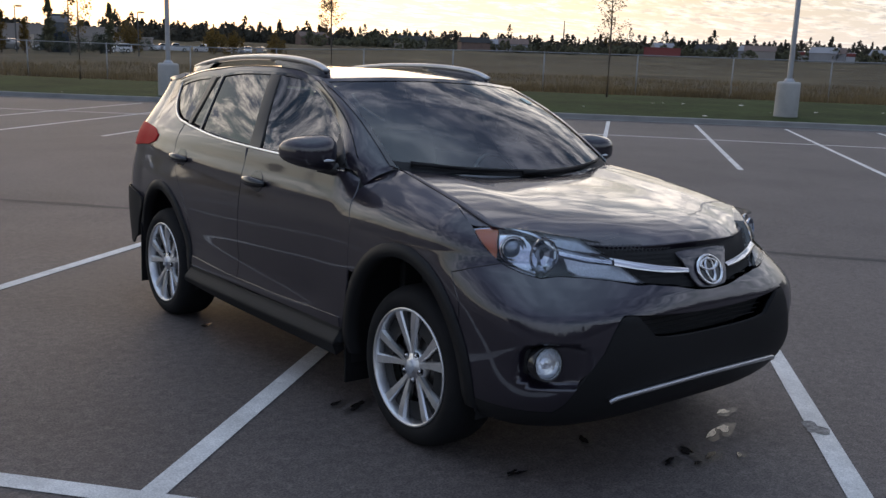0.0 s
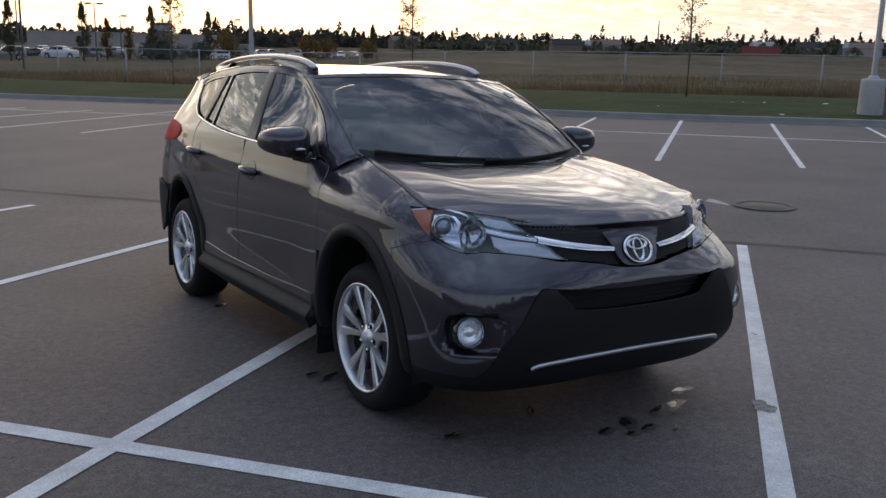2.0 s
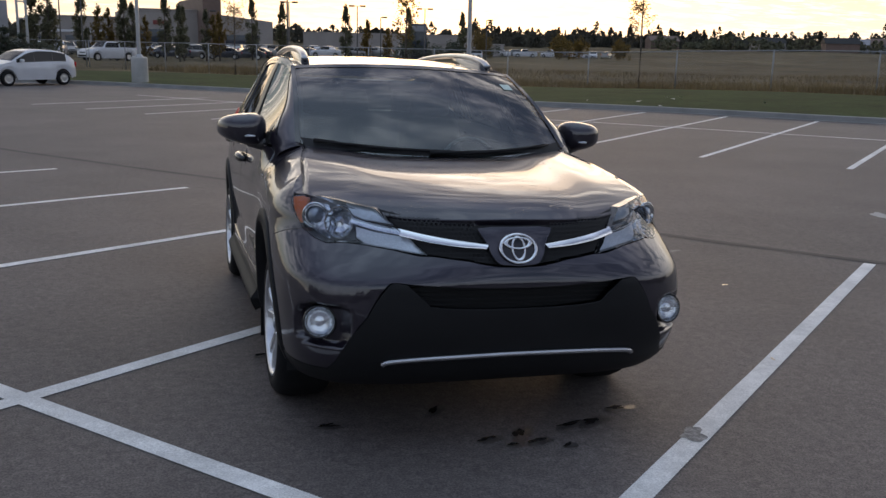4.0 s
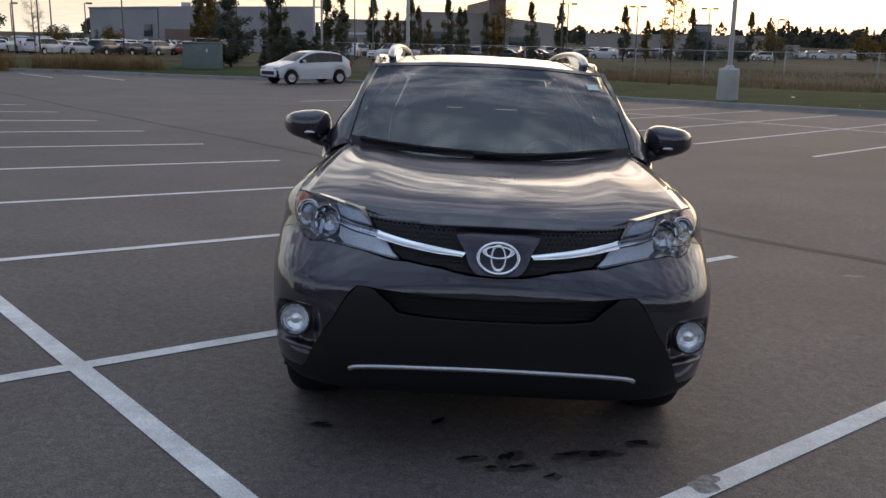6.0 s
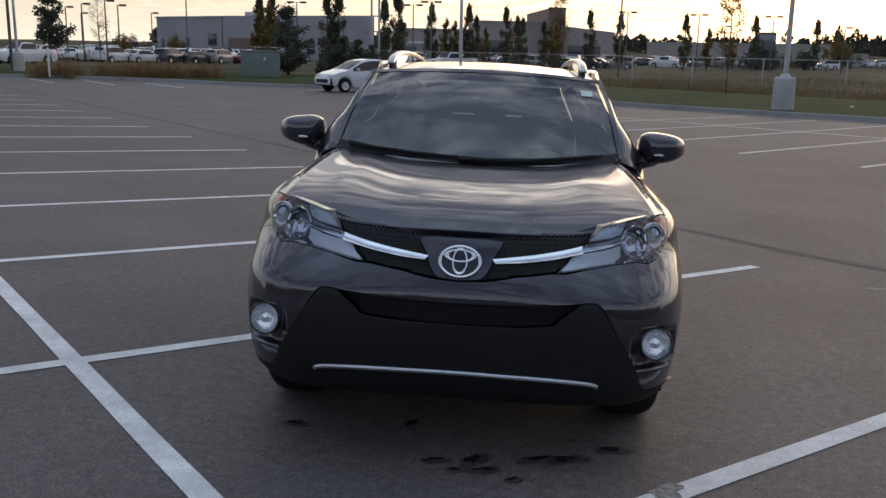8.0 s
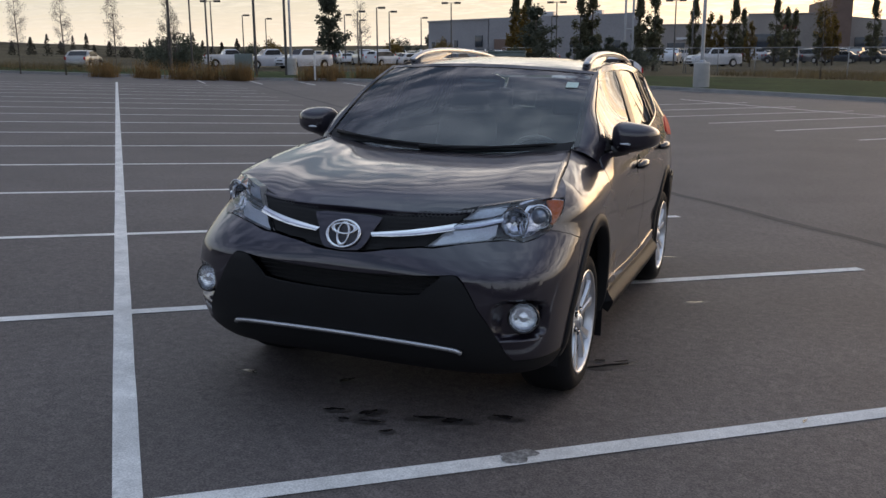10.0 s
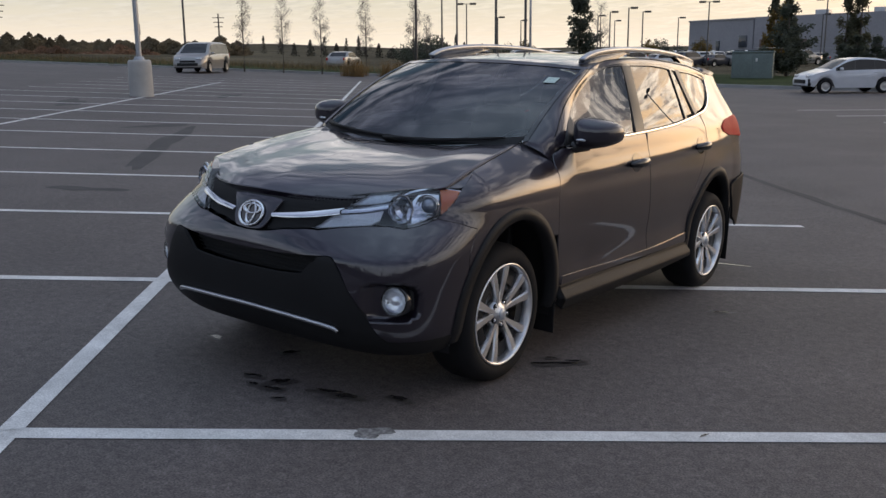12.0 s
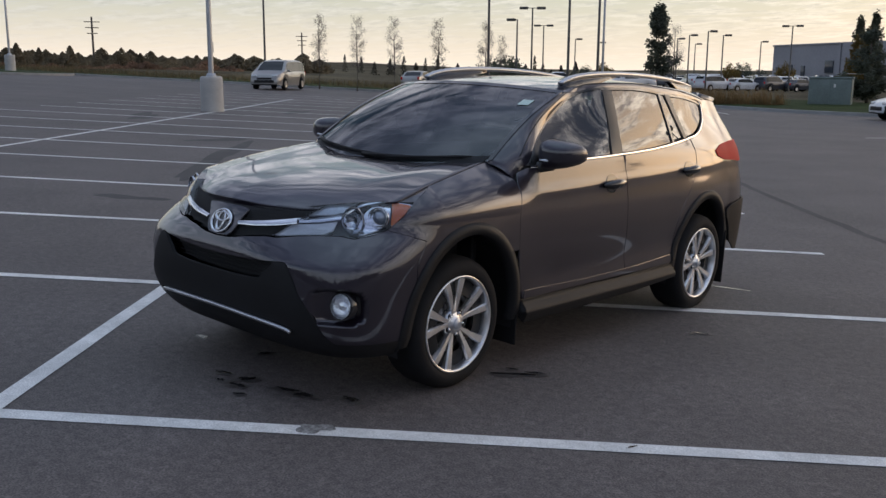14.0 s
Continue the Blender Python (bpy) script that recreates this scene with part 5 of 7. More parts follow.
# cabin
part("dashboard", ribbon([screen(x / 10, .02, -.03) for x in range(-9, 10)], [(x * .074, -.72, 1.03) for x in range(-9, 10)], 4, .03), DASH, suv, "dark dashboard")
part("dash_front", box_bm((1.36, .10, .45), (0, -.74, .82), .04), DASH, suv)
bm = lathe([(.178 + .014 * math.cos(a), .014 * math.sin(a)) for a in [2 * math.pi * i / 10 for i in range(10)]], 36, closed=True)
bmesh.ops.transform(bm, matrix=pose(.36, -.58, .98, 68, 0, 0), verts=bm.verts)
sw = part("steering_wheel", bm, GLOSS_BLACK, suv, "dark steering wheel")
part("steering_boss", box_bm((.16, .05, .10), (.36, -.57, .975), .03), DASH, sw)
for x in (-.36, .36):
    seat = part("front_seat", box_bm((.50, .52, .20), (x, -.05, .58), .07, segments=3), SEAT, suv, "dark cloth front seat")
    bm = box_bm((.48, .15, .62), (0, 0, 0), .06, .82, 3)
    bmesh.ops.transform(bm, matrix=pose(x, .27, .93, -14, 0, 0), verts=bm.verts)
    part("seat_back", bm, SEAT, seat)
    bm = box_bm((.27, .10, .19), (0, 0, 0), .04, .9, 3)
    bmesh.ops.transform(bm, matrix=pose(x, .36, 1.33, -10, 0, 0), verts=bm.verts)
    part("head_rest", bm, SEAT, seat)
bench = part("rear_seat", box_bm((1.30, .50, .20), (0, .82, .62), .07, segments=3), SEAT, suv, "dark cloth rear bench")
bm = box_bm((1.30, .14, .58), (0, 0, 0), .06, .95, 3)
bmesh.ops.transform(bm, matrix=pose(0, 1.12, .95, -16, 0, 0), verts=bm.verts)
part("bench_back", bm, SEAT, bench)
for x in (-.42, 0, .42):
    bm = box_bm((.24, .09, .16), (0, 0, 0), .035, .9, 3)
    bmesh.ops.transform(bm, matrix=pose(x, 1.20, 1.30, -10, 0, 0), verts=bm.verts)
    part("head_rest", bm, SEAT, bench)
part("headliner", panel([(-.58, -.2), (.58, -.2), (.58, 1.6), (-.58, 1.6)], lambda x, y: (x, y, roof_z(x, y) - .035), step=(.1, .1), edge=0, out=(0, 0, -1)), HEADLINER, suv)
part("inner_mirror", box_bm((.24, .035, .065), (0, -.50, 1.43), .02), GLOSS_BLACK, suv, "inside mirror")
for k in (1, -1):
    part("door_lining", box_bm((.04, 2.0, .62), (.80 * k, .05, .78), .02), DASH, suv)
st = [screen(x, t, .004) for x, t in ((.80, .70), (.895, .70), (.895, .785), (.80, .785))]
bm = bmesh.new()
bm.faces.new([bm.verts.new(p) for p in st])
part("screen_sticker", bm, STICKER, suv, "small pale green sticker", flat=True)

# ---- surroundings ----
POLE = material("galvanised_pole", (.42, .43, .45), .45, .6, grain=(.05, .06), stain=(.8, .08))
POST_DARK = material("dark_painted_post", (.085, .08, .075), .6, .2, stain=(.8, .1))
BARK = material("grey_bark", (.11, .09, .075), .9, grain=(.02, .3), bump=.6)
LEAF_AUTUMN = material("autumn_leaves", (.16, .11, .03), .7, stain=(.35, .45))
LEAF_DARK = material("dark_evergreen", (.092, .105, .078), .8, stain=(.4, .4))
LEAF_GREEN = material("dull_green_leaves", (.135, .135, .085), .8, stain=(.6, .45))
LEAF_BARE = material("bare_twigs", (.13, .11, .10), .9, stain=(.6, .3))
TREELINE = material("far_woods", (.085, .083, .066), .9, stain=(9.0, .5))
WEST_LEAF = material("brown_green_scrub", (.20, .165, .11), .9, stain=(5.0, .45))
TALL_GRASS = material("tall_dry_grass", (.155, .125, .072), .95, spec=.1, stain=(.5, .4), mottle=(6, .35))
TAN_GRASS = material("tan_ornamental_grass", (.22, .14, .06), .9, stain=(.35, .35))
for m in (LEAF_AUTUMN, LEAF_DARK, LEAF_GREEN, TREELINE, TALL_GRASS, TAN_GRASS, WEST_LEAF):
    leafy(m)
WALL_GREY = material("grey_wall_panels", (.30, .30, .32), .8, grain=(.3, .06), stain=(4, .08))
WALL_TAN = material("tan_wall_panels", (.33, .30, .28), .8, grain=(.3, .06), stain=(4, .08))
DOOR_BROWN = material("brown_shutter", (.17, .115, .095), .7, stain=(1, .1))
WINDOW_FAR = material("dark_window", (.05, .06, .075), .12, stain=(1, .2))
RED_SIGN = material("red_sign", (.24, .055, .05), .6, stain=(.4, .1))
BOX_GREEN = material("grey_green_enamel", (.15, .19, .18), .55, grain=(.1, .08), stain=(.8, .12))
WIRE = material("zinc_wire", (.30, .31, .32), .5, .5, stain=(.3, .1))
CAR_WHITE = material("white_car_paint", (.62, .63, .66), .35, 0, .8, stain=(.4, .04))
CAR_SILVER = material("silver_car_paint", (.31, .30, .285), .35, .5, .8, stain=(.4, .05))
CAR_DARK = material("dark_car_paint", (.04, .045, .06), .3, .3, .8, stain=(.4, .08))
CAR_RED = material("red_car_paint", (.22, .03, .03), .3, .2, .8, stain=(.4, .08))
CAR_GLASS = material("dark_car_glass", (.012, .013, .015), .10, spec=.35, stain=(.3, .1))
CAR_LAMP = material("car_lamp", (.65, .68, .72), .15, .3, .6, stain=(.05, .1))


def put(ob, u, v, turn=0.0, dz=0.0):
    ob.matrix_world = Matrix.Translation(P(u, v, dz)) @ pose(0, 0, 0, 0, 0, 40.5 + turn)
    return ob


def spot(u, v, turn=0.0, dz=0.0):
    return Matrix.Translation(P(u, v, dz)) @ pose(0, 0, 0, 0, 0, 40.5 + turn)


def spot_xy(x, y, turn=0.0, dz=0.0):
    return Matrix.Translation((x, y, ground_z(x, y) + dz)) @ pose(0, 0, 0, 0, 0, turn)


# light poles on concrete drums
def light_pole():
    e = thing("light_pole", Matrix(), "tall grey steel light pole on a round concrete drum", "light pole", "lot light poles")
    part("concrete_base", lathe([(.0005, 1.12), (.30, 1.12), (.345, 1.09), (.355, 1.03), (.365, 0), (.365, -.4)], 28), CONCRETE, e, "pale concrete drum")
    part("base_plate", lathe([(.0005, 1.22), (.13, 1.22), (.15, 1.16), (.17, 1.14), (.17, 1.115)], 20), POLE, e)
    part("pole", lathe([(.085, 1.16), (.080, 3), (.066, 8.6), (.0005, 8.62)], 16), POLE, e)
    for k in (-1, 1):
        arm = part("lamp_arm", tube([(0, 0, 8.4), (.35 * k, 0, 8.5)], .03, 6), POLE, e)
        part("lamp_head", box_bm((.62, .34, .13), (.62 * k, 0, 8.5), .03), POLE, e)
    return e


first = light_pole()
first.matrix_world = spot(25.3, -6.5, 0, .14)
for u, v, dz in ((24.6, 14.2, .14), (22.6, 30.0, .14), (8.2, 53.5, .14), (-8.6, 23.3, 0), (-33.5, 59.5, .15)):
    pl = copy_thing(first, spot(u, v, 0, dz))
    if v == 23.3:
        part("sign_box", box_bm((.03, .28, .34), (0, .22, 2.05), .01), POLE, pl, "small grey sign plate")


def bare_pole(h, heads, name="lamp_post"):
    e = thing(name, Matrix(), "slim dark lamp post of the far lot", "lamp post", "far lamp posts")
    part("post", lathe([(.10, -.5), (.09, 1), (.065, h), (.0005, h)], 10), POST_DARK, e)
    if heads:
        part("crossbar", box_bm((1.0 if heads > 1 else .5, .06, .06), (0 if heads > 1 else .2, 0, h), .01), POST_DARK, e)
        for i in range(heads):
            x = (-.75, .75)[i] if heads > 1 else .55
            part("lamp_head", box_bm((.75, .45, .22), (x, 0, h), .05), POST_DARK, e)
    return e


double, single, plain = bare_pole(7.2, 2), bare_pole(6.2, 1), bare_pole(11.0, 0, "flag_pole")
plain["label"], plain["category"], plain["group"] = "tall bare steel pole", "pole", "tall poles"
double.matrix_world, single.matrix_world, plain.matrix_world = spot_xy(-61, 84, 30), spot_xy(-46.9, 92.9, 20), spot_xy(-34.4, 41.6)
for x, y, r in ((-36.9, 97.5, 20), (-25.1, 101.2, 5), (-11.8, 103.6, 0), (14.3, 113.6, -8), (-44.7, 60.0, 40), (24, 118, -20), (-9, 96, 0), (34, 120, -15)):
    copy_thing(double, spot_xy(x, y, r))
for x, y, r in ((-43.6, 94.6, 20), (-47.8, 114.6, 30), (-45.8, 59.3, 200), (-53, 101.5, 20), (-40.8, 85.2, 30), (-60, 120, 30), (-66, 98, 20), (-30, 118, 0), (-70, 110, 40), (5, 125, 0), (30, 130, 0), (46, 128, 0)):
    copy_thing(single, spot_xy(x, y, r))
for x, y in ((-30.3, 44.7), (-28.7, 45.7), (-56.3, 40.2), (9.6, 78.9)):
    copy_thing(plain, spot_xy(x, y))
e = thing("sign_pylon", spot_xy(-11.0, 68.6, 10), "tall sign box on two square steel posts", "sign")
for k in (-1, 1):
    part("post", box_bm((.17, .17, 6.6), (.30 * k, 0, 2.9), .02), POLE, e)
for z in (3.4, 4.6):
    part("cross_bar", box_bm((.44, .08, .10), (0, 0, z), .01), POLE, e)
part("sign_box", box_bm((1.5, .34, 1.5), (0, 0, 6.7), .05), POST_DARK, e, "dark sign box")


# foliage: many small leaves about a skeleton
def leaves(bm, points, size, rng, spread):
    for p in points:
        c = Vector(p) + Vector((rng.gauss(0, spread), rng.gauss(0, spread), rng.gauss(0, spread)))
        a = Vector((rng.gauss(0, 1), rng.gauss(0, 1), rng.gauss(0, 1))).normalized()
        b = a.orthogonal().normalized()
        s = size * rng.uniform(.6, 1.3)
        bm.faces.new([bm.verts.new(c + a * s), bm.verts.new(c + b * s * .6), bm.verts.new(c - a * s * .8), bm.verts.new(c - b * s * .6)])


def young_tree(seed, height, wide, leaf_mat, count, leaf, start=.38, label="slim young tree with sparse autumn leaves"):
    rng = random.Random(seed)
    e = thing("young_tree", Matrix(), label, "tree", "young trees")
    bm = tube([(0, 0, -.2), (.01, 0, height * .35), (-.02, .02, height * .7), (0, 0, height)], [.055, .042, .025, .008], 7)
    tips = []
    for i in range(34):
        h = height * rng.uniform(start, .96)
        a = rng.uniform(0, 2 * math.pi)
        r = wide * (1.08 - abs((h / height - .55) / .5) ** 1.5 * .8) * rng.uniform(.5, 1)
        r = max(r, .12)
        b = Vector((math.cos(a) * r, math.sin(a) * r, h + r * rng.uniform(.5, 1.1)))
        m = Vector((b.x * .45, b.y * .45, h + r * .25))
        tube([(0, 0, h), m, b], [.012, .008, .003], 4, bm)
        tips += [m.lerp(b, rng.random() ** .6) for _ in range(max(1, count // 34))]
    part("trunk", bm, BARK, e)
    lb = bmesh.new()
    leaves(lb, tips, leaf, rng, .10)
    part("crown", lb, leaf_mat, e, flat=True)
    return e


t0 = young_tree(3, 5.2, .75, LEAF_AUTUMN, 1000, .055)
t0.matrix_world = spot_xy(25.1, 20.4, 0, .15)
t1 = young_tree(8, 5.6, .7, LEAF_AUTUMN, 1300, .055)
t1.matrix_world = spot_xy(20.3, 33.6, 40, .1)
copy_thing(t0, spot_xy(10.4, 39.5, 130, .1)), copy_thing(t1, spot_xy(3.0, 53, 200, .1)), copy_thing(t0, spot_xy(45, 12, 60, .1))
b0 = young_tree(21, 4.7, .62, LEAF_BARE, 2400, .028, .30, "slim young tree, nearly bare")
b0.matrix_world = spot_xy(-43.0, 34.6)
for x, y, r in ((-40.75, 35.9, 50), (-38.6, 37.2, 120), (-36.3, 38.9, 200), (-33.8, 40.6, 300), (-46.5, 58, 20), (-24, 47, 80)):
    copy_thing(b0, spot_xy(x, y, r))


def column_tree(seed, height, wide, mat, name, label, count=1500, leaf=.13, bare=.0):
    """A narrow tree: leaves in an upright spindle with ragged gaps."""
    rng = random.Random(seed)
    e = thing(name, Matrix(), label, "tree", "poplars and spruces")
    part("trunk", tube([(0, 0, -.3), (0, 0, height * .5), (0, 0, height * .97)], [.11, .07, .02], 6), BARK, e)
    bm = bmesh.new()
    lobes = [(rng.uniform(0, 2 * math.pi), rng.uniform(.08, .98), rng.uniform(.5, 1.25)) for _ in range(46)]
    pts = []
    for a, h, k in lobes:
        r = wide * (1 - h) ** .6 * (.35 + .65 * min(1, h * 6)) * k
        for _ in range(count // 46):
            q = rng.random() ** .6
            pts.append((math.cos(a) * r * q + rng.gauss(0, .06 * wide), math.sin(a) * r * q + rng.gauss(0, .06 * wide), height * (.05 + .95 * h) + r * q * .55 + rng.gauss(0, .03 * height)))
    leaves(bm, pts, leaf, rng, .05)
    part("crown", bm, mat, e, flat=True)
    return e


pop = column_tree(5, 6.2, 1.0, LEAF_GREEN, "poplar", "narrow dull green poplar", 3400, .12)
pop2 = column_tree(15, 5.6, 1.05, LEAF_AUTUMN, "poplar", "narrow poplar turning yellow", 2500, .11)
spr = column_tree(9, 6.5, 1.95, LEAF_DARK, "spruce", "dark spiky young spruce tree", 5400, .12)
big = column_tree(31, 9.2, 2.4, LEAF_DARK, "spruce", "tall dark narrow spruce", 5200, .17)
big.matrix_world = spot_xy(-49, 89.6)
pop.matrix_world, pop2.matrix_world, spr.matrix_world = spot_xy(-21.7, 73.0), spot_xy(-21.2, 71.0) @ Matrix.Diagonal((.85, .85, .85, 1)), spot_xy(-14.0, 51.8) @ Matrix.Diagonal((1.0, 1.0, .66, 1))
rng = random.Random(77)
for x, y, k in ((-10.9, 73, 0), (-9.8, 74, 0), (-15.0, 69, 0), (-14.1, 69.4, 0), (-20.9, 74.2, 0), (-9.6, 104, 0), (-7.9, 104, 1), (-6.9, 105, 1), (-5.2, 104, 0), (-4.4, 105, 0), (-.9, 104, 0), (1.1, 104.4, 0), (3.6, 104.3, 0), (4.4, 104, 1), (5.1, 105, 1), (9.5, 112, 0), (22, 116, 0), (26, 121, 1), (33.9, 141, 1),
                (37.1, 140.3, 1), (39.5, 140, 0), (14, 118, 0), (-2.8, 90, 1), (0.4, 91, 0), (34.8, 132, 0), (46, 140, 0), (30, 126, 1), (-20, 70, 1)):
    copy_thing((pop, pop2)[k], spot_xy(x, y, rng.uniform(0, 360)) @ Matrix.Diagonal((*[rng.uniform(.85, 1.2)] * 3, 1)))
for x, y, s in ((-12.4, 61.5, .62), (-11.3, 62.4, .60), (-10.4, 63.2, .52), (-13.4, 62.0, .50), (-16.1, 52.8, .40), (-12.2, 53.4, .36), (36, 138, .8), (38, 137.6, .7), (44, 138, .65)):
    copy_thing(spr, spot_xy(x, y, rng.uniform(0, 360)) @ Matrix.Diagonal((s, s, s, 1)))


def bush(seed, rx, h, mat, label, count=900, leaf=.12, name="bush"):
    rng = random.Random(seed)
    e = thing(name, Matrix(), label, "bush", "bushes")
    part("stems", tube([(0, 0, -.2), (.05, 0, h * .4), (.1, .05, h * .7)], [.06, .04, .015], 5), BARK, e)
    bm = bmesh.new()
    pts = []
    for _ in range(34):
        c = Vector((rng.gauss(0, rx * .45), rng.gauss(0, rx * .45), h * rng.uniform(.15, .85)))
        c.z *= 1 - .4 * min(1, (c.xy.length / rx) ** 2)
        pts += [(c.x + rng.gauss(0, .12 * rx), c.y + rng.gauss(0, .12 * rx), abs(c.z + rng.gauss(0, .09 * h))) for _ in range(count // 34)]
    leaves(bm, pts, leaf, rng, .04)
    part("crown", bm, mat, e, flat=True)
    return e


bu = bush(4, 2.2, 3.4, LEAF_DARK, "dense dark green leafy bush", 2200, .14)
bu.matrix_world = spot_xy(-52.5, 66.7)
for x, y, s in ((-55.5, 68, .9), (-50.3, 64.5, .8), (43.9, 138.2, 1.0), (36, 137, .9), (40, 141, 1.0), (-71, 108, .9), (60, 168, 1.2), (-66, 150, 1.2), (-9.2, 63, .6)):
    copy_thing(bu, spot_xy(x, y, rng.uniform(0, 360)) @ Matrix.Diagonal((s, s, s, 1)))
rt = bush(14, 2.6, 6.5, LEAF_AUTUMN, "round-headed tree in autumn leaf", 1800, .22, "broad_tree")
rt["category"] = "tree"
rt.matrix_world = spot_xy(58, 165)
for x, y, s in ((80.6, 177.4, .95), (92, 172, .8), (-58, 128, .6), (-49, 126, .62), (86, 180, .85), (-74, 118, .6)):
    copy_thing(rt, spot_xy(x, y, rng.uniform(0, 360)) @ Matrix.Diagonal((s, s, s, 1)))


# far woods on the horizon: a ragged belt of crowns
def woods(name, rows, mat, label, seed, many=110, leaf=.24):
    """rows: (x, y, height, width) of crowns, each a ragged clump of leaves."""
    rng = random.Random(seed)
    bm = bmesh.new()
    for x, y, h, w, spike in rows:
        z0 = ground_z(x, y) - .5
        for _ in range(many):
            q = rng.random() ** .8
            rad = w * ((1 - q) ** .8 if spike else (1 - (2 * q - .9) ** 2 * .8)) * rng.uniform(.2, 1)
            a = rng.uniform(0, 2 * math.pi)
            c = Vector((x + math.cos(a) * rad, y + math.sin(a) * rad, z0 + h * q))
            d = Vector((rng.gauss(0, 1), rng.gauss(0, 1), rng.gauss(0, 1))).normalized() * w * leaf
            o = d.orthogonal().normalized() * w * leaf * .83
            bm.faces.new([bm.verts.new(c + d), bm.verts.new(c + o), bm.verts.new(c - d), bm.verts.new(c - o)])
    ob = part(name, bm, mat, flat=True)
    return tagged(ob, label, "trees", kind="stuff")


def belt(az0, az1, dist, step, hs, ws, rng, spiky):
    rows, a = [], az0
    while a < az1:
        d = dist * rng.uniform(.93, 1.08)
        h = rng.uniform(*hs) * (1.35 if rng.random() < .12 else 1)
        rows.append((d * math.cos(radians(a)), d * math.sin(radians(a)), h, rng.uniform(*ws), rng.random() < spiky))
        a += step * rng.uniform(.5, 1.5)
    return rows


rng = random.Random(5)
woods("far_tree_belt", belt(8, 72, 400, .11, (4.5, 8.8), (1.7, 3.3), rng, .55), TREELINE, "dark far belt of mixed trees and houses' gardens", 1)
woods("far_tree_belt", belt(8, 72, 410, .22, (3.6, 5.0), (4.0, 6.5), rng, .0), TREELINE, "dense low far hedge of trees", 9, 60, .30)
woods("far_tree_belt", belt(10, 60, 345, .5, (2.5, 5.0), (2.2, 3.6), rng, .1), LEAF_GREEN, "dull green far belt of trees", 2)
woods("far_tree_belt", belt(66, 112, 320, .3, (3.5, 6.5), (2.0, 3.5), rng, .3), TREELINE, "dark far belt of trees behind the yards", 3)
woods("west_wood", belt(149.5, 172, 145, .26, (1.3, 3.9), (.9, 1.9), rng, .12), WEST_LEAF, "scrubby dull brown-green wood", 4, 700, .115)
woods("west_wood", belt(140, 170, 190, .3, (1.6, 3.2), (1.8, 3.0), rng, .1), WEST_LEAF, "low brown-green wood behind", 5, 420, .14)
RUSSET = leafy(material("russet_scrub", (.24, .15, .10), .9, stain=(3.0, .4)))
woods("west_scrub", belt(146, 171, 136, .55, (.7, 1.5), (1.2, 2.2), rng, .0), RUSSET, "low russet-brown scrub before the wood", 8, 300, .11)
woods("west_spruces", belt(124, 139, 210, .7, (2.8, 5.0), (1.0, 1.8), rng, .9), TREELINE, "dark row of small spruces", 6, 220, .15)


# fence of zinc posts, rail and wire
FENCE = [(43.5, -48), (42.5, -20), (41.5, 0), (40.5, 14), (39.5, 26), (39.5, 38), (40, 50), (40.5, 58)]


# Unseen wood, inferred from reflections; made tall to darken those in the paint.
woods("near_wood", belt(180, 362, 115, .8, (9, 17), (3.2, 5.4), rng, .2), TREELINE, "dark unseen wood closing the near side of the lot", 7)


def fence(rows, label):
    f = thing("chain_link_fence", Matrix(), label, "fence")
    line = spline(rows, 8)
    bm_r, bm_w = bmesh.new(), bmesh.new()
    tube([P(u, v, 1.92) for u, v in line], .024, 5, bm_r)
    part("top_rail", bm_r, WIRE, f)
    dist = [0.0]
    for a, b in zip(line, line[1:]):
        dist.append(dist[-1] + math.hypot(b[0] - a[0], b[1] - a[1]))

    def along(s):
        i = 0
        while i < len(dist) - 2 and dist[i + 1] < s:
            i += 1
        t = (s - dist[i]) / (dist[i + 1] - dist[i])
        return line[i][0] + (line[i + 1][0] - line[i][0]) * t, line[i][1] + (line[i + 1][1] - line[i][1]) * t
    s = 0
    while s < dist[-1]:
        u, v = along(s)
        part("fence_post", tube([P(u, v, -.3), P(u, v, 1.97)], .034, 7), WIRE, f)
        s += 4.6
    s = 0
    while s < dist[-1] - 2:
        for k in (0, 1):
            u, v = along(s + (1.9 if k else 0))
            u2, v2 = along(s + (0 if k else 1.9))
            p, q = Vector(P(u, v, .05)), Vector(P(u2, v2, 1.90))
            w = (q - p).cross(Vector((CU, SU, 0))).normalized() * .0022
            bm_w.faces.new([bm_w.verts.new(p - w), bm_w.verts.new(p + w), bm_w.verts.new(q + w), bm_w.verts.new(q - w)])
        s += .16
    ob = part("wire_mesh", bm_w, WIRE, f, flat=True)
    ob["kind"] = "stuff"


fence(FENCE, "zinc chain-link fence behind the grass verge")
fence([(40.5, 58), (31, 60), (23.5, 55)], "zinc chain-link fence behind the spruces")


# tall dry grass before the fence, ornamental grass by the far kerb
def blades(name, spots, h, mat, label, seed, per=26, spread=.35, category="grass"):
    rng = random.Random(seed)
    bm = bmesh.new()
    for u, v in spots:
        for _ in range(per):
            x, y, z = P(u + rng.gauss(0, spread), v + rng.gauss(0, spread), .02)
            a, l, b = rng.uniform(0, 2 * math.pi), h * rng.uniform(.5, 1.2), rng.gauss(0, .25)
            w = .012 + .01 * rng.random()
            dx, dy = math.cos(a) * w, math.sin(a) * w
            lean = (math.sin(a) * b * l, math.cos(a) * b * l)
            bm.faces.new([bm.verts.new((x - dx, y - dy, z)), bm.verts.new((x + dx, y + dy, z)), bm.verts.new((x + lean[0], y + lean[1], z + l))])
    ob = part(name, bm, mat, flat=True)
    return tagged(ob, label, category, kind="stuff")


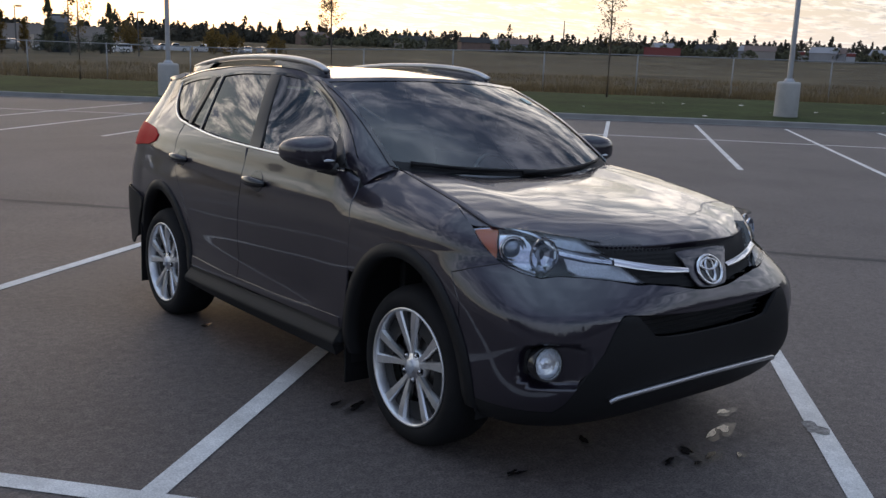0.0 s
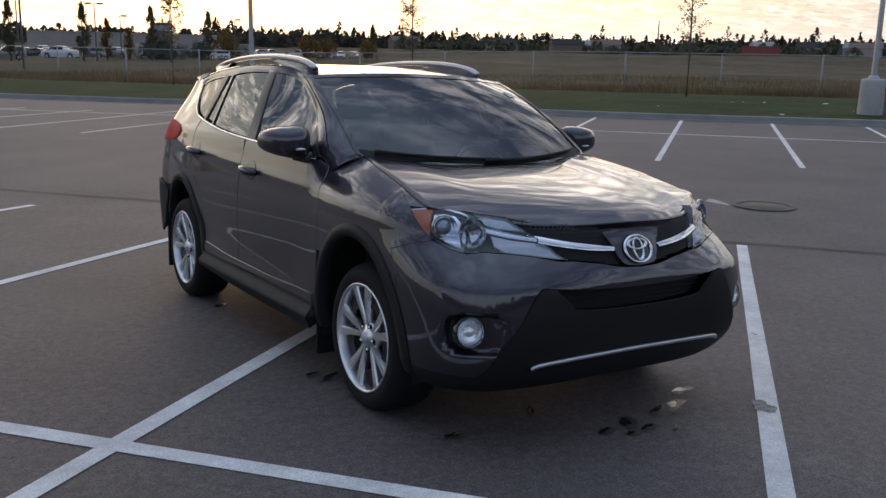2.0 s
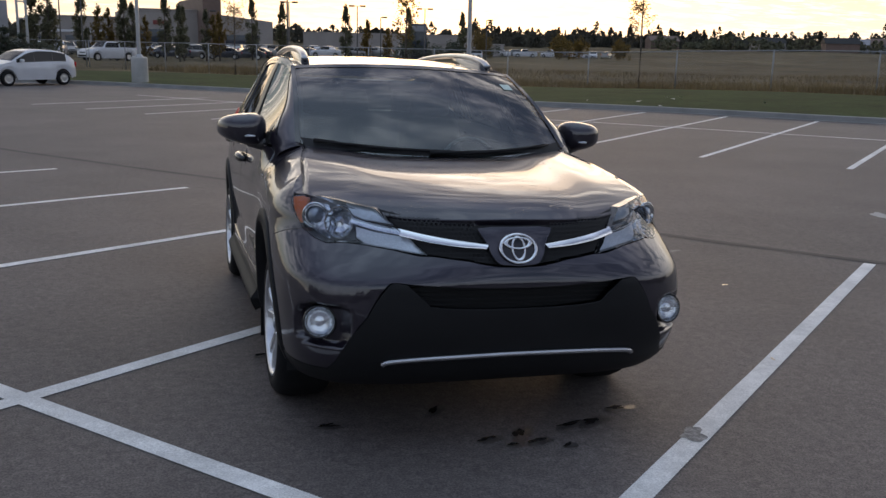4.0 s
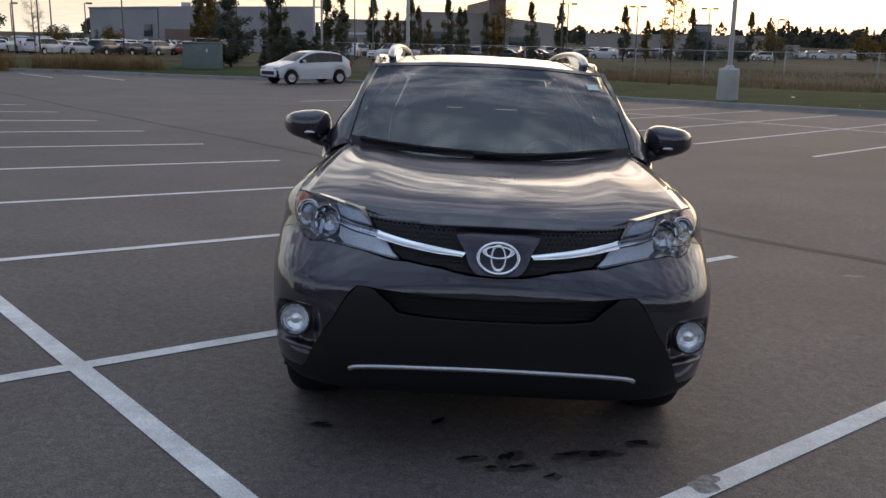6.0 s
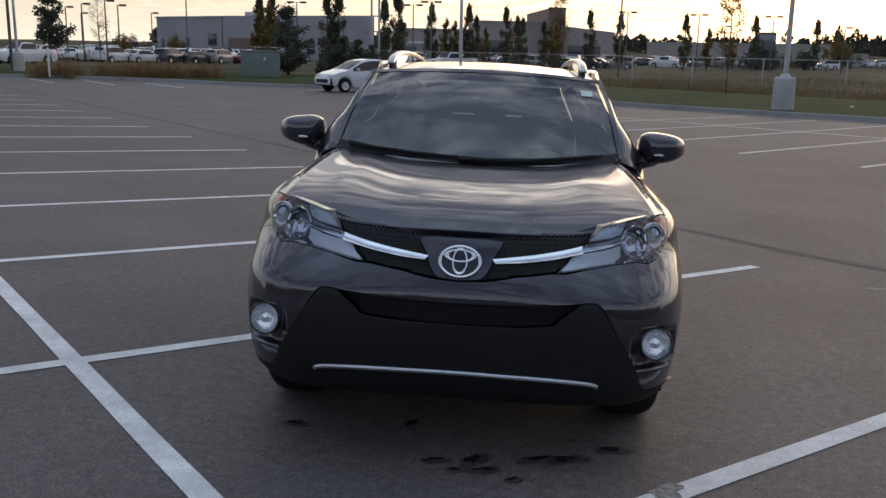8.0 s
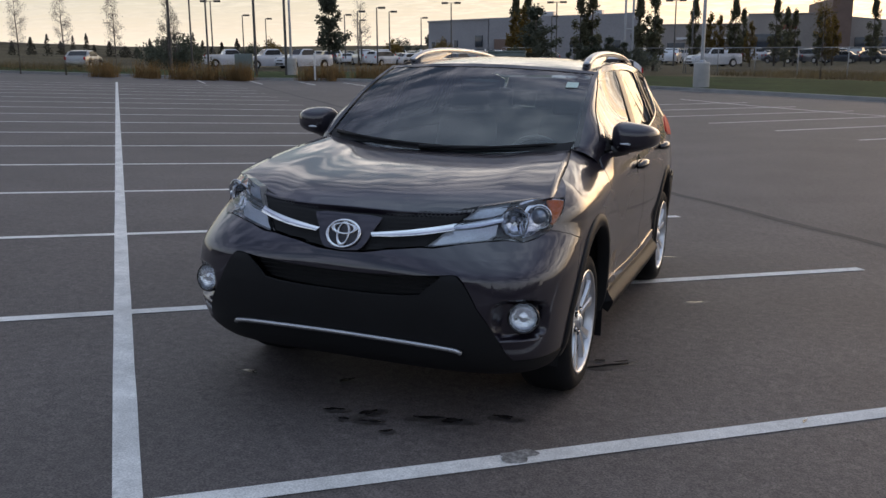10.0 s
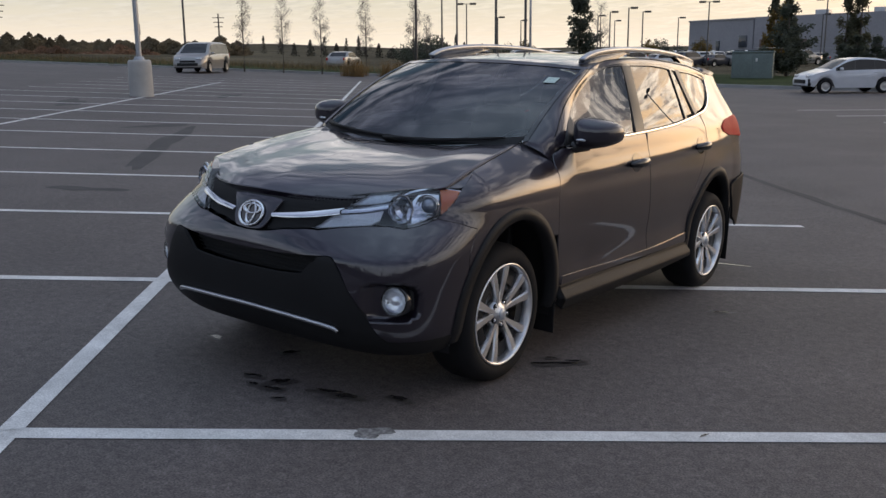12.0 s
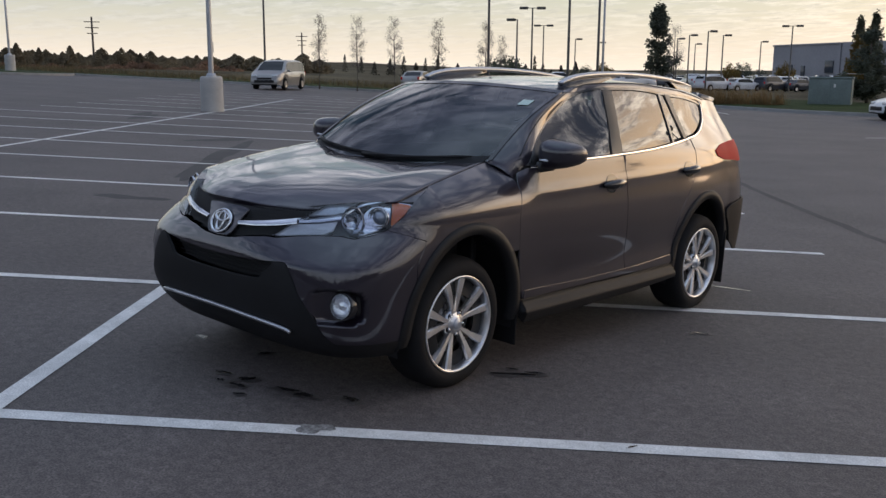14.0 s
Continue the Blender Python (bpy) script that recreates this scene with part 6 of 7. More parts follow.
rng = random.Random(11)
spots = []
for _ in range(1500):
    v = rng.uniform(-30, 50)
    base = 36.5 + .03 * max(0, -v) if v < 20 else 36.5 + .02 * v
    spots.append((base + 9 * rng.random(), v))
blades("tall_grass", spots, .42, TALL_GRASS, "tall dry grass along the fence", 12, 16, .6)
spots = [(rng.uniform(40, 75), rng.uniform(-40, 45)) for _ in range(1600)]
blades("field_grass", spots, .40, TALL_GRASS, "rough dry grass of the field", 13, 12, .9)
spots = [(rng.uniform(-60, -2), 0) for _ in range(700)]
spots = [(u, 55 + max(0, -u) * .2 + 6 * rng.random()) for u, _ in spots]
blades("tall_grass", spots, .65, TALL_GRASS, "tall dry grass behind the far kerb", 14, 18, .6)
clumps = [(u + rng.gauss(0, .4), v + rng.gauss(0, .35)) for u, v in ((1.2, 49.2), (2.6, 49.0), (4.0, 48.9), (5.0, 49.2), (8.6, 48.0), (9.6, 47.6), (12.4, 46.2), (13.2, 45.8), (14.3, 45.5), (15.2, 44.8), (16, 44.2), (-1, 50.0), (-3, 50.6), (11.5, 47)) for _ in range(5)]
blades("ornamental_grass", clumps, 1.05, TAN_GRASS, "tan clumps of ornamental grass beside the far kerb", 15, 60, .22)
litter = bmesh.new()
for u, v in [(26.5 + rng.gauss(0, 2), rng.uniform(-14, 18)) for _ in range(16)] + [(29, -2.5), (29.3, -2.9), (29.4, -3.6)]:
    x, y, z = P(u, v, .22)
    s = rng.uniform(.04, .13)
    litter.faces.new([litter.verts.new((x + s * rng.uniform(.5, 1) * math.cos(a), y + s * math.sin(a), z + rng.uniform(0, .05))) for a in (0, 1.3, 2.6, 3.9, 5.2)])
tagged(part("litter", litter, LINE, flat=True), "scraps of pale litter in the grass", "litter", kind="stuff")

# island with the far pole
isl = [(-33 + 4.2 * math.cos(a), 58.5 + 5.0 * math.sin(a)) for a in [2 * math.pi * i / 40 for i in range(41)]]
tagged(part("kerb", swept(isl[::-1], [(0, .0), (.01, .14), (.04, .155), (.18, .155)]), KERB_GREY, flat=True), "pale concrete kerb round the island", "kerb", kind="structure")
tagged(part("island", panel([(u, v) for u, v in isl[:-1]], lambda u, v: P(-33 + (u + 33) * .97, 58.5 + (v - 58.5) * .97, .15), step=(2, 2), edge=0, out=(0, 0, 1)), GRASS), "small grass island in the lot", "grass", kind="structure")


# ---- other vehicles ----
def vehicle(kind, paint, label, name="parked_car", group="parked cars"):
    """A parked car from a side profile; front towards +x of its own frame."""
    spec = {
        "hatch": dict(l=4.0, w=1.69, prof=[(-1.98, .62), (-1.97, .90), (-1.84, 1.08), (-1.40, 1.36), (-.85, 1.46), (-.25, 1.48), (.22, 1.41), (.80, 1.12), (1.08, .98), (1.6, .86), (1.9, .72), (1.99, .58)], belt=[(-1.98, .92), (-1.2, .98), (.8, .93), (1.2, .90), (2, .6)], wheels=(-1.28, 1.26), r=.305),
        "van": dict(l=5.1, w=1.96, prof=[(-2.54, .6), (-2.52, 1.0), (-2.40, 1.50), (-2.2, 1.70), (-1.2, 1.77), (.2, 1.76), (.7, 1.68), (1.55, 1.15), (1.75, 1.06), (2.3, .92), (2.5, .76), (2.55, .58)], belt=[(-2.54, 1.05), (-1.2, 1.07), (1.3, 1.02), (1.8, .98), (2.55, .6)], wheels=(-1.5, 1.53), r=.34),
        "sedan": dict(l=4.6, w=1.78, prof=[(-2.28, .62), (-2.27, .98), (-1.75, 1.04), (-1.15, 1.38), (-.6, 1.45), (.1, 1.43), (.9, 1.02), (1.5, .92), (2.1, .80), (2.28, .66), (2.3, .55)], belt=[(-2.28, .92), (-1.2, .98), (.9, .94), (1.3, .9), (2.3, .6)], wheels=(-1.35, 1.35), r=.32),
        "suv": dict(l=4.7, w=1.86, prof=[(-2.33, .7), (-2.32, 1.1), (-2.15, 1.55), (-1.7, 1.70), (-.6, 1.73), (.1, 1.70), (.9, 1.18), (1.2, 1.08), (1.9, 1.0), (2.25, .86), (2.35, .65)], belt=[(-2.33, 1.08), (-1.2, 1.1), (.8, 1.08), (1.2, 1.02), (2.35, .7)], wheels=(-1.4, 1.4), r=.36),
        "pickup": dict(l=5.8, w=2.0, prof=[(-2.9, .75), (-2.88, 1.30), (-2.0, 1.33), (-.75, 1.34), (-.62, 1.80), (-.3, 1.88), (.55, 1.88), (1.15, 1.34), (1.4, 1.26), (2.4, 1.18), (2.8, 1.08), (2.9, .75)], belt=[(-2.9, 1.28), (-.7, 1.30), (1.1, 1.28), (1.5, 1.18), (2.9, .8)], wheels=(-1.75, 1.85), r=.40),
    }[kind]
    top, belt = table(spec["prof"]), table(spec["belt"])
    hw, L, r = spec["w"] / 2, spec["l"] / 2, spec["r"]
    e = thing(name, Matrix(), label, "car", group)
    x0, x1 = spec["prof"][0][0], spec["prof"][-1][0]
    xs = [x0 + (x1 - x0) * i / 44 for i in range(45)]
    bm = bmesh.new()
    rows = []

    def section(x):
        zt = top(x)
        zb = min(belt(x), zt - .02)
        end = 1 - .16 * max(0, abs(x) / L - .72) ** 2 / .0784
        w = hw * end
        tw = w * (1 - .30 * max(0, zt - zb))
        bottom = .24 + .10 * smooth(L - .5, L, abs(x))
        for wx in spec["wheels"]:
            d = abs(x - wx)
            if d < r + .07:
                bottom = max(bottom, r + math.sqrt(max(0, (r + .07) ** 2 - d * d)))
        bottom = min(bottom, zb - .05)
        return w, tw, zb, zt, bottom
    for x in xs:
        w, tw, zb, zt, bt = section(x)
        mid = bt + (zb - bt) * .55
        half = [(w * .94, bt), (w, mid), (w * .985, zb - .04), (w * .955, zb), (tw + (w * .955 - tw) * .12, zb + (zt - zb) * .86), (tw * .84, zt - .012), (tw * .45, zt), (0, zt + .008)]
        ring = [(y, z) for y, z in half] + [(-y, z) for y, z in half[-2::-1]]
        rows.append([bm.verts.new((x, y, z)) for y, z in ring])
    for a, b in zip(rows, rows[1:]):
        for j in range(len(a) - 1):
            bm.faces.new((a[j], b[j], b[j + 1], a[j + 1]))
    bm.faces.new(rows[0]), bm.faces.new(rows[-1][::-1])
    bmesh.ops.recalc_face_normals(bm, faces=bm.faces)
    body = part("body", bm, paint, e)
    # glass: side panes and screens a little proud of the body
    cuts = {"hatch": (-1.42, -.82, .02, .78), "van": (-2.25, -1.3, -.15, 1.05), "sedan": (-1.25, -.3, .55, .56), "suv": (-2.0, -1.15, -.1, .6), "pickup": (-.60, .02, .85, .86)}[kind]
    for k in (1, -1):
        lo, hi = [], []
        for i in range(16):
            x = cuts[0] - .03 + (cuts[-1] - cuts[0] + .10) * i / 15
            w, tw, zb, zt, bt = section(x)
            y1, y2, z2 = w * .955, tw + (w * .955 - tw) * .12, zb + (zt - zb) * .86
            lo.append((x, k * (y1 + .003), zb + .012))
            hi.append((x, k * (y1 - (y1 - y2) * .97 + .003), max(zb + .03, zb + (z2 - zb) * .985)))
        part("window_band", ribbon(lo, hi, 2, 0, (0, k, 0)), GLOSS_BLACK, e)
        for a, b in zip(cuts, cuts[1:]):
            if b - a < .1:
                continue
            n = 7
            lo, hi = [], []
            for i in range(n):
                x = a + .018 + (b - a - .036) * i / (n - 1)
                w, tw, zb, zt, bt = section(x)
                y1, y2 = w * .955, tw + (w * .955 - tw) * .12
                z2 = zb + (zt - zb) * .86
                lo.append((x, k * (y1 - (y1 - y2) * .06 + .008), zb + .03))
                hi.append((x, k * (y1 - (y1 - y2) * .88 + .008), max(zb + .05, zb + (z2 - zb) * .94)))
            part("side_window", ribbon(lo, hi, 1, 0, (0, k, 0)), CAR_GLASS, e)
    front = {"hatch": (.30, .98), "van": (.78, 1.58), "sedan": (.15, .95), "suv": (.15, .92), "pickup": (.60, 1.18)}[kind]
    back = {"hatch": (-1.80, -1.42), "van": (-2.45, -2.28), "sedan": (-1.72, -1.18), "suv": (-2.26, -2.02), "pickup": (-.76, -.64)}[kind]
    for (a, b), nm in ((front, "windscreen"), (back, "rear_window")):
        n_ = 4
        bm = bmesh.new()
        net = []
        for q in range(n_ + 1):
            x = a + (b - a) * q / n_
            w, tw, zb, zt, bt = section(x)
            net.append([bm.verts.new((x, (i / 4 - 1) * tw * .80, zt + .016 - .012 * (i / 4 - 1) ** 2)) for i in range(9)])
        for p_, q_ in zip(net, net[1:]):
            for j in range(8):
                bm.faces.new((p_[j], q_[j], q_[j + 1], p_[j + 1]))
        part(nm, bm, CAR_GLASS, e)
    for wx in spec["wheels"]:
        for k in (1, -1):
            w = part("wheel", lathe([(.0005, .02), (r * .30, .02), (r * .62, .0), (r * .66, .012), (r * .78, .022), (r * .95, .008), (r, -.03), (r, -.15), (r * .9, -.19)], 24), RUBBER, e)
            w.matrix_local = pose(wx, k * (hw - .01), r, -90 * k, 0, 0)
            part("rim", lathe([(.0005, .028), (r * .28, .030), (r * .58, .012), (r * .63, .018)], 12), SATIN, w)
    for k in (1, -1):
        w, tw, zb, zt, bt = section(x1 - .06)
        part("headlamp", box_bm((.16, .34, .14), (x1 - .13, k * (w * .74), top(x1 - .16) - .06), .04), CAR_LAMP, e)
        part("tail_lamp", box_bm((.08, .14, .22), (x0 + .03, k * (hw * .80), spec["belt"][0][1] - .06), .03), RED_LENS, e)
        if kind in ("hatch", "van"):
            part("door_mirror", box_bm((.11, .20, .13), (front[0] + .35, k * (hw + .06), belt(front[0] + .3) + .08), .04), paint, e)
    part("bumper_grille", box_bm((.06, spec["w"] * .62, .16), (x1 - .005, 0, .50), .02), DARK, e)
    if kind != "hatch":
        part("front_grille", box_bm((.06, spec["w"] * .46, .12), (x1 - .03, 0, min(.80, top(x1 - .05) - .10)), .02), DARK, e)
    else:
        for k in (1, -1):
            part("bumper_corner", box_bm((.16, .20, .30), (x1 - .10, k * spec["w"] * .385, .48), .05), DARK, e)
    for k in (1, -1):
        for xs_ in (-.62, .42):
            part("door_handle", box_bm((.17, .03, .03), (xs_ * L / 2 - .25, k * (hw * .985), belt(xs_ * L / 2 - .25) - .10), .01), paint, e)
    part("bumper_lip", box_bm((.10, spec["w"] * .80, .10), (x1 - .06, 0, .33), .03), DARK, e)
    return e


hatch = vehicle("hatch", CAR_WHITE, "white compact hatchback parked by the far kerb", "hatchback_car", "")
hatch.matrix_world = spot(18.6, 32.4, 180)
van = vehicle("van", CAR_SILVER, "silver minivan parked at the far kerb", "minivan", "")
van.matrix_world = spot(-12.0, 49.9, -90 - 8)
sedan = vehicle("sedan", CAR_SILVER, "silver sedan passing behind the grass", "sedan_car")
sedan.matrix_world = spot(-4.7, 71.5, 75)
kinds = [vehicle("pickup", CAR_WHITE, "white crew-cab pickup in the far yard", "pickup_truck"), vehicle("suv", CAR_WHITE, "white sport utility car in the far yard"), vehicle("sedan", CAR_WHITE, "white sedan in the far yard", "sedan_car"),
         vehicle("suv", CAR_DARK, "dark sport utility car in the far yard"), vehicle("sedan", CAR_DARK, "dark sedan in the far yard", "sedan_car"), vehicle("suv", CAR_SILVER, "silver sport utility car in the far yard"), vehicle("sedan", CAR_RED, "dark red sedan in the far yard", "sedan_car"), vehicle("pickup", CAR_SILVER, "silver pickup in the far yard", "pickup_truck")]
places = [(9.5, 99, 5), (12.2, 87, 190), (15.0, 84.5, 205), (55.5, 75.0, 178), (133, 92, 120), (146, 87, 150)]
kinds[0].matrix_world = spot(*places[0])
rng = random.Random(42)
for i, (u, v, r) in enumerate(places):
    if i:
        copy_thing(kinds[0 if i < 4 else 1], spot(u, v, r))
kinds[1].matrix_world, kinds[2].matrix_world, kinds[3].matrix_world = spot(27, 98, 30), spot(30.5, 99, 20), spot(34, 100, 35)
kinds[4].matrix_world, kinds[5].matrix_world, kinds[6].matrix_world, kinds[7].matrix_world = spot(37.5, 101, 28), spot(41, 102, 30), spot(45, 103, 32), spot(49, 104, 25)
weights = [0, 0, 1, 2, 3, 3, 3, 3, 4, 4, 4, 5, 5, 5, 7]
for row in range(4):
    for i in range(11):
        if rng.random() < .12:
            continue
        copy_thing(kinds[rng.choice(weights)], spot(26 + 2.9 * i + rng.gauss(0, .15), 104 + row * 9.5 + i * .9 + rng.gauss(0, .3), 90 + rng.choice((0, 180)) + rng.gauss(0, 3)))
for dist, a in ((114, 84), (128, 82), (144, 79), (162, 76), (182, 74), (215, 62)):
    end = 98 if a > 70 else 74
    while a < end:
        a += math.degrees(rng.choice((2.9, 3.1, 3.3, 6.5)) / dist)
        d = dist + rng.gauss(0, .4)
        copy_thing(kinds[rng.choice(weights)], spot_xy(d * math.cos(radians(a)), d * math.sin(radians(a)), a + rng.choice((0, 180, 55, -55, 90)) + rng.gauss(0, 8)))


# ---- far buildings ----
def wall_block(name, a, b, depth, h0, h1, mat, label, z0=-.6):
    """A flat-roofed block: its front runs from a to b, seen from the lot; h0 and h1 its heights at the two ends."""
    e = thing(name, Matrix(), label, "building")
    A, B = Vector((*a, 0)), Vector((*b, 0))
    d = (B - A).normalized()
    back = Vector((-d.y, d.x, 0)) * depth
    if back.y < 0:
        back = -back
    bm = bmesh.new()
    lo = [bm.verts.new(p + Vector((0, 0, z0))) for p in (A, B, B + back, A + back)]
    hi = [bm.verts.new(p + Vector((0, 0, h))) for p, h in zip((A, B, B + back, A + back), (h0, h1, h1, h0))]
    bm.faces.new(hi)
    for i in range(4):
        j = (i + 1) % 4
        bm.faces.new((lo[i], lo[j], hi[j], hi[i]))
    bmesh.ops.recalc_face_normals(bm, faces=bm.faces)
    part("wall", bm, mat, e, flat=True)
    L = (B - A).length
    turn = math.degrees(math.atan2(d.y, d.x))

    def fit(nm, s, w, z, h, mt, out=.08, lab=""):
        """A thing on the front wall: s along it, z its foot."""
        bm = box_bm((w, .22, h), (0, 0, 0), .02)
        m = Matrix.Translation(A + d * s - back.normalized() * out + Vector((0, 0, z + h / 2))) @ pose(0, 0, 0, 0, 0, turn)
        bmesh.ops.transform(bm, matrix=m, verts=bm.verts)
        return part(nm, bm, mt, e, lab)
    if abs(h0 - h1) < .3:
        fit("parapet", L / 2, L + .3, min(h0, h1) - .05, .28, mat, .04)
    return e, fit, L


e, fit, L = wall_block("warehouse", (-65.4, 161.0), (-50.2, 151.4), 40, 6.7, 6.9, WALL_GREY, "long grey flat-roofed service building")
fit("window", 5.0, 1.6, 0.4, 3.0, WINDOW_FAR), fit("window", 8.8, .9, 1.0, 2.2, WINDOW_FAR), fit("window", 1.6, .7, .6, 2.4, WINDOW_FAR)
fit("wall_sign", 15.6, 2.0, 2.0, 2.0, WINDOW_FAR, .10, "dark square sign with a pale cross")
for k in (1, -1):
    bm = box_bm((2.3, .1, .10), (0, 0, 0))
    bmesh.ops.transform(bm, matrix=Matrix.Translation((-65.4 + 16.6 * .86, 161.0 - 16.6 * .51 - .35, 3.0)) @ pose(0, 0, 0, 0, 0, -30.6) @ pose(0, 0, 0, 0, 42 * k, 0), verts=bm.verts)
    part("sign_bar", bm, LINE, e)
e, fit, L = wall_block("warehouse", (-49.9, 151.2), (-25.0, 160.0), 30, 6.95, 7.7, WALL_GREY, "grey flat-roofed service hall with a brown shutter")
fit("roller_shutter", 4.6, 7.4, -.4, 3.7, DOOR_BROWN, .10, "brown roller shutter")
for s in (15, 19, 22.5):
    fit("window", s, 1.4, .8, 2.2, WINDOW_FAR)
for s, w, h in ((3, 1.6, .5), (9, 2.2, .6), (18, 1.8, .5)):
    bm = box_bm((w, 2, h + .8), (-50 + s * .94, 158 + s * .3, 7.2 + s * .03), .05)
    part("roof_unit", bm, POLE, e)
e, fit, L = wall_block("showroom", (-26, 196), (-8, 199), 30, 6.3, 6.3, WALL_TAN, "long low grey showroom with white shopfronts")
for s in (3, 8, 13):
    fit("shop_window", s, 3.6, -.2, 2.8, WINDOW_FAR)
fit("white_band", 9, 12, 3.2, .5, CAR_WHITE)
e, fit, L = wall_block("showroom", (-8.5, 195), (7.0, 196.5), 30, 8.1, 8.1, WALL_TAN, "grey showroom with a glazed front and a red sign")
fit("shop_window", 4.5, 7.5, 1.0, 3.2, WINDOW_FAR), fit("white_band", 4.5, 7.8, .2, .8, CAR_WHITE), fit("sign", 7.5, 3.6, 5.2, .8, RED_SIGN, .1, "red sign bar")
e, fit, L = wall_block("showroom", (7.0, 190), (10.6, 190.5), 30, 10.8, 10.8, DOOR_BROWN, "brown entrance tower of the showroom")
e, fit, L = wall_block("showroom", (10.6, 194), (21.6, 196), 30, 7.4, 6.3, WALL_TAN, "grey wing of the showroom")
fit("shop_window", 4.5, 7.0, .6, 2.8, WINDOW_FAR), fit("white_band", 4.5, 7.2, -.1, .6, CAR_WHITE)
e, fit, L = wall_block("low_store", (36, 250), (82, 240), 20, 5.2, 5.0, WALL_TAN, "low pale store far behind the yard")
e, fit, L = wall_block("low_store", (52, 205), (76, 200), 14, 2.6, 2.6, WALL_TAN, "low pale store far behind the yard")
e, fit, L = wall_block("red_roofed_barn", (289, 170), (299, 153), 12, 6.4, 6.4, CAR_WHITE, "low white hall with a dark red roof band")
fit("roof_band", L / 2, L, 5.4, 1.1, RED_SIGN)
e, fit, L = wall_block("red_roofed_barn", (260, 211), (268, 201), 12, 6.2, 6.2, RED_SIGN, "dark red hall by the far trees")
rng = random.Random(8)
for i in range(26):
    a, d = radians(rng.uniform(18, 62)), rng.uniform(330, 385)
    x, y, w = d * math.cos(a), d * math.sin(a), rng.uniform(6, 13)
    hse = thing("far_house", spot_xy(x, y, math.degrees(a) + 90 + rng.uniform(-25, 25)), "small far house with a low gable roof", "house", "far houses")
    part("wall", box_bm((w, 7, 3.2), (0, 0, 1.4), .02), rng.choice((WALL_TAN, WALL_GREY, DOOR_BROWN, WALL_GREY)), hse, flat=True)
    bm = bmesh.new()
    v = [bm.verts.new(p) for p in ((-w / 2 - .3, -3.8, 2.9), (w / 2 + .3, -3.8, 2.9), (w / 2 + .3, 3.8, 2.9), (-w / 2 - .3, 3.8, 2.9), (-w / 2 - .3, 0, 4.9), (w / 2 + .3, 0, 4.9))]
    for f in ((0, 1, 5, 4), (2, 3, 4, 5), (3, 0, 4), (1, 2, 5), (3, 2, 1, 0)):
        bm.faces.new([v[i] for i in f])
    part("roof", bm, rng.choice((DARK, WALL_GREY, DOOR_BROWN)), hse, flat=True)
    for s in (-1, 1):
        part("window", box_bm((1.3, .1, 1.1), (s * w * .25, -3.52, 1.6), .01), WINDOW_FAR, hse)
# sign pylon, masts
e = thing("sign_pylon", spot_xy(38.6, 139.9, -15), "dark square sign pylon", "sign")
part("pylon_body", box_bm((2.6, .7, 6.2), (0, 0, 2.6), .08), WINDOW_FAR, e)
part("sign_face", box_bm((2.2, .1, .9), (0, -.40, 4.9), .02), WALL_GREY, e)
e = thing("radio_mast", spot_xy(284, 274.4), "thin radio mast on the horizon", "mast")
part("mast", lathe([(.45, -1), (.18, 13.8), (.0005, 13.8)], 6), BARK, e)
e = thing("utility_pole", spot_xy(-138.8, 68, 60), "wooden utility pole with cross arms", "pole", "utility poles")
part("pole", lathe([(.2, -1), (.14, 8.2), (.0005, 8.2)], 8), BARK, e)
for z, w in ((7.4, 2.4), (6.5, 2.0), (5.6, 1.6)):
    part("cross_arm", box_bm((w, .14, .14), (0, 0, z), .02), BARK, e)
copy_thing(e, spot_xy(-150, 120, 60))

# grey-green utility cabinet
e = thing("utility_cabinet", spot_xy(-14.6, 47.6, 15) @ Matrix.Diagonal((.76, .76, .92, 1)), "grey-green steel utility cabinet on a low slab", "cabinet")
part("body", box_bm((2.9, 1.9, 1.75), (0, 0, .92), .03), BOX_GREEN, e)
part("lid", box_bm((3.0, 2.0, .10), (0, 0, 1.82), .03), BOX_GREEN, e)
part("slab", box_bm((3.2, 2.2, .16), (0, 0, .04), .02), CONCRETE, e)
for k in (-1, 1):
    part("door", box_bm((1.36, .03, 1.5), (.70 * k, -.955, .92), .008), BOX_GREEN, e)
part("label", box_bm((.14, .01, .2), (.3, -.975, 1.35), .002), LINE, e)
cab2 = thing("utility_cabinet", spot_xy(-42.5, 62.0, 30), "small grey-green utility cabinet", "cabinet")
part("body", box_bm((1.5, 1.2, 1.5), (0, 0, .7), .04), BOX_GREEN, cab2)
mk = thing("marker_post", spot(8.3, 46.6, 0, .1), "short pale marker post by the kerb", "post")
part("post", box_bm((.09, .09, 1.5), (0, 0, .75), .015), LINE, mk)


# ---- marks on the asphalt ----
DAMP = material("damp_asphalt", (.058, .052, .050), .45, grain=(.01, .5), bump=.4, stain=(.05, .35))
OIL = material("dark_oil_stain", (.020, .018, .018), .22, grain=(.03, .3), stain=(.1, .3))
SEAM = material("dark_asphalt_seam", (.042, .039, .039), .75, grain=(.02, .3), bump=.3, stain=(.6, .25))
IRON = material("cast_iron", (.045, .042, .04), .6, .5, grain=(.02, .2), bump=.5)
SCUFF_AND_GLEAM = material("scuffed_paint_and_wet_gleam", (.20, .195, .19), .8, grain=(.015, .45), stain=(.06, .4))


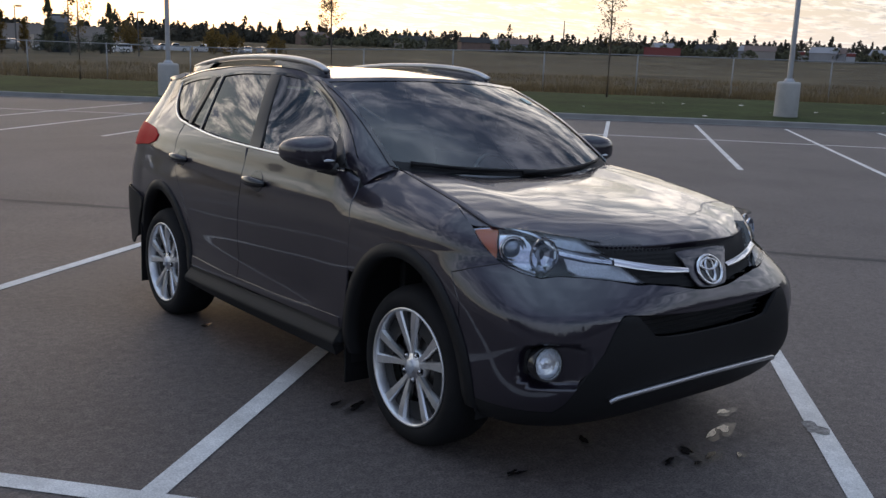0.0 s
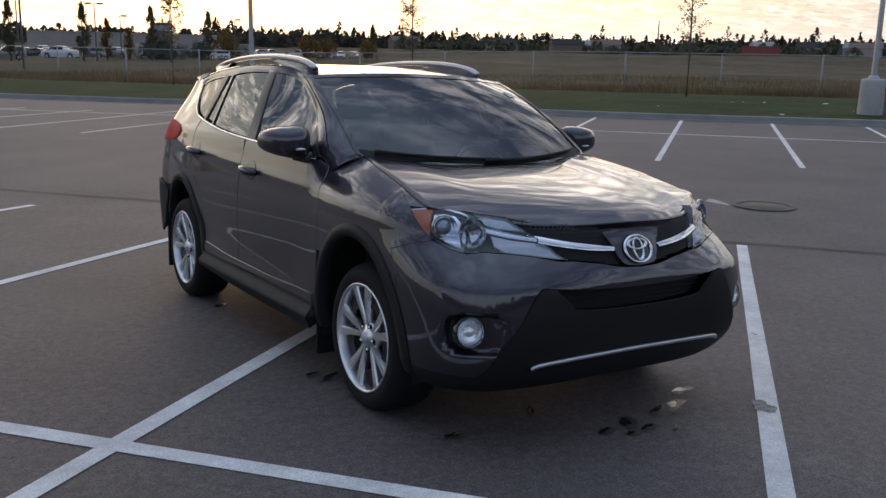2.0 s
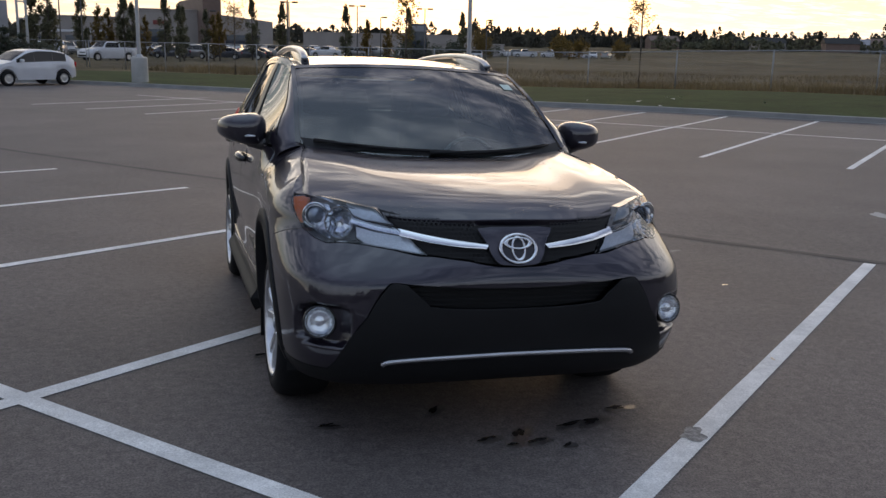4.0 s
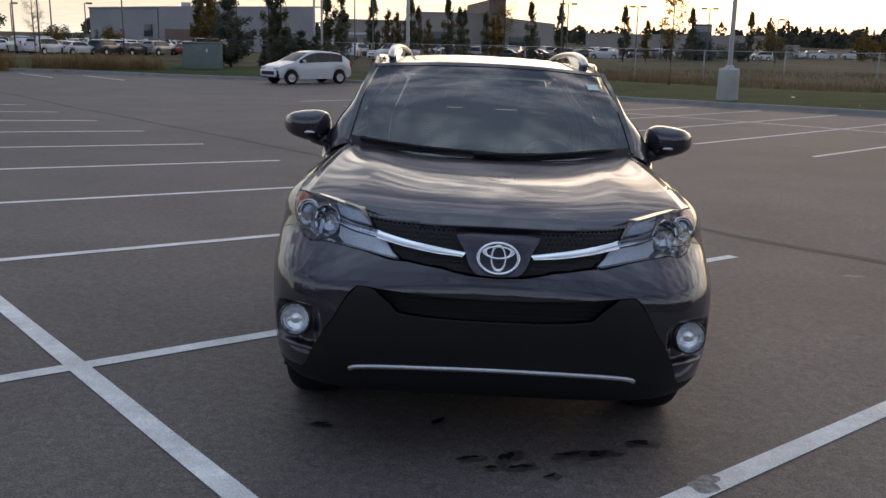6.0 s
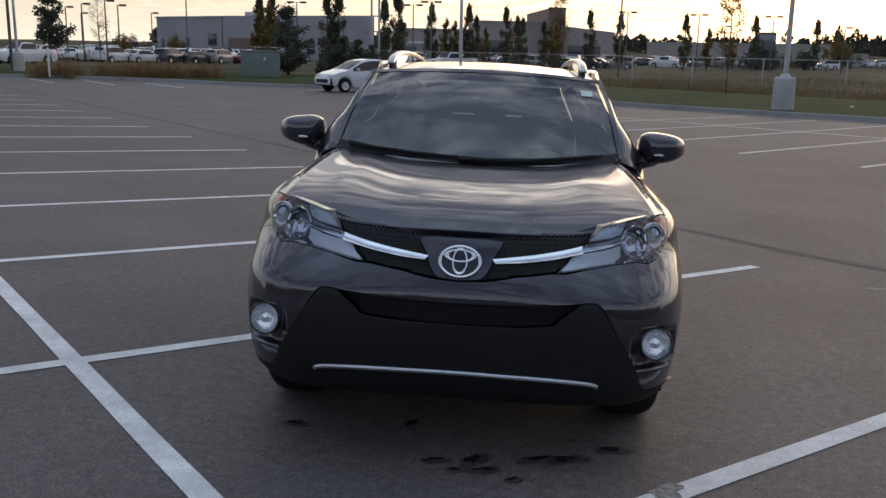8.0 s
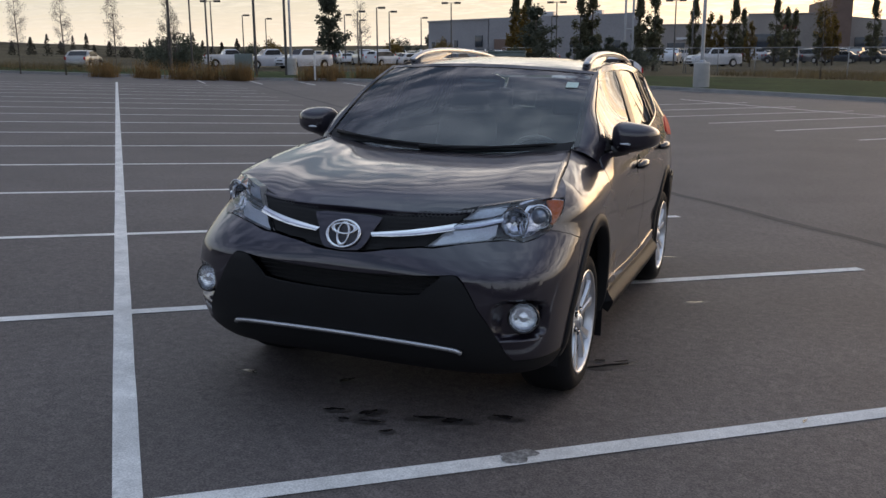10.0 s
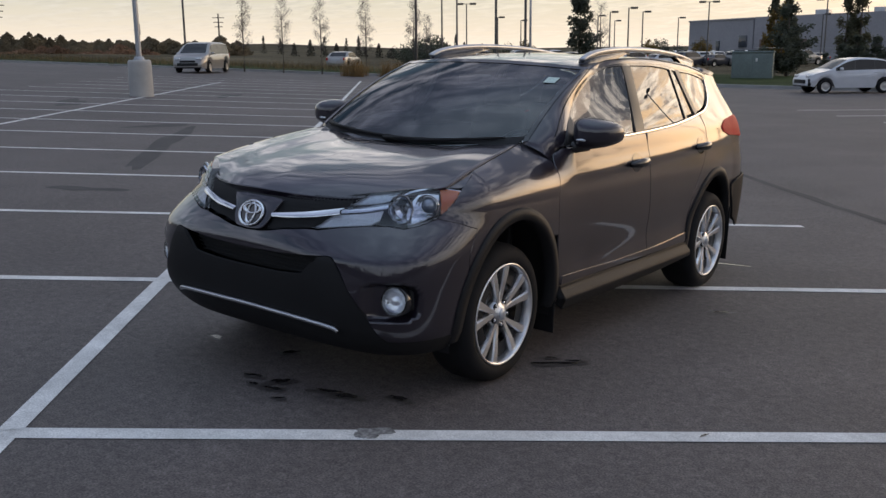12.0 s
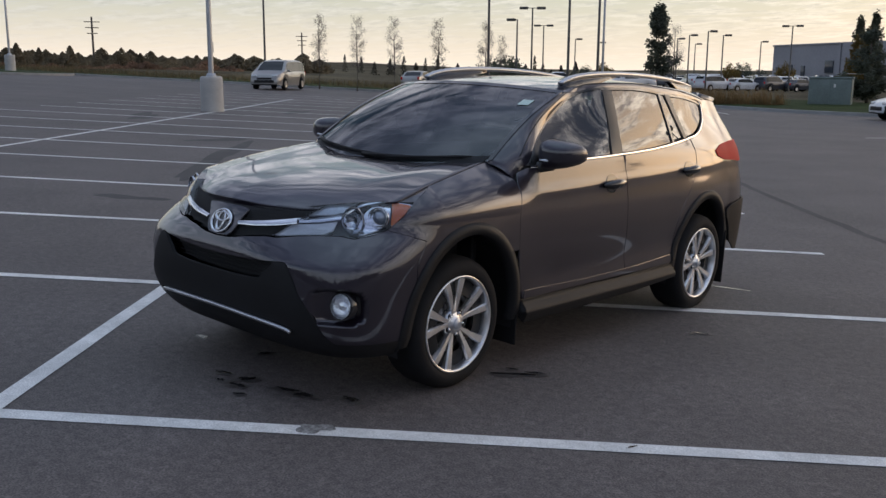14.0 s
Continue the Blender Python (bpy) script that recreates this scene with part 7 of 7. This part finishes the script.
def splotch(x, y, rx, ry, turn, seed, mat, name, label, lift=.003):
    """A flat ragged patch, in the car's ground plane."""
    rng = random.Random(seed)
    bm = bmesh.new()
    n = 22
    ph = [rng.uniform(0, 6.3) for _ in range(4)]
    ring = []
    for i in range(n):
        a = 2 * math.pi * i / n
        k = 1 + .22 * math.sin(2 * a + ph[0]) + .18 * math.sin(3 * a + ph[1]) + .14 * math.sin(5 * a + ph[2]) + rng.uniform(-.08, .08)
        px, py = rx * k * math.cos(a), ry * k * math.sin(a)
        c, s = math.cos(radians(turn)), math.sin(radians(turn))
        wx, wy = x + px * c - py * s, y + px * s + py * c
        ring.append(bm.verts.new((wx, wy, ground_z(wx, wy) + lift)))
    bm.faces.new(ring)
    ob = part(name, bm, mat, flat=True)
    return tagged(ob, label, "stain", "marks on the asphalt", "structure")


for i, (x, y, rx, ry, t) in enumerate(((-.07, -2.22, .050, .016, 20), (.09, -2.19, .055, .026, 60), (.14, -2.28, .050, .018, 10), (.02, -2.30, .03, .014, 0), (.36, -2.13, .075, .018, 15), (.47, -2.12, .06, .026, 20), (.67, -1.98, .055, .022, 10),
                                       (.97, -1.03, .13, .020, 42), (1.02, -.93, .045, .013, 40), (.90, -.97, .03, .012, 30), (-.81, -.94, .09, .022, 30), (-.88, -.86, .06, .014, 20), (-.70, -1.95, .05, .012, 0), (.25, -2.35, .03, .012, 30), (1.25, .60, .06, .02, 30), (-.20, -1.85, .05, .018, 50))):
    splotch(x, y, rx * .85, ry * .85, t, 100 + i, OIL, "oil_stain", "dark wet oil stain on the asphalt", .0045)
    splotch(x + .012, y - .01, rx * 1.35, ry * 1.7, t + 6, 300 + i, DAMP, "damp_patch", "soft damp edge round an oil stain")
splotch(-6.13, .60, .42, .16, 35, 7, SEAM, "damp_patch", "dark damp patch on the asphalt"), splotch(-7.3, -.6, .12, .08, 35, 9, SEAM, "damp_patch", "dark damp patch on the asphalt")
splotch(.85, -2.365, .085, .055, 40, 31, SCUFF_AND_GLEAM, "line_scuff", "grey scuff across the white line", .006)
splotch(1.95, -1.44, .03, .006, 80, 33, OIL, "line_scuff", "dark nick on the white line", .007)


# the seam where the two falls of the lot meet
bm = bmesh.new()
net = []
for i in range(150):
    v = -40 + .6 * i
    c = 4.42 + .12 * noise.noise((v * .21, 3, 1)) + .05 * noise.noise((v * 1.3, 5, 1))
    a, b = .06 + .05 * noise.noise((v * .9, 1, 4)), .06 + .05 * noise.noise((v * .8, 9, 4))
    net.append((bm.verts.new(P(c - a, v, .003)), bm.verts.new(P(c + b, v, .003))))
for p, q in zip(net, net[1:]):
    bm.faces.new((p[0], p[1], q[1], q[0]))
tagged(part("asphalt_seam", bm, SEAM, flat=True), "dark tarred seam along the fall of the lot", "seam", kind="structure")
mh = thing("manhole_cover", Matrix.Translation(P(7.0, -2.7, .002)), "round cast-iron manhole cover in the asphalt", "manhole")
part("cover", lathe([(.0005, .008), (.30, .008), (.31, .004)], 32), IRON, mh)
part("ring", lathe([(.32, .002), (.33, .012), (.40, .012), (.41, .0)], 32), IRON, mh)
splotch(.75, 2.08, .16, .022, 20, 61, OIL, "wet_streak", "thin wet streak on the asphalt"), splotch(-.80, .80, .05, .022, 20, 62, OIL, "wet_streak", "small wet spot on the asphalt")
# the first, pale spot has its wet gleam put into the colour
splotch(3.22, 1.77, .09, .04, 20, 63, SCUFF_AND_GLEAM, "wet_streak", "small wet spot on the asphalt"), splotch(2.85, .37, .03, .015, 20, 64, OIL, "wet_streak", "small wet spot on the asphalt"), splotch(-.71, -1.93, .03, .012, 20, 65, OIL, "wet_streak", "small wet spot on the asphalt")
for u, v, ru, rv, t in ((-9.5, 19.5, 1.5, .35, 100), (-5.5, 13.0, .9, .25, 60), (-6.2, 25.0, 1.2, .3, 90), (-4.6, 9.6, 2.8, .22, 95)):
    x, y = at(u, v)
    splotch(x, y, ru, rv, t + 40.5, int(u * 10) % 97, SEAM, "damp_patch", "dark worn patch on the asphalt")
x, y = at(7.14, -2.1)
splotch(x, y, .20, .10, 60, 66, CONCRETE, "pale_patch", "small pale patch on the asphalt")
